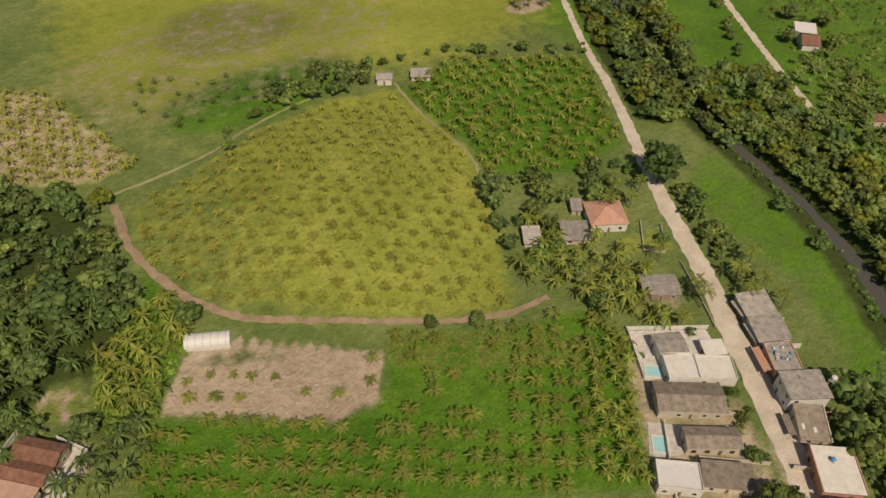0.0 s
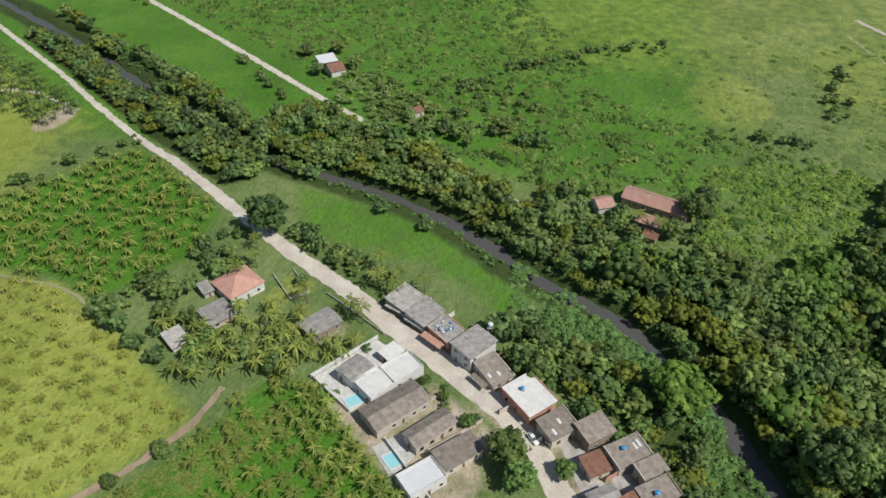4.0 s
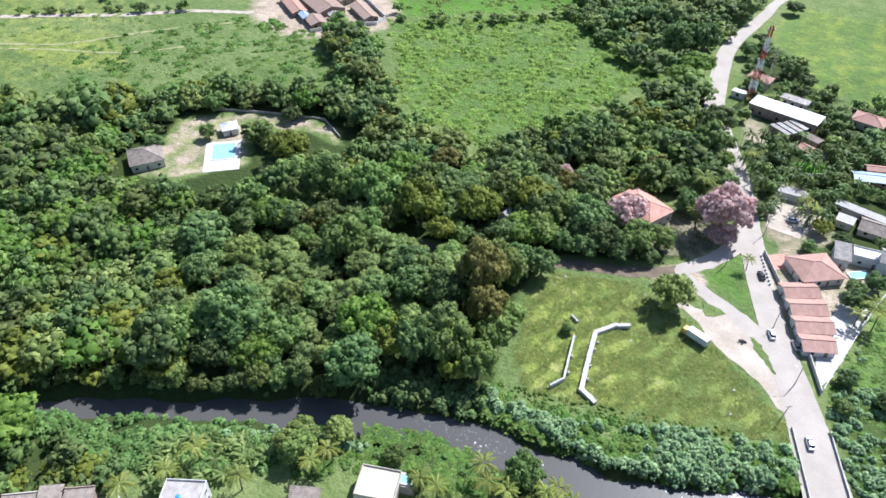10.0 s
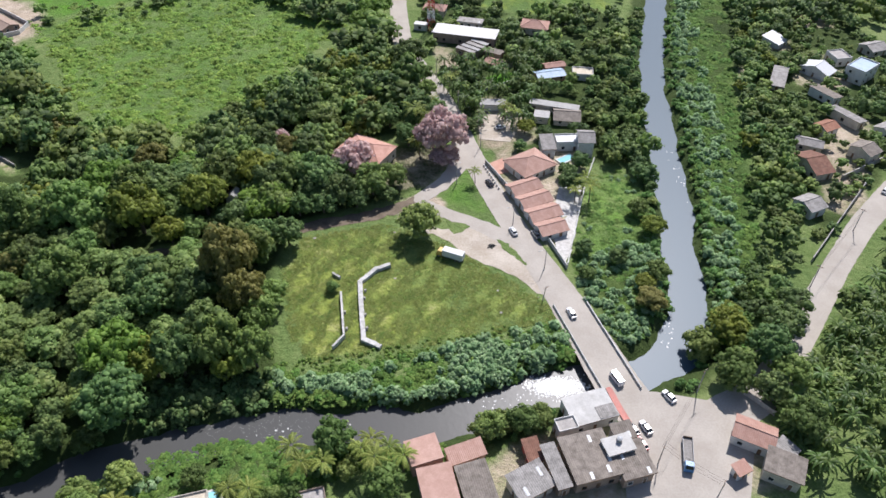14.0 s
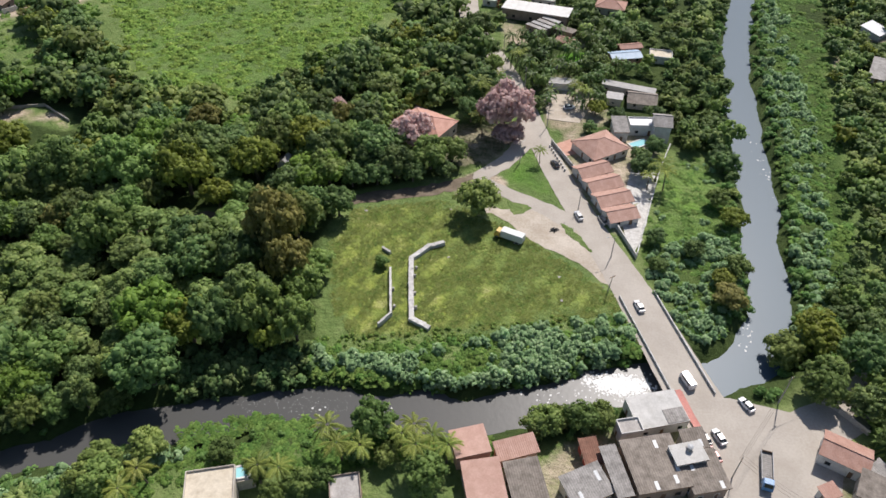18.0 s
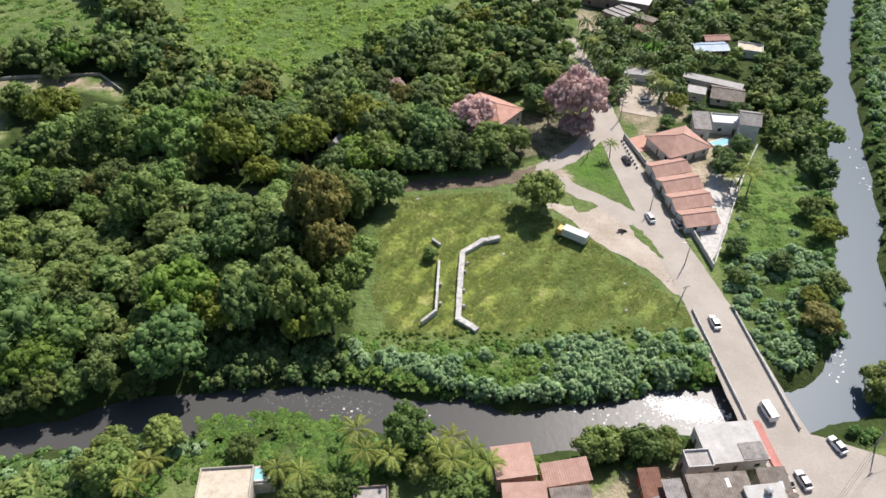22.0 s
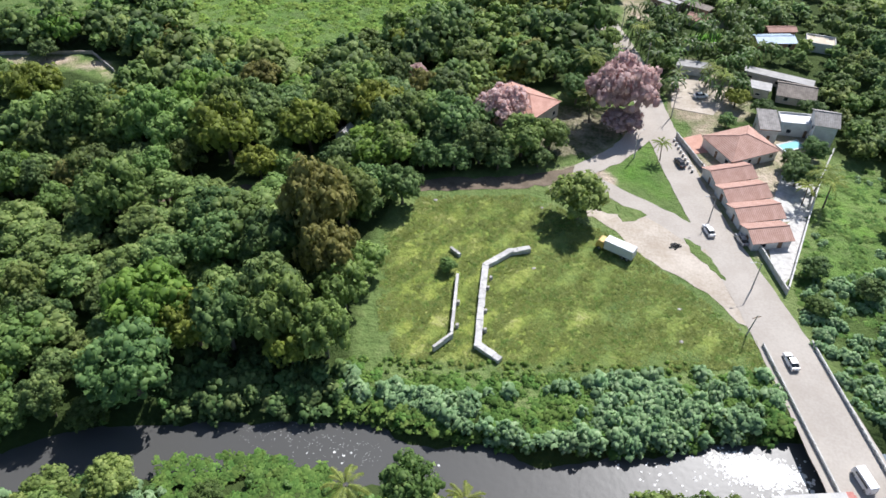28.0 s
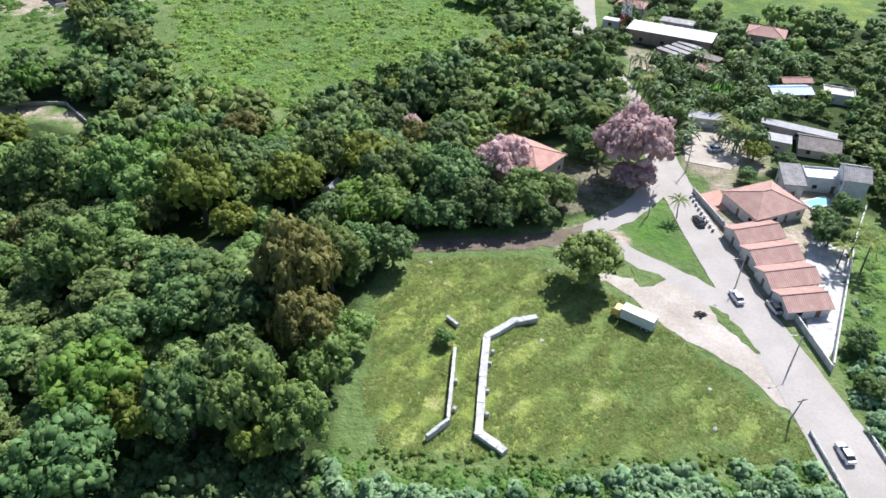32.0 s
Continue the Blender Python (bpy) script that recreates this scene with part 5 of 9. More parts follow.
house(97.0, 56.6, 8.6, 7.0, -28, 4.6, "shed", FO, M_CREAM, "dark-roofed green shop behind the salmon roof", sheets=1, pitch=0.05)
house(99.4, 61.4, 4.4, 5.0, 40, 3.6, "shed", FB, M_CREAM, "low grey annex beside banana plants")
house(87.6, 56.9, 4.0, 3.2, 25, 3.0, "shed", TP, WH, "small white kiosk with a faded red roof")
house(-34.2, 47.2, 9.6, 8.0, 14, 4.6, "flat", M_BLEACH, M_CREAM, "house with sun-bleached roof terrace by the river")
house(-8.0, 49.6, 6.2, 6.0, 14, 3.5, "flat", CO, M_RAW, "small flat-roofed house among palms")
# village beyond the canal
for (x, y, w, d, rot, h, kind, mat, wall, lab) in (
        (174.2, 270.6, 9, 9, 40, 3.1, "shed", MW, WH, "white-roofed house across the canal"), (181.8, 242.4, 8, 13, 40, 3.1, "gable", MW, WH, "white hall with a pale metal gable roof"),
        (198.2, 238.9, 12, 8, 38, 6.0, "flat", M_METAL_B, WH, "two-storey white house with blue-tinted roof"), (166.8, 197.9, 7.4, 6.6, 26, 3.1, "gable", TI, WH, "small house with bright red tiles"),
        (155.6, 187.2, 10.0, 6.4, -24, 3.1, "gable", FB, M_CREAM, "grey gabled house across the canal"), (152.0, 174.2, 8.0, 14, 14, 3.1, "gable", TO, M_CREAM, "house with old red tile roof across the canal"),
        (173.0, 180.9, 7.2, 9, 30, 4.4, "gable", FO, M_CREAM, "cream plastered house with weathered brown sheet roof"), (141.4, 151.2, 7.4, 8.4, 24, 3.6, "gable", FB, WH, "house with grey gable roof by the street"),
        (177.8, 205.5, 14, 5.6, 120, 3.4, "shed", FB, M_CREAM, "long grey-roofed row house"), (176.7, 222.4, 12, 6.4, 120, 3.4, "shed", FO, WH, "low patched house in the village"),
        (162.4, 234.8, 6.0, 14.0, -26, 3.4, "shed", FB, M_CREAM, "long grey-roofed house behind palms"), (195.4, 253.1, 7.3, 8, 10, 3.4, "flat", CO, WH, "unfinished white house with a flat concrete roof"), (190, 196, 10, 8, 28, 3.1, "gable", FB, WH, "white house behind the village wall"),
        (208, 222, 11, 8, 32, 3.1, "gable", TO, M_CREAM, "tiled house at the village edge"), (215, 262, 10, 9, 20, 3.1, "gable", FB, M_CREAM, "far grey-roofed village house")):
    house(x, y, w, d, rot, h, kind, mat, wall, lab, storeys=2 if h > 5.5 else 1)

# ---------------------------------------------------------------- plants: shapes as number arrays
def ball(detail):
    bm = bmesh.new()
    bmesh.ops.create_icosphere(bm, subdivisions=detail, radius=1.0)
    v = np.array([p.co[:] for p in bm.verts])
    f = np.array([[p.index for p in q.verts] for q in bm.faces])
    bm.free()
    return v, f


BALL1, BALL2 = ball(1), ball(2)


def leaves_on(rng, centre, radius, squash, count, leaf, spread=0.55, low=-0.45):
    """Leaf tips over a lobe: vertices and triangles."""
    d = rng.normal(size=(count * 2, 3))
    d /= np.linalg.norm(d, axis=1)[:, None]
    d = d[d[:, 2] > low][:count]
    k = len(d)
    c = centre + d * radius * np.array((1, 1, squash)) * rng.uniform(0.82, 1.1, (k, 1))
    n = d + spread * rng.normal(size=(k, 3))
    n[:, 2] += 0.55
    n /= np.linalg.norm(n, axis=1)[:, None]
    t = np.cross(n, rng.normal(size=(k, 3)))
    t /= np.linalg.norm(t, axis=1)[:, None] + 1e-9
    b = np.cross(n, t)
    s = leaf * rng.uniform(0.6, 1.4, (k, 1))
    v = np.stack([c - t * s, c + b * s * 0.75 + n * s * 0.3, c + t * s + b * s * 0.35], 1).reshape(-1, 3)
    return v, np.arange(3 * k).reshape(-1, 3)


def clumps_on(rng, centre, radius, squash, count, size, sides=5, low=-0.35):
    """Small raised sprays of leaves over a lobe, each a shallow fan that faces outwards."""
    d = rng.normal(size=(count * 3, 3))
    d /= np.linalg.norm(d, axis=1)[:, None]
    d = d[d[:, 2] > low][:count]
    k = len(d)
    c = centre + d * radius * np.array((1, 1, squash)) * rng.uniform(0.62, 1.18, (k, 1))
    n = d + 0.3 * rng.normal(size=(k, 3))
    n[:, 2] += 0.25
    n /= np.linalg.norm(n, axis=1)[:, None]
    t = np.cross(n, rng.normal(size=(k, 3)))
    t /= np.linalg.norm(t, axis=1)[:, None] + 1e-9
    b = np.cross(n, t)
    s = size * rng.uniform(0.65, 1.4, (k, 1))
    v = [c + n * s * rng.uniform(0.35, 0.75, (k, 1))]
    for j in range(sides):
        a = 6.2832 * j / sides
        q = s * rng.uniform(0.6, 1.35, (k, 1))
        v.append(c + (t * math.cos(a) + b * math.sin(a)) * q - n * q * 0.35)
    base = np.arange(k)[:, None] * (sides + 1)
    f = np.concatenate([np.concatenate([base, base + 1 + j, base + 1 + (j + 1) % sides], 1) for j in range(sides)])
    return np.stack(v, 1).reshape(-1, 3), f


def join(pieces):
    vs, fs, n = [], [], 0
    for v, f in pieces:
        vs.append(v)
        fs.append(f + n)
        n += len(v)
    return np.concatenate(vs), np.concatenate(fs)


def crown(seed, kind="broad", fine=True):
    """A crown of lobes about 1 m in half-width (scaled later): a shaded core and leaf clusters round it."""
    r = np.random.default_rng(seed)
    out, grain = [], fine > 0
    few = 8 if fine == 0 else 5
    if kind == "dome":
        body, n, small = (0.0, 0.0, 0.42, 0.86, 0.5), 18 if grain else few + 1, (0.16, 0.30)
    elif kind == "column":
        body, n, small = (0.0, 0.0, 0.8, 0.6, 1.35), 15 if grain else few, (0.2, 0.36)
    else:
        body, n, small = (0.0, 0.0, 0.5, 0.76, r.uniform(0.72, 0.95)), 17 if grain else few, (0.18, 0.38)
    lobes = [body]
    for k in range(n):
        h = (k + 0.5) / n
        up = -0.25 + 1.2 * h if kind != "dome" else 0.05 + 0.9 * h
        a, q = k * 2.399 + r.uniform(-0.4, 0.4), math.sqrt(max(0.0, 1 - min(1.0, up) ** 2))
        f = r.uniform(0.82, 1.08) * body[3]
        lobes.append((q * math.cos(a) * f, q * math.sin(a) * f, body[2] + up * f * body[4], r.uniform(*small), r.uniform(0.65, 0.95)))
    per, size, sides, leaf, share = {2: (32, 0.088, 5, 0.048, 3.6), 1: (18, 0.12, 5, 0.075, 1.6), 0: (12, 0.14, 4, 0.09, 0.8), -1: (7, 0.2, 4, 0.14, 0.5)}[int(fine)]
    for k, (x, y, z, rad, sq) in enumerate(lobes):
        c = np.array((x, y, z))
        bv, bf = BALL1 if k or not grain else BALL2
        jig = 1 + 0.12 * r.normal(size=(len(bv), 1))
        out.append((c + bv * rad * 0.66 * jig * np.array((1, 1, sq)), bf))
        many = per * (rad / 0.33) ** (2 if k else 1.6)
        out.append(clumps_on(r, c, rad, sq, int(many), size, sides))
        out.append(leaves_on(r, c, rad * 1.02, sq, int(many * share), leaf, 0.45))
    return join(out)


def trunk_mesh(name, seed, height, r0, spread, limbs=5):
    """A tapered trunk that forks into limbs, for a crown of half-width 1."""
    r = random.Random(seed)
    bm = bmesh.new()
    p = Vector((0, 0, -0.06))
    q = Vector((r.uniform(-0.05, 0.05), r.uniform(-0.05, 0.05), height * 0.55))
    tube(bm, p, q, r0, r0 * 0.72, 7)
    for k in range(limbs):
        a = k * 6.283 / limbs + r.uniform(-0.4, 0.4)
        e = Vector((spread * math.cos(a), spread * math.sin(a), height * r.uniform(0.95, 1.25)))
        m = q.lerp(e, 0.5) + Vector((0, 0, 0.06))
        tube(bm, q, m, r0 * 0.5, r0 * 0.34, 5)
        tube(bm, m, e, r0 * 0.34, r0 * 0.12, 5)
    me = bpy.data.meshes.new(name)
    bm.to_mesh(me)
    bm.free()
    me.materials.append(M_BARK)
    return me


SPECIES = {
    "green": (F_GREEN, "broad", "leafy green broad-crowned tree in the riverside wood"),
    "dark": (F_DARK, "broad", "dense dark green tree in the riverside wood"),
    "olive": (F_OLIVE, "dome", "olive-green tree with a wide domed crown"),
    "brown": (F_BROWN, "broad", "tall tree with brownish-green seed-laden foliage"),
    "teak": (F_TEAK, "column", "slender young plantation tree with large pale leaves"),
    "canopy": (F_CANOPY, "dome", "wide umbrella-crowned bright green tree in the wood"),
    "pink": (F_PINK, "broad", "tree covered in pink blossom beside the road"),
}
KITS, FAR_KITS, MID_KITS, FINE_KITS = {}, {}, {}, {}
for s_i, (s_name, (s_mat, s_kind, s_lab)) in enumerate(SPECIES.items()):
    KITS[s_name], FINE_KITS[s_name] = [], []
    for v_i in range(3):
        cv, cf = crown(100 + 10 * s_i + v_i, s_kind, 2)
        up = 0.45
        cv = cv + np.array((0, 0, up))
        mv, mf = crown(200 + 10 * s_i + v_i, s_kind, 1)
        FINE_KITS[s_name].append((mv + np.array((0, 0, 0.4)), mf))
        KITS[s_name].append((quick_mesh("crown", cv, cf, s_mat), trunk_mesh("trunk", s_i * 7 + v_i, up + 0.5, 0.075, 0.42), quick_mesh("crown", mv + np.array((0, 0, up)), mf, s_mat)))
    FAR_KITS[s_name] = []
    for v_i in range(4):
        cv, cf = crown(300 + 10 * s_i + v_i, s_kind, -1)
        FAR_KITS[s_name].append((cv + np.array((0, 0, 0.3)), cf))
    MID_KITS[s_name] = []
    for v_i in range(4):
        cv, cf = crown(400 + 10 * s_i + v_i, s_kind, 0)
        MID_KITS[s_name].append((cv + np.array((0, 0, 0.3)), cf))

TREE_MASTERS = {}


def tree(species, x, y, size, tall=1.0, label="", group="", variant=0, turn=0.0, base=None, near=True):
    """One tree thing: trunk and crown, of that half-width in metres."""
    key = (species, variant % 3, label, group, near)
    z = float(ground_z(x, y)) if base is None else base
    m = pose(x, y, z, 0, 0, turn) @ Matrix.Diagonal((size, size, size * tall, 1))
    if key not in TREE_MASTERS:
        t = thing("tree", m, label or SPECIES[species][2], "tree", group)
        t.scale = (1, 1, 1)
        t.matrix_world = m
        cr, tr, cm = KITS[species][variant % 3]
        part("trunk", tr, None, t)
        part("crown", cr if near else cm, None, t)
        TREE_MASTERS[key] = t
        return t
    master = TREE_MASTERS[key]
    made = {}
    for o in (master, *master.children):
        c = o.copy()
        scene.collection.objects.link(c)
        made[o] = c
        if o is not master:
            c.parent = made[master]
    made[master].matrix_basis = m
    return made[master]


def planted(v, f, rng, spots, mat, name, label, tall=(0.7, 1.5), category="trees"):
    """Many plants as one piece of stuff: shapes (v, f lists) set at spots of x, y, size."""
    vs, fs, own, n = [], [], [], 0
    for x, y, s, *sunk in spots:
        k = rng.integers(len(v))
        a = rng.uniform(0, 6.283)
        c, q = math.cos(a), math.sin(a)
        p = v[k]
        sz = s * rng.uniform(*tall)
        vs.append(np.stack([(p[:, 0] * c - p[:, 1] * q) * s + x, (p[:, 0] * q + p[:, 1] * c) * s + y, p[:, 2] * sz + (sunk[0] if sunk else SPOT_Z(x, y))], 1))
        fs.append(f[k] + n)
        own.append(np.full(len(p), rng.uniform(), np.float32))
        n += len(p)
    if not vs:
        return None
    me = quick_mesh(name, np.concatenate(vs), np.concatenate(fs), mat)
    me.attributes.new("plant", "FLOAT", "POINT").data.foreach_set("value", np.concatenate(own))
    return tagged(new(name, me), label, category, kind="stuff")


def SPOT_Z(x, y):
    if -160 < x < 0 and -270 < y < -110:
        r = math.hypot((x + 78) / 68, (y + 190) / 66)
        return 7.0 * max(0.0, 1 - r * r) ** 1.4
    return 0.0


ALL_ROADS = [(ROAD_A, 4.6), (ROAD_B[:12], 5.0), (ROAD_B[11:], 2.2), (ROAD_C[:6], 2.6), (ROAD_D, 5.0), (SIDE_ROAD, 3.6), (TRACK, 4.0), (HILL_PATH, 2.2), (UPPER_PATH, 1.6)]


def free_spots(x, y, size, river=6.5, lane=True):
    """Which spots are clear of roads, houses, river and lawns."""
    ok = line_gap(x, y, RIVER_LINE) > river + 0.35 * size
    for line, half in ALL_ROADS:
        ok &= line_gap(x, y, line) > half + 0.55 * size
    if lane:
        ok &= line_gap(x, y, ROAD_E) > np.where(x > -24, 2.2 + 0.6 * size, 1.4 + 0.3 * size)
    for hx, hy, hr in HOUSES:
        ok &= np.hypot(x - hx, y - hy) > hr * 0.85 + 0.5 * size
        if hy > 190 and hx > 20:
            ok &= np.hypot(x - hx, y - hy + 3.5) > hr * 0.9 + 0.55 * size
    for poly in (LODGE_GROUNDS, LOT, ISLAND, VILLAGE_COURT, VILLAGE_LAWN, FAR_FIELD, PINK_YARD, PINK_FRONT, LODGE_FRONT, LODGE_TONGUE, MARSH, VINES_WEST, VINES_ROW, CANAL_RIM, PALM_EDGE, PALM_CLEARING):
        ok &= edge_gap(x, y, poly) < -0.3 * size
    return ok


def scatter(poly, spacing, seed, keep=1.0):
    p = np.array(poly, float)
    lo, hi = p.min(0), p.max(0)
    r = np.random.default_rng(seed)
    gx, gy = np.meshgrid(np.arange(lo[0], hi[0], spacing), np.arange(lo[1], hi[1], spacing * 0.87))
    gx = gx + (np.arange(gx.shape[0]) % 2)[:, None] * spacing / 2
    x = (gx + r.uniform(-0.36, 0.36, gx.shape) * spacing).ravel()
    y = (gy + r.uniform(-0.36, 0.36, gy.shape) * spacing).ravel()
    ok = inside(x, y, poly) & (r.uniform(size=x.shape) < keep)
    return x[ok], y[ok]


VILLAGE_COURT = [(34, 194), (48, 190), (62, 195), (57, 205), (48, 215), (35, 215)]
VILLAGE_LAWN = [(42, 229), (60, 236), (60, 245), (42, 238)]
LODGE_FRONT = [(-196, 122), (-182, 112), (-164, 112), (-146, 120), (-135, 134), (-140, 146), (-150, 152), (-172, 140)]
LODGE_TONGUE = [(-142, 174), (-130, 160), (-112, 162), (-114, 180), (-130, 188)]
PINK_YARD = [(6, 172), (26, 166), (30, 178), (24, 186), (8, 188)]
PINK_FRONT = [(-8, 165), (14, 165), (14, 181), (-8, 181)]
# wooded parts of the plan
BEHIND_ROW = [(-141, -40), (-122, -17), (-108, 2), (-97, 17), (-84, 28), (-78, 42), (-62, 44), (-42, 54), (-24, 62), (-44, 58), (-64, 52), (-88, 42), (-110, 32), (-130, 20), (-147, 4), (-160, -14), (-157, -26)]
NORTH_BANK = [(-206, -48), (-218, -70), (-228, -102), (-240, -146), (-258, -190), (-298, -256), (-356, -350), (-376, -346), (-318, -254), (-282, -196), (-262, -164), (-284, -158), (-276, -118), (-246, -72), (-228, -44), (-212, -14), (-196, 8), (-180, -8), (-196, -34)]
ROAD_WOOD = [(-206, -160), (-216, -148), (-230, -150), (-256, -190), (-296, -256), (-356, -350), (-336, -352), (-290, -286), (-262, -246), (-232, -204)]
LEFT_WOOD = [(14, -278), (-10, -242), (-5, -196), (-7, -172), (8, -152), (18, -140), (30, -160), (62, -170), (70, -300)]
EAST_WOOD = [(98, 82), (106, 90), (120, 110), (138, 140), (146, 176), (160, 214), (168, 270), (186, 330), (172, 330), (153, 264), (138, 206), (124, 156), (114, 124), (104, 98)]
NORTH_VILLAGE = [(36, 196), (58, 196), (86, 178), (92, 196), (100, 250), (112, 310), (130, 380), (60, 400), (24, 380), (10, 330), (14, 286)]
FAR_WOOD = [(-84, 345), (-28, 282), (-10, 305), (-2, 340), (10, 400), (-20, 470), (-90, 480)]
GROVE_EAST = [(100, 70), (112, 84), (150, 124), (178, 152), (215, 150), (190, 80), (130, 44), (104, 56)]
FARM_WOOD = [(-240, -30), (-214, -26), (-204, 2), (-206, 30), (-224, 40), (-236, 34), (-222, 24), (-216, 4), (-236, -10)]
YARD_WOOD = [(-120, -160), (-132, -166), (-160, -150), (-190, -146), (-172, -126), (-160, -130), (-140, -142), (-122, -120), (-110, -112), (-106, -130)]
SOUTH_FILL = [(-40, 40), (-14, 44), (10, 50), (12, 64), (-8, 66), (-36, 62)]

trees_x, trees_y, trees_s, trees_k = [], [], [], []


def add_wood(poly, spacing, seed, size, mix, river=6.5, keep=1.0, lane=True):
    x, y = scatter(poly, spacing, seed, keep)
    r = np.random.default_rng(seed + 1)
    s = r.uniform(size[0], size[1], len(x)) * (1 + 0.18 * wobble(x, y, 60, 5))
    ok = free_spots(x, y, s, river, lane)
    x, y, s = x[ok], y[ok], s[ok]
    names = list(mix)
    w = np.array([mix[n] for n in names], float)
    k = np.array(names)[r.choice(len(names), len(x), p=w / w.sum())] if len(x) else np.array([], str)
    trees_x.extend(x), trees_y.extend(y), trees_s.extend(s), trees_k.extend(k)


MIX = {"green": 6, "dark": 4.5, "olive": 0.9, "brown": 0.15}
add_wood([(-204, 82), (-184, 58), (-150, 58), (-126, 96), (-146, 118), (-180, 118), (-214, 112), (-236, 110)], 9.0, 48, (5.5, 8.5), {"canopy": 6, "green": 1})
add_wood(FOREST, 15.0, 49, (6.2, 9.2), {"green": 4, "canopy": 2, "olive": 1, "dark": 3}, river=6.5)
add_wood(FOREST, 6.6, 11, (3.2, 7.2), MIX, river=5.2)
add_wood(BEHIND_ROW, 6.0, 12, (2.8, 5.0), {"green": 5, "dark": 3, "olive": 1})
add_wood(NORTH_BANK, 6.8, 13, (3.4, 6.0), {"green": 5, "dark": 3, "olive": 3}, river=1.0)
add_wood(ROAD_WOOD, 6.4, 14, (3.2, 5.8), {"green": 4, "dark": 4, "olive": 2}, river=1.0)
add_wood(LEFT_WOOD, 7.0, 15, (2.8, 5.2), {"green": 2, "dark": 7})
add_wood(EAST_WOOD, 6.4, 16, (2.8, 4.8), {"green": 5, "dark": 4, "olive": 1})
add_wood(NORTH_VILLAGE, 6.6, 17, (2.4, 4.6), {"green": 5, "dark": 5}, keep=0.86)
add_wood([(142, 292), (228, 284), (300, 330), (330, 470), (170, 470), (136, 350)], 9.0, 50, (3.6, 5.8), {"green": 3, "dark": 6})
add_wood(FAR_WOOD, 7.5, 18, (4.2, 6.8), {"green": 3, "dark": 6})
add_wood(GROVE_EAST, 9.0, 19, (2.6, 4.2), {"green": 4, "dark": 5}, keep=0.7)
add_wood(FARM_WOOD, 7.0, 20, (2.8, 4.4), {"green": 4, "dark": 5}, keep=0.8)
add_wood(YARD_WOOD, 7.0, 21, (2.6, 4.2), {"green": 5, "dark": 4}, keep=0.8)
add_wood([(-210, -371), (-234, -353), (-251, -317), (-230, -292), (-191, -325)], 8.0, 23, (3.0, 5.4), {"green": 4, "dark": 5})
add_wood([(-184, -138), (-186, -116), (-166, -84), (-160, -92), (-176, -122)], 5.5, 24, (2.6, 4.4), {"green": 4, "dark": 5})
add_wood([(-262, -40), (-250, -74), (-282, -118), (-300, -110), (-290, -60), (-262, -20)], 8.0, 25, (2.6, 4.4), {"green": 5, "dark": 3}, keep=0.7)
add_wood([(-296, -160), (-372, -258), (-440, -360), (-456, -376), (-384, -268), (-288, -164)], 6.5, 26, (2.2, 3.6), {"green": 4, "dark": 5})
add_wood([(78, 182), (90, 162), (98, 180), (106, 215), (118, 260), (130, 300), (116, 300), (100, 250), (90, 200)], 5.8, 27, (2.4, 4.4), {"green": 5, "dark": 5})
add_wood([(-180, -452), (-204, -430), (-240, -440), (-300, -400), (-318, -366), (-300, -372), (-256, -410), (-214, -420)], 8.5, 28, (3.0, 5.0), {"green": 4, "dark": 6})
add_wood([(-90, -520), (-150, -490), (-140, -470), (-90, -480)], 8.5, 29, (3.0, 5.0), {"green": 4, "dark": 6})
add_wood([(-290, -40), (-262, -96), (-300, -124), (-330, -110), (-340, -70), (-310, -30)], 8.0, 40, (1.4, 3.0), {"green": 8, "dark": 1}, keep=0.5)
add_wood([(-120, -42), (-112, -36), (-104, -26), (-98, -22), (-96, -32), (-108, -48), (-126, -66), (-132, -84), (-128, -80)], 5.0, 41, (1.2, 2.2), {"green": 6, "dark": 2}, keep=0.6)
add_wood([(-158, -82), (-164, -96), (-172, -112), (-184, -122), (-180, -104), (-170, -84), (-160, -70)], 5.0, 42, (1.6, 3.0), {"green": 6, "dark": 4}, keep=0.8)
add_wood([(-60, -247), (-78, -254), (-95, -257), (-114, -264), (-112, -270), (-92, -262), (-74, -259), (-58, -251)], 4.4, 46, (1.2, 2.6), {"green": 5, "dark": 5}, keep=0.8)
add_wood([(-94, -276), (-146, -264), (-134, -250), (-98, -254)], 5.2, 45, (3.0, 4.6), {"green": 4, "dark": 6})
GRASS_BANK = [(-48, 63), (-30, 68), (-17, 67), (-15, 57), (-42, 54)]
add_wood(SOUTH_FILL, 7.0, 22, (2.0, 3.4), {"green": 5, "dark": 4}, keep=0.5)
add_wood([(138, 136), (160, 140), (222, 226), (222, 290), (160, 290), (146, 220)], 6.4, 43, (2.0, 4.0), {"green": 5, "dark": 4}, keep=0.92)
add_wood([(84, 84), (98, 87), (116, 110), (112, 120), (96, 106), (84, 94)], 4.8, 47, (2.2, 3.8), {"green": 6, "dark": 3, "olive": 1})
add_wood([(80, 104), (86, 106), (96, 140), (100, 172), (92, 172), (88, 142), (82, 118)], 4.6, 44, (1.6, 3.0), {"green": 5, "dark": 5})
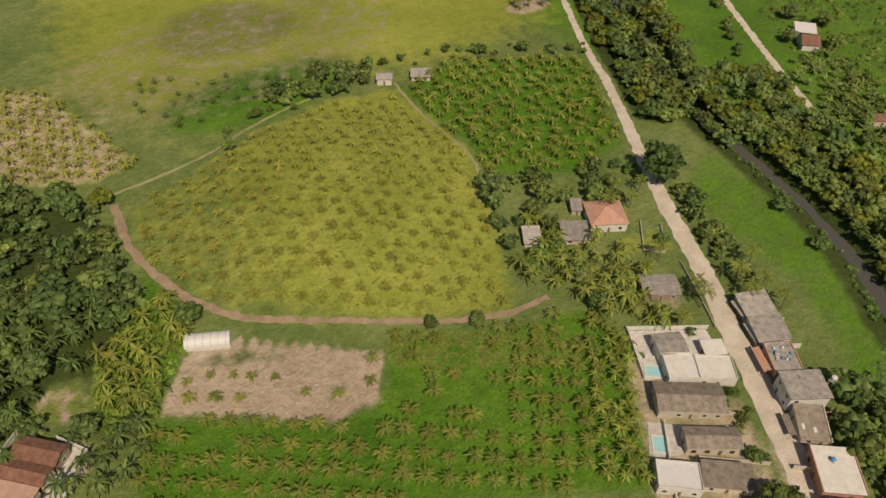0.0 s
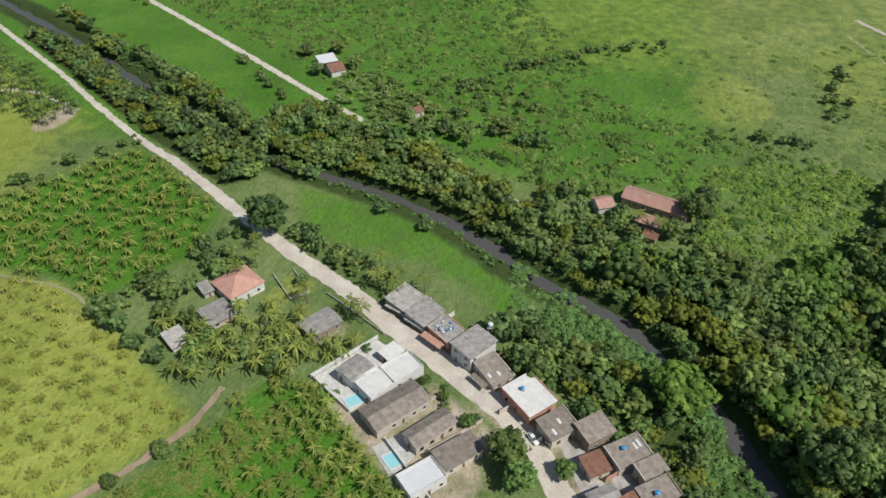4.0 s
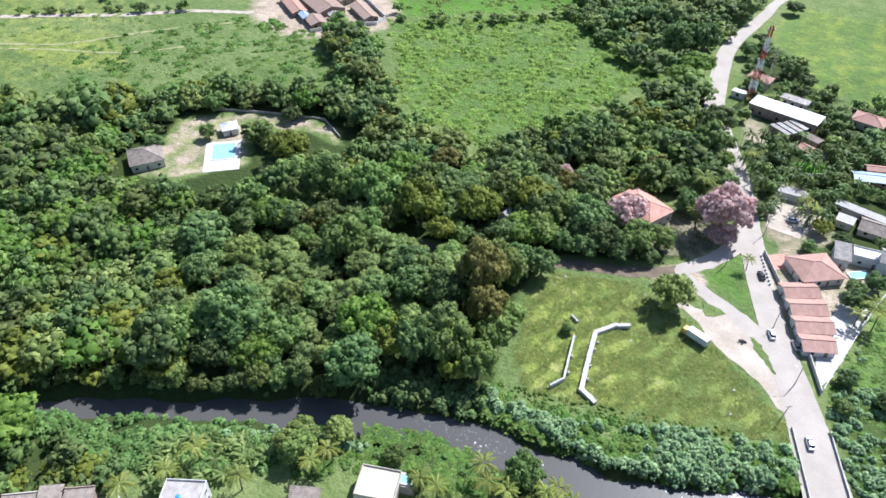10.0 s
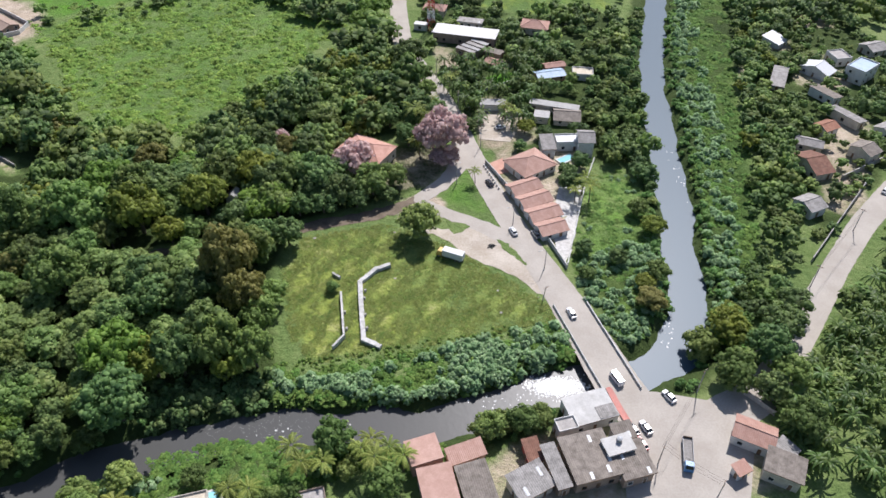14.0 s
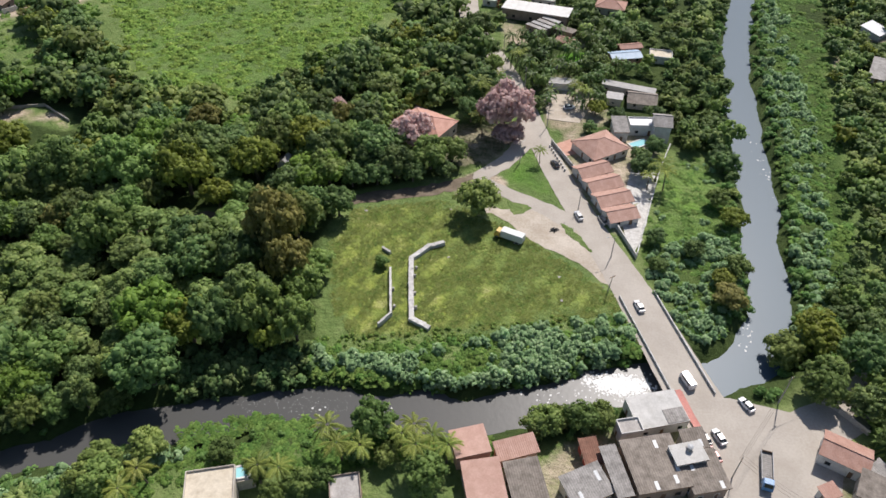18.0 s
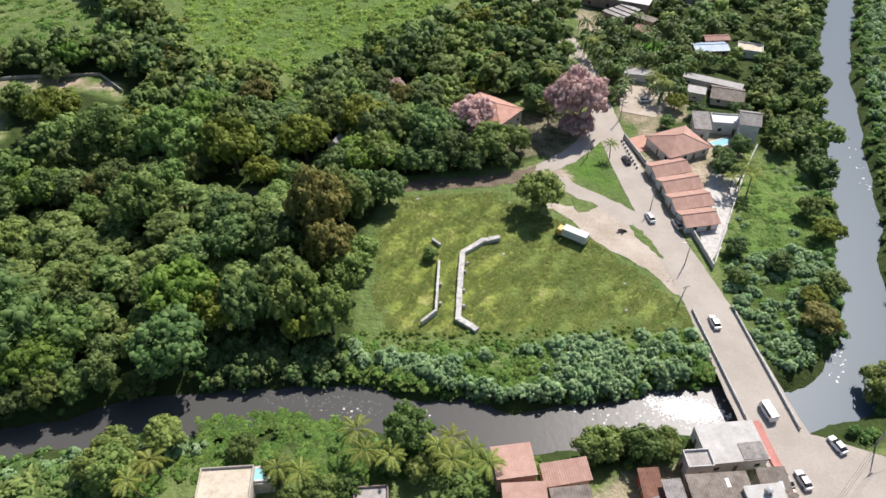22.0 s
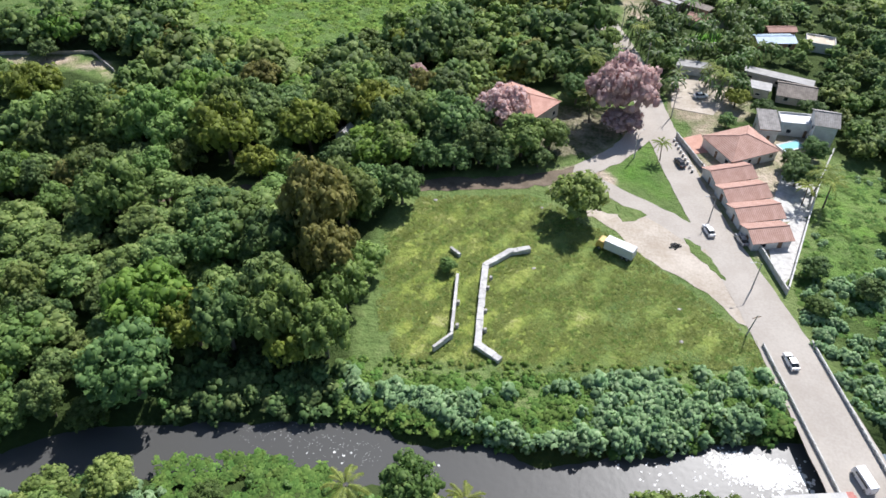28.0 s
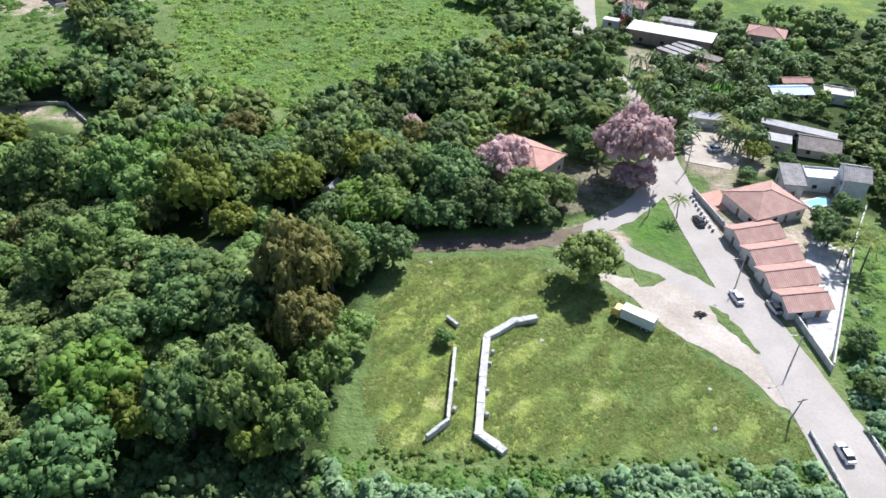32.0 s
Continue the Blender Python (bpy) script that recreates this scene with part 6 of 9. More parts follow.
# hedgerows of the far pasture
for line, seed in (([(-165, 286), (-120, 312), (-74, 338)], 31), ([(-400, 189), (-357, 205), (-323, 224), (-297, 237), (-272, 256)], 32), ([(-293, 88), (-293, 66), (-298, 41)], 33),
                   ([(-346, 362), (-288, 320), (-262, 300)], 34), ([(-400, 27), (-379, -18), (-353, -49), (-337, -66), (-317, -81)], 35), ([(-150, -262), (-176, -256), (-236, -214)], 36), ([(-385, 126), (-344, 108), (-320, 106)], 37),
                   ([(-96, -267), (-120, -270), (-132, -262), (-100, -254)], 38), ([(-190, -392), (-240, -360), (-290, -340)], 39)):
    c = smooth(line, 3.0)
    r = np.random.default_rng(seed)
    for px, py in c:
        if r.random() < 0.8:
            wide = 2.0 if r.random() < 0.6 else 7.0
            trees_x.append(px + r.normal(0, wide)), trees_y.append(py + r.normal(0, wide)), trees_s.append(r.uniform(1.3, 3.6)), trees_k.append("dark" if r.random() < 0.4 else "green")

# trees that hang over the far bank of the river
rn = np.random.default_rng(55)
for (ax, ay), (bx, by) in zip(RIVER_LINE[:-1], RIVER_LINE[1:]):
    if -330 < ax < -20 and ay < 80:
        dx, dy = (bx - ax) / math.hypot(bx - ax, by - ay), (by - ay) / math.hypot(bx - ax, by - ay)
        off = rn.uniform(4.6, 7.6)
        if -260 < ax and ay < -120:
            trees_x.append(ax + dy * off), trees_y.append(ay - dx * off), trees_s.append(rn.uniform(3.4, 5.0)), trees_k.append(str(rn.choice(["green", "dark"])))
            trees_x.append(ax - dy * 4.6), trees_y.append(ay + dx * 4.6), trees_s.append(rn.uniform(3.0, 4.6)), trees_k.append(str(rn.choice(["green", "dark"])))
        trees_x.append(ax - dy * off), trees_y.append(ay + dx * off), trees_s.append(rn.uniform(2.4, 4.0)), trees_k.append(str(rn.choice(["green", "olive", "green", "dark"])))

TX, TY, TS, TK = np.array(trees_x), np.array(trees_y), np.array(trees_s), np.array(trees_k)
bare = inside(TX, TY, GRASS_BANK) | inside(TX, TY, [(-49, 68), (-22, 72), (-23, 86), (-34, 87), (-49, 82)]) | inside(TX, TY, VINES_WEST) | inside(TX, TY, VINES_ROW) | ((TY < -236) & (TY > -278) & (line_gap(TX, TY, RIVER_LINE) < 11)) | ((TY < -304) & (line_gap(TX, TY, RIVER_LINE) < 10))
TX, TY, TS, TK = TX[~bare], TY[~bare], TS[~bare], TK[~bare]
# plantation stand, olive trees on the north bank
lane_y = np.interp(TX, [p[0] for p in ROAD_E[::-1]], [p[1] for p in ROAD_E[::-1]])
stand = inside(TX, TY, FOREST) & (TY < lane_y - 4) & (TX < -46) & (TX > -150) & (line_gap(TX, TY, RIVER_LINE) > 20)
pick = np.random.default_rng(5).uniform(size=len(TX))
TK = np.where(stand & (pick < 0.72), "teak", TK)
TS = np.where(stand & (pick < 0.72), TS * 0.86, TS)
bank = (line_gap(TX, TY, RIVER_LINE) < 24) & (TX < -96) & (TX > -230) & inside(TX, TY, FOREST)
TK = np.where(bank & (pick < 0.5), "olive", TK)

# trees that stand out, by place: species, x, y, half-width, height factor, words
LANDMARKS = [
    ("green", 14.8, 140.0, 6.9, 0.95, "round dark mango tree on the vacant lot"),
    ("pink", 21.7, 182.6, 9.0, 1.2, "tall tree covered in pink blossom at the roadside"),
    ("pink", -7.6, 171.2, 7.4, 1.02, "pink-flowering tree before the tiled house"),
    ("olive", -71.7, 142.6, 8.8, 1.3, "large domed olive-yellow tree above the wood"),
    ("olive", -53.6, 151.6, 7.6, 1.3, "domed olive-green tree beside the yellow one"),
    ("olive", -133.5, 154.0, 8.0, 1.2, "wide green domed tree at the lodge clearing"),
    ("canopy", -126.0, 20.0, 9.4, 0.8, "wide umbrella-shaped tree on the river bank"),
    ("brown", -37.6, 116.6, 7.6, 1.7, "tall brownish tree at the edge of the lot"),
    ("brown", -32.6, 107.0, 6.0, 1.6, "tall brownish tree beside the vacant lot"),
    ("brown", -31.6, 181.0, 5.2, 1.1, "brownish-pink tree near the tiled house"),
    ("brown", -77.6, 175.3, 6.0, 1.0, "brownish spreading tree in the wood"),
    ("green", -27.5, 101.0, 5.2, 1.3, "tall leafy tree at the lot's edge"),
    ("dark", -56.6, 73.6, 8.2, 1.0, "broad dark tree overhanging the river"),
    ("canopy", -61.0, 88.0, 8.4, 1.2, "bright spreading tree near the river"), ("olive", -51.6, 86.4, 6.4, 1.35, "olive spreading tree near the river"), ("olive", -32.6, 86.0, 4.8, 1.35, "olive tree above the river bend"),
    ("dark", -25.5, 136.4, 5.2, 1.15, "dark tree at the corner of the lot"),
    ("green", -1.2, 161.6, 6.4, 1.0, "dense green tree beside the shaded lane"),
    ("dark", -11.0, 156.4, 5.8, 1.0, "dark green tree beside the shaded lane"),
    ("dark", -16.6, 152.2, 5.2, 0.95, "dark green tree overhanging the shaded lane"),
]
LANDMARKS += [
    ("green", 5.4, 166.0, 5.0, 1.0, "broad green tree at the mouth of the lane"),
    ("dark", -24.0, 150.6, 4.6, 1.0, "dark tree overhanging the shaded lane"),
    ("dark", 3.6, 158.0, 3.6, 0.9, "low dark tree beside the lane's mouth"),
    ("dark", -6.0, 154.6, 4.2, 0.95, "low dark tree leaning over the lane"),
    ("pink", 23.4, 177.6, 5.6, 0.72, "low spreading tree with drooping pink blossom"),
    ("dark", 64.8, 163.4, 4.2, 0.95, "dark leafy tree in the concrete court"),
    ("dark", 19.6, 210.0, 4.6, 1.0, "dark tree leaning over the northern road"),
    ("green", 17.0, 224.0, 4.4, 1.0, "green tree leaning over the northern road"),
    ("dark", 15.4, 237.0, 4.6, 1.0, "dark roadside tree north of the blossom"),
    ("dark", 32.6, 200.0, 3.0, 0.9, "small dark tree at the yard's corner"),
    ("dark", 50.6, 187.2, 2.6, 0.8, "round dark bush-like tree before the yards"),
    ("olive", 53.6, 198.4, 3.6, 1.0, "olive tree in the village yard"),
    ("dark", 60.4, 195.0, 3.2, 0.9, "dark round tree beside the pool villa"),
    ("dark", 64.4, 131.6, 3.2, 0.8, "dark bushy tree over the boundary wall"),
    ("green", 63.6, 121.0, 2.8, 0.75, "green bushy tree at the wall's end"),
    ("dark", 10.2, 190.0, 4.6, 1.1, "green tree between blossom and tiled house"),
    ("dark", 11.8, 201.0, 5.2, 1.1, "tall dark tree between house and road"),
    ("dark", 3.0, 203.0, 5.0, 1.1, "dark tree behind the tiled house"),
    ("olive", -10.0, 200.5, 3.4, 0.8, "grey-green bushy tree behind the tiled house"),
    ("pink", -34.6, 187.4, 3.6, 1.3, "slender tree topped with faded pink blossom"),
]
LANDMARKS += [
    ("dark", 14.0, 206.0, 5.6, 1.2, "tall dark tree behind the pink blossom"),
    ("dark", 15.0, -199.0, 8.0, 0.9, "large dark tree among the tall palms"), ("dark", 29.0, -180.0, 5.6, 0.9, "round dark tree behind the glade"), ("dark", 39.0, -168.0, 4.0, 0.9, "dark tree behind the old house"), ("dark", 24.0, -153.6, 3.8, 0.9, "dark tree beside the old house"),
    ("dark", -114.6, -99.0, 3.6, 1.0, "dark tree beside the palm grove's corner"), ("dark", -118.6, -112.0, 3.8, 1.0, "dark tree between palms and farmhouse"),
    ("green", -12.6, -172.6, 3.4, 0.85, "round bush at the bend of the hill path"), ("dark", -70.0, -127.2, 1.7, 0.8, "small round bush on the hill path"), ("dark", -82.0, -118.6, 2.3, 0.8, "round bush beside the hill path"),
    ("green", -212.0, 3.0, 4.0, 1.0, "bright round tree between the farm roofs"), ("dark", -230.5, 35.0, 5.4, 1.0, "dark spreading tree at the end of the farm building"), ("olive", -226.0, -27.0, 4.0, 0.8, "olive clump beside the farm"), ("olive", -197.0, 33.0, 4.0, 1.0, "grey-green tree behind the farm yard"),
    ("dark", 9.6, 248.0, 7.6, 0.95, "dark spreading tree at the road's bend"),
    ("canopy", -7.0, 300.0, 8.6, 0.8, "bright green spreading tree beside the far road"), ("canopy", -12.0, 288.0, 7.0, 0.8, "bright spreading tree by the far clearing"),
    ("dark", -20.0, 316.0, 7.4, 1.2, "tall dark tree behind the far clearing"), ("dark", -8.0, 322.0, 7.8, 1.3, "tall dark tree over the far road"), ("olive", -36.0, 312.0, 5.0, 0.9, "grey-green tree at the far clearing"),
]
LANDMARKS += [
    ("green", 18.6, 297.0, 4.2, 0.8, "round tree before the small clay-roofed house"), ("dark", 32.0, 318.0, 5.0, 0.9, "dark tree at the field's corner"), ("dark", 28.0, 396.0, 5.0, 0.8, "round tree in the far field"),
    ("dark", 12.0, 330.0, 4.6, 0.9, "dark tree between far road and field"), ("dark", 40.0, 308.0, 4.8, 0.9, "dark tree at the edge of the field"),
    ("olive", 87.8, 140.9, 4.2, 0.9, "round olive tree on the canal bank"),
    ("green", 85.0, 150.0, 3.6, 0.9, "green tree on the canal bank"),
    ("brown", 79.5, 109.0, 4.6, 0.75, "spreading brownish tree on the canal bank"),
    ("green", 92.9, 81.2, 4.4, 1.0, "bright green tree at the junction"),
    ("olive", 97.8, 95.0, 5.0, 1.0, "olive tree by the junction"),
    ("green", 106.0, 68.0, 5.6, 1.0, "large green tree behind the junction"),
    ("green", 84.6, 121.0, 3.6, 0.9, "bushy green tree on the canal bank"),
    ("dark", 74.0, 127.0, 3.0, 0.9, "dark bushy tree beside the boundary wall"),
    ("olive", 80.0, 117.4, 3.2, 0.8, "olive bush-like tree beside the bridge"),
    ("green", 39.6, 69.6, 4.0, 1.0, "dense green tree between shop and river"),
    ("green", 34.8, 70.6, 3.6, 1.0, "dense green tree behind the corner shop"),
    ("green", 44.0, 71.2, 3.4, 1.0, "dense green tree beside the white shop"),
    ("green", 30.0, 68.0, 3.2, 1.0, "dense green tree on the south bank"),
    ("green", -4.6, 64.6, 5.0, 1.1, "round green tree on the south bank"),
    ("green", 7.5, 53.4, 4.8, 1.0, "round leafy tree behind the terracotta house"),
]
LANDMARKS += [
    ("green", 31.8, 68.4, 4.0, 1.0, "dense dark tree behind the corner shop"),
    ("green", -35.0, 57.0, 3.0, 0.8, "bushy tree on the grassy bank"),
    ("green", -50.5, 56.2, 4.2, 0.9, "leafy tree on the river bank"),
    ("green", -18.0, 50.6, 3.4, 1.0, "leafy green tree among palms"),
    ("green", -96.6, -26.4, 5.8, 1.0, "bright green tree leaning over the road"),
    ("green", -90.2, -22.4, 5.0, 1.0, "bright green tree at the roadside"),
    ("green", -95.6, -11.0, 3.0, 1.0, "round green tree in front of the row"),
    ("dark", -181.0, -127.6, 8.2, 1.1, "large pale-barked dark tree at the road"),
    ("dark", -203.4, -89.2, 3.4, 0.85, "round dark bush-like tree in the meadow"),
    ("dark", -194.9, -69.9, 3.2, 0.85, "round dark bush-like tree by the river"),
    ("dark", -154.9, -105.4, 2.8, 0.7, "clipped round tree on the farmhouse lawn"),
    ("green", -119.6, -53.4, 1.9, 0.9, "small round tree on the verge"),
    ("green", -114.6, -47.0, 1.8, 0.9, "small round tree on the verge"),
    ("green", -106.6, -38.6, 2.4, 0.9, "small leafy tree by the gate"),
    ("green", -80.5, -116.8, 2.6, 0.8, "round bush-like tree on the hill path"),
    ("green", -69.4, -125.8, 2.2, 0.8, "round bush-like tree on the hill path"),
    ("green", -63.5, -244.0, 3.0, 0.8, "round tree at the upper path"),
    ("dark", -119.6, -268.0, 5.6, 0.9, "broad dark tree behind the hill"),
    ("dark", -129.6, -260.4, 6.0, 0.9, "broad dark tree by the far white house"),
    ("green", -110.0, -258.0, 4.6, 0.9, "green tree on the far slope"),
]
LANDMARKS += [
    ("dark", -124.0, -159.6, 6.0, 0.9, "dark dense tree at the corner of two groves"),
    ("green", -139.3, -148.4, 5.0, 0.9, "dense green tree behind the farmhouse"),
    ("green", -13.5, -172.8, 4.2, 0.9, "bright green tree at the bend of the path"),
    ("dark", -2.8, -245.4, 5.2, 0.9, "dark tree at the corner of the dry grove"),
    ("olive", -13.1, -243.0, 4.2, 0.9, "olive tree at the corner of the path"),
    ("dark", -174.0, 154.5, 3.6, 0.95, "round tree on the lodge lawn"),
    ("dark", -152.0, 181.0, 4.0, 0.95, "shade tree at the back of the lodge lawn"),
    ("green", -139.5, 158.4, 5.2, 0.9, "spreading green tree beside the pool"),
    ("dark", -187.0, 138.5, 4.0, 0.9, "dark tree beside the lodge"),
    ("green", -10.2, 116.6, 2.0, 0.9, "bush swallowing the ruined wall"),
    ("dark", 65.0, 170.0, 3.4, 0.9, "dark tree behind the row houses"),
    ("dark", 70.5, 176.0, 3.6, 0.9, "dark tree beside the villa pool"),
]
near_land = inside(TX, TY, GRASS_BANK)
LANDMARKS += [
    ("dark", -45.0, 87.0, 6.4, 1.5, "tall dark tree above the shaded river bend"), ("green", -35.5, 90.0, 6.4, 1.55, "tall leafy tree above the shaded river bend"),
    ("green", -27.0, 89.0, 5.6, 1.4, "tall green tree at the bank beside the lot"), ("dark", -40.0, 95.0, 6.6, 1.5, "tall dark tree behind the river bend"),
    ("dark", -345.0, -172.0, 4.6, 1.0, "dark tree beside the white farm building"), ("green", -352.0, -156.0, 4.2, 1.0, "green tree behind the white farm building"),
    ("dark", -322.0, -158.0, 4.0, 1.0, "dark tree before the lane farmhouse"), ("green", -334.0, -140.0, 4.4, 1.0, "green tree behind the lane farmhouse"),
    ("dark", -222.0, 30.0, 5.6, 1.1, "large dark tree beside the long farm building"), ("green", -208.0, 22.0, 4.6, 1.0, "green tree in the farm yard"),
    ("dark", -214.0, 2.0, 4.4, 1.0, "dark tree between the farm houses"),
    ("olive", 97.0, 98.5, 5.6, 1.0, "olive-brown tree above the side street"), ("green", 94.6, 83.6, 5.4, 1.0, "bright green tree shading the street corner"),
    ("dark", 105.0, 90.0, 6.2, 1.0, "broad tree covering the side street"), ("dark", 102.0, 78.0, 4.6, 0.9, "dense tree behind the corner wall"),
    ("green", 89.5, 94.0, 5.0, 1.0, "leafy tree on the canal corner"), ("dark", 112.0, 98.0, 6.0, 1.0, "broad dark tree covering the side street"),
    ("green", 108.0, 82.0, 5.2, 1.0, "spreading tree beside the side street"), ("dark", 118.0, 106.0, 5.2, 1.0, "dark tree leaning over the side street"),
]
for sp, x, y, s, tall, words in LANDMARKS:
    near_land |= np.hypot(TX - x, TY - y) < 0.85 * s + 0.35 * TS
TX, TY, TS, TK = TX[~near_land], TY[~near_land], TS[~near_land], TK[~near_land]
for k, (sp, x, y, s, tall, words) in enumerate(LANDMARKS):
    tree(sp, x, y, s, tall, words, "", k, (k * 67) % 360, near=y > 50)

order = np.argsort(np.hypot(TX + 42, (TY - 100) * 1.15))
single = order[:215]
rt = random.Random(4)
river_near = line_gap(TX, TY, RIVER_LINE)
for j, k in enumerate(single):
    tree(str(TK[k]), float(TX[k]), float(TY[k]), float(TS[k]), rt.choice((0.75, 0.9, 1.0, 1.1, 1.2, 1.35)) * (0.58 if TK[k] == "teak" else 1) * (1.12 if TX[k] < -28 and river_near[k] < 24 else 1), "", "trees of the riverside wood", rt.randrange(3), rt.uniform(0, 360))
rest = order[215:]
next_ones = set(int(k) for k in order[215:310])
WOOD_WORDS = {"green": "leafy green woodland along the river", "dark": "dark green woodland and hedges", "olive": "olive-green riverside woodland",
              "brown": "brownish woodland trees", "teak": "pale-leaved plantation stand", "canopy": "umbrella-crowned bright green woodland", "pink": "pink-flowering trees"}
close = (TX > -205) & (TY > 20) & (TX < 118) & (TY < 250)
for sp in SPECIES:
    for shapes, here in ((FINE_KITS[sp], 2), (MID_KITS[sp], 1), (FAR_KITS[sp], 0)):
        sel = [k for k in rest if TK[k] == sp and (2 if int(k) in next_ones else int(close[k])) == here]
        planted([a for a, b in shapes], [b for a, b in shapes], np.random.default_rng(77), [(TX[k], TY[k], TS[k]) for k in sel], SPECIES[sp][0],
                "woodland", WOOD_WORDS[sp] if here else WOOD_WORDS[sp] + ", far off", (0.5, 0.75) if sp == "teak" else (0.62, 1.2))


# ---------------------------------------------------------------- coconut palms
def frond_arrays(r, length, width, up, droop, stations=6):
    """A feathered frond as a folded, arching blade."""
    s = np.linspace(0, 1, stations)
    x = length * s * (1 - 0.12 * s)
    z = up * s * length - droop * length * s ** 2.2
    w = width * np.sin(np.clip(s * 0.93 + 0.07, 0, 1) * math.pi) ** 0.6 * (1 - 0.25 * s)
    w[-1] = 0.03
    mid = np.stack([x, 0 * x, z], 1)
    lef = np.stack([x + 0.10 * length * s, w, z - 0.45 * w], 1)
    rig = np.stack([x + 0.10 * length * s, -w, z - 0.45 * w], 1)
    v = np.stack([lef, mid, rig], 1).reshape(-1, 3)
    f = []
    for k in range(stations - 1):
        a, b = 3 * k, 3 * k + 3
        f += [(a, a + 1, b), (a + 1, b + 1, b), (a + 1, a + 2, b + 1), (a + 2, b + 2, b + 1)]
    return v, np.array(f)


def feather_arrays(r, length, leaflet, up, droop, pairs=17):
    """A palm frond with single leaflets hanging from both sides of its rib."""
    s = np.linspace(0.12, 1, pairs)
    rib = np.stack([length * s * (1 - 0.12 * s), 0 * s, up * s * length - droop * length * s ** 2.2], 1)
    wide = leaflet * np.sin(np.clip(s * 0.9 + 0.1, 0, 1) * math.pi) ** 0.5
    vs, fs = [], []
    step = 0.42 * length / pairs
    for k in range(pairs):
        for side in (-1, 1):
            n = len(vs)
            tip = rib[k] + np.array((0.55 * wide[k], side * wide[k], -0.5 * wide[k] * r.uniform(0.6, 1.4)))
            vs += [rib[k] - np.array((step, 0, 0)), rib[k] + np.array((step, 0, 0)), tip]
            fs.append((n, n + 1, n + 2))
    n = len(vs)
    for k in range(pairs):
        vs += [rib[k] + np.array((0, 0.035, 0)), rib[k] - np.array((0, 0.035, 0))]
    for k in range(pairs - 1):
        a = n + 2 * k
        fs += [(a, a + 1, a + 3), (a, a + 3, a + 2)]
    return np.array(vs), np.array(fs)


def palm_crown(seed, fronds=19, length=3.3, width=0.26, feathered=False):
    r = np.random.default_rng(seed)
    out = []
    for k in range(fronds):
        size, up, droop = length * r.uniform(0.8, 1.1), r.uniform(0.05, 0.75), r.uniform(0.45, 0.8)
        v, f = feather_arrays(r, size, 2.3 * width, up, droop) if feathered else frond_arrays(r, size, width, up, droop)
        a = k * 2.399 + r.uniform(-0.25, 0.25)
        c, s = math.cos(a), math.sin(a)
        out.append((np.stack([v[:, 0] * c - v[:, 1] * s, v[:, 0] * s + v[:, 1] * c, v[:, 2]], 1), f))
    return join(out)


def palm_trunk(seed, height):
    r = random.Random(seed)
    bm = bmesh.new()
    p = Vector((0, 0, -0.2))
    lean = Vector((r.uniform(-0.08, 0.08), r.uniform(-0.08, 0.08), 1))
    rad = 0.2
    for k in range(4):
        q = p + lean * ((height + 0.2) / 4)
        tube(bm, p, q, rad, rad * 0.85, 7)
        p, rad = q, rad * 0.85
    me = bpy.data.meshes.new("trunk")
    bm.to_mesh(me)
    bm.free()
    me.materials.append(M_BARK)
    return me, p


PALM_MASTERS = []
for k in range(5):
    cv, cf = palm_crown(500 + k, 18, 3.45, 0.235, True)
    tm, top = palm_trunk(k, 2.6)
    th = palm_trunk(k, 6.2)
    PALM_MASTERS.append((quick_mesh("crown", cv, cf, F_PALM_MID), tm, top, th[0], th[1], quick_mesh("crown", cv, cf, F_PALM)))


def palm(x, y, size, variant, turn, high, label, group, golden=False):
    z = float(ground_z(x, y)) if line_gap(np.array(x), np.array(y), RIVER_LINE) > 10 else 0.0
    crown_me, low_t, low_top, high_t, high_top, gold_me = PALM_MASTERS[variant % 5]
    t = thing("palm_tree", pose(x, y, z, 0, 0, turn) @ Matrix.Diagonal((size, size, size, 1)), label, "palm", group)
    part("trunk", high_t if high else low_t, None, t)
    c = part("crown", gold_me if golden else crown_me, None, t)
    c.location = high_top if high else low_top
    return t


ROW_U, ROW_V = np.array((-0.731, 0.682)), np.array((0.682, 0.731))


def grid_spots(poly, du, dv, seed, jitter=0.09, keep=0.96, quincunx=True):
    r = np.random.default_rng(seed)
    p = np.array(poly, float)
    c = p.mean(0)
    n = 40
    out = []
    for i in range(-n, n):
        for j in range(-n, n):
            q = c + ROW_U * (i + (0.5 if quincunx and j % 2 else 0)) * du + ROW_V * j * dv + r.normal(size=2) * jitter * du
            if r.random() < keep:
                out.append(q)
    out = np.array(out)
    return out[inside(out[:, 0], out[:, 1], poly)]


pr = random.Random(9)
near_palms = [q for q in grid_spots(GROVE_NEAR, 5.9, 6.3, 1, 0.06, 0.93, False) if not inside(np.array(q[0]), np.array(q[1]), BARE)
              and not (inside(np.array(q[0]), np.array(q[1]), [(-30, -112), (-66, -86), (-84, -106), (-56, -128)]) and pr.random() < 0.55)]
for q in near_palms:
    palm(q[0], q[1], pr.uniform(0.78, 1.0), pr.randrange(5), pr.uniform(0, 360), False, "short coconut palm planted in rows on a green field", "palms of the near grove")
hill_palms = grid_spots(HILL, 7.2, 6.0, 2, 0.10, 0.95)
hill_order = np.argsort(hill_palms @ ROW_V)[::-1]
for k, n in enumerate(hill_order):
    if k < 150:
        q = hill_palms[n]
        palm(q[0], q[1], pr.uniform(0.62, 0.84), pr.randrange(5), pr.uniform(0, 360), False, "young coconut palm planted in rows on the hill", "palms of the hill grove", True)
palm_shapes = []
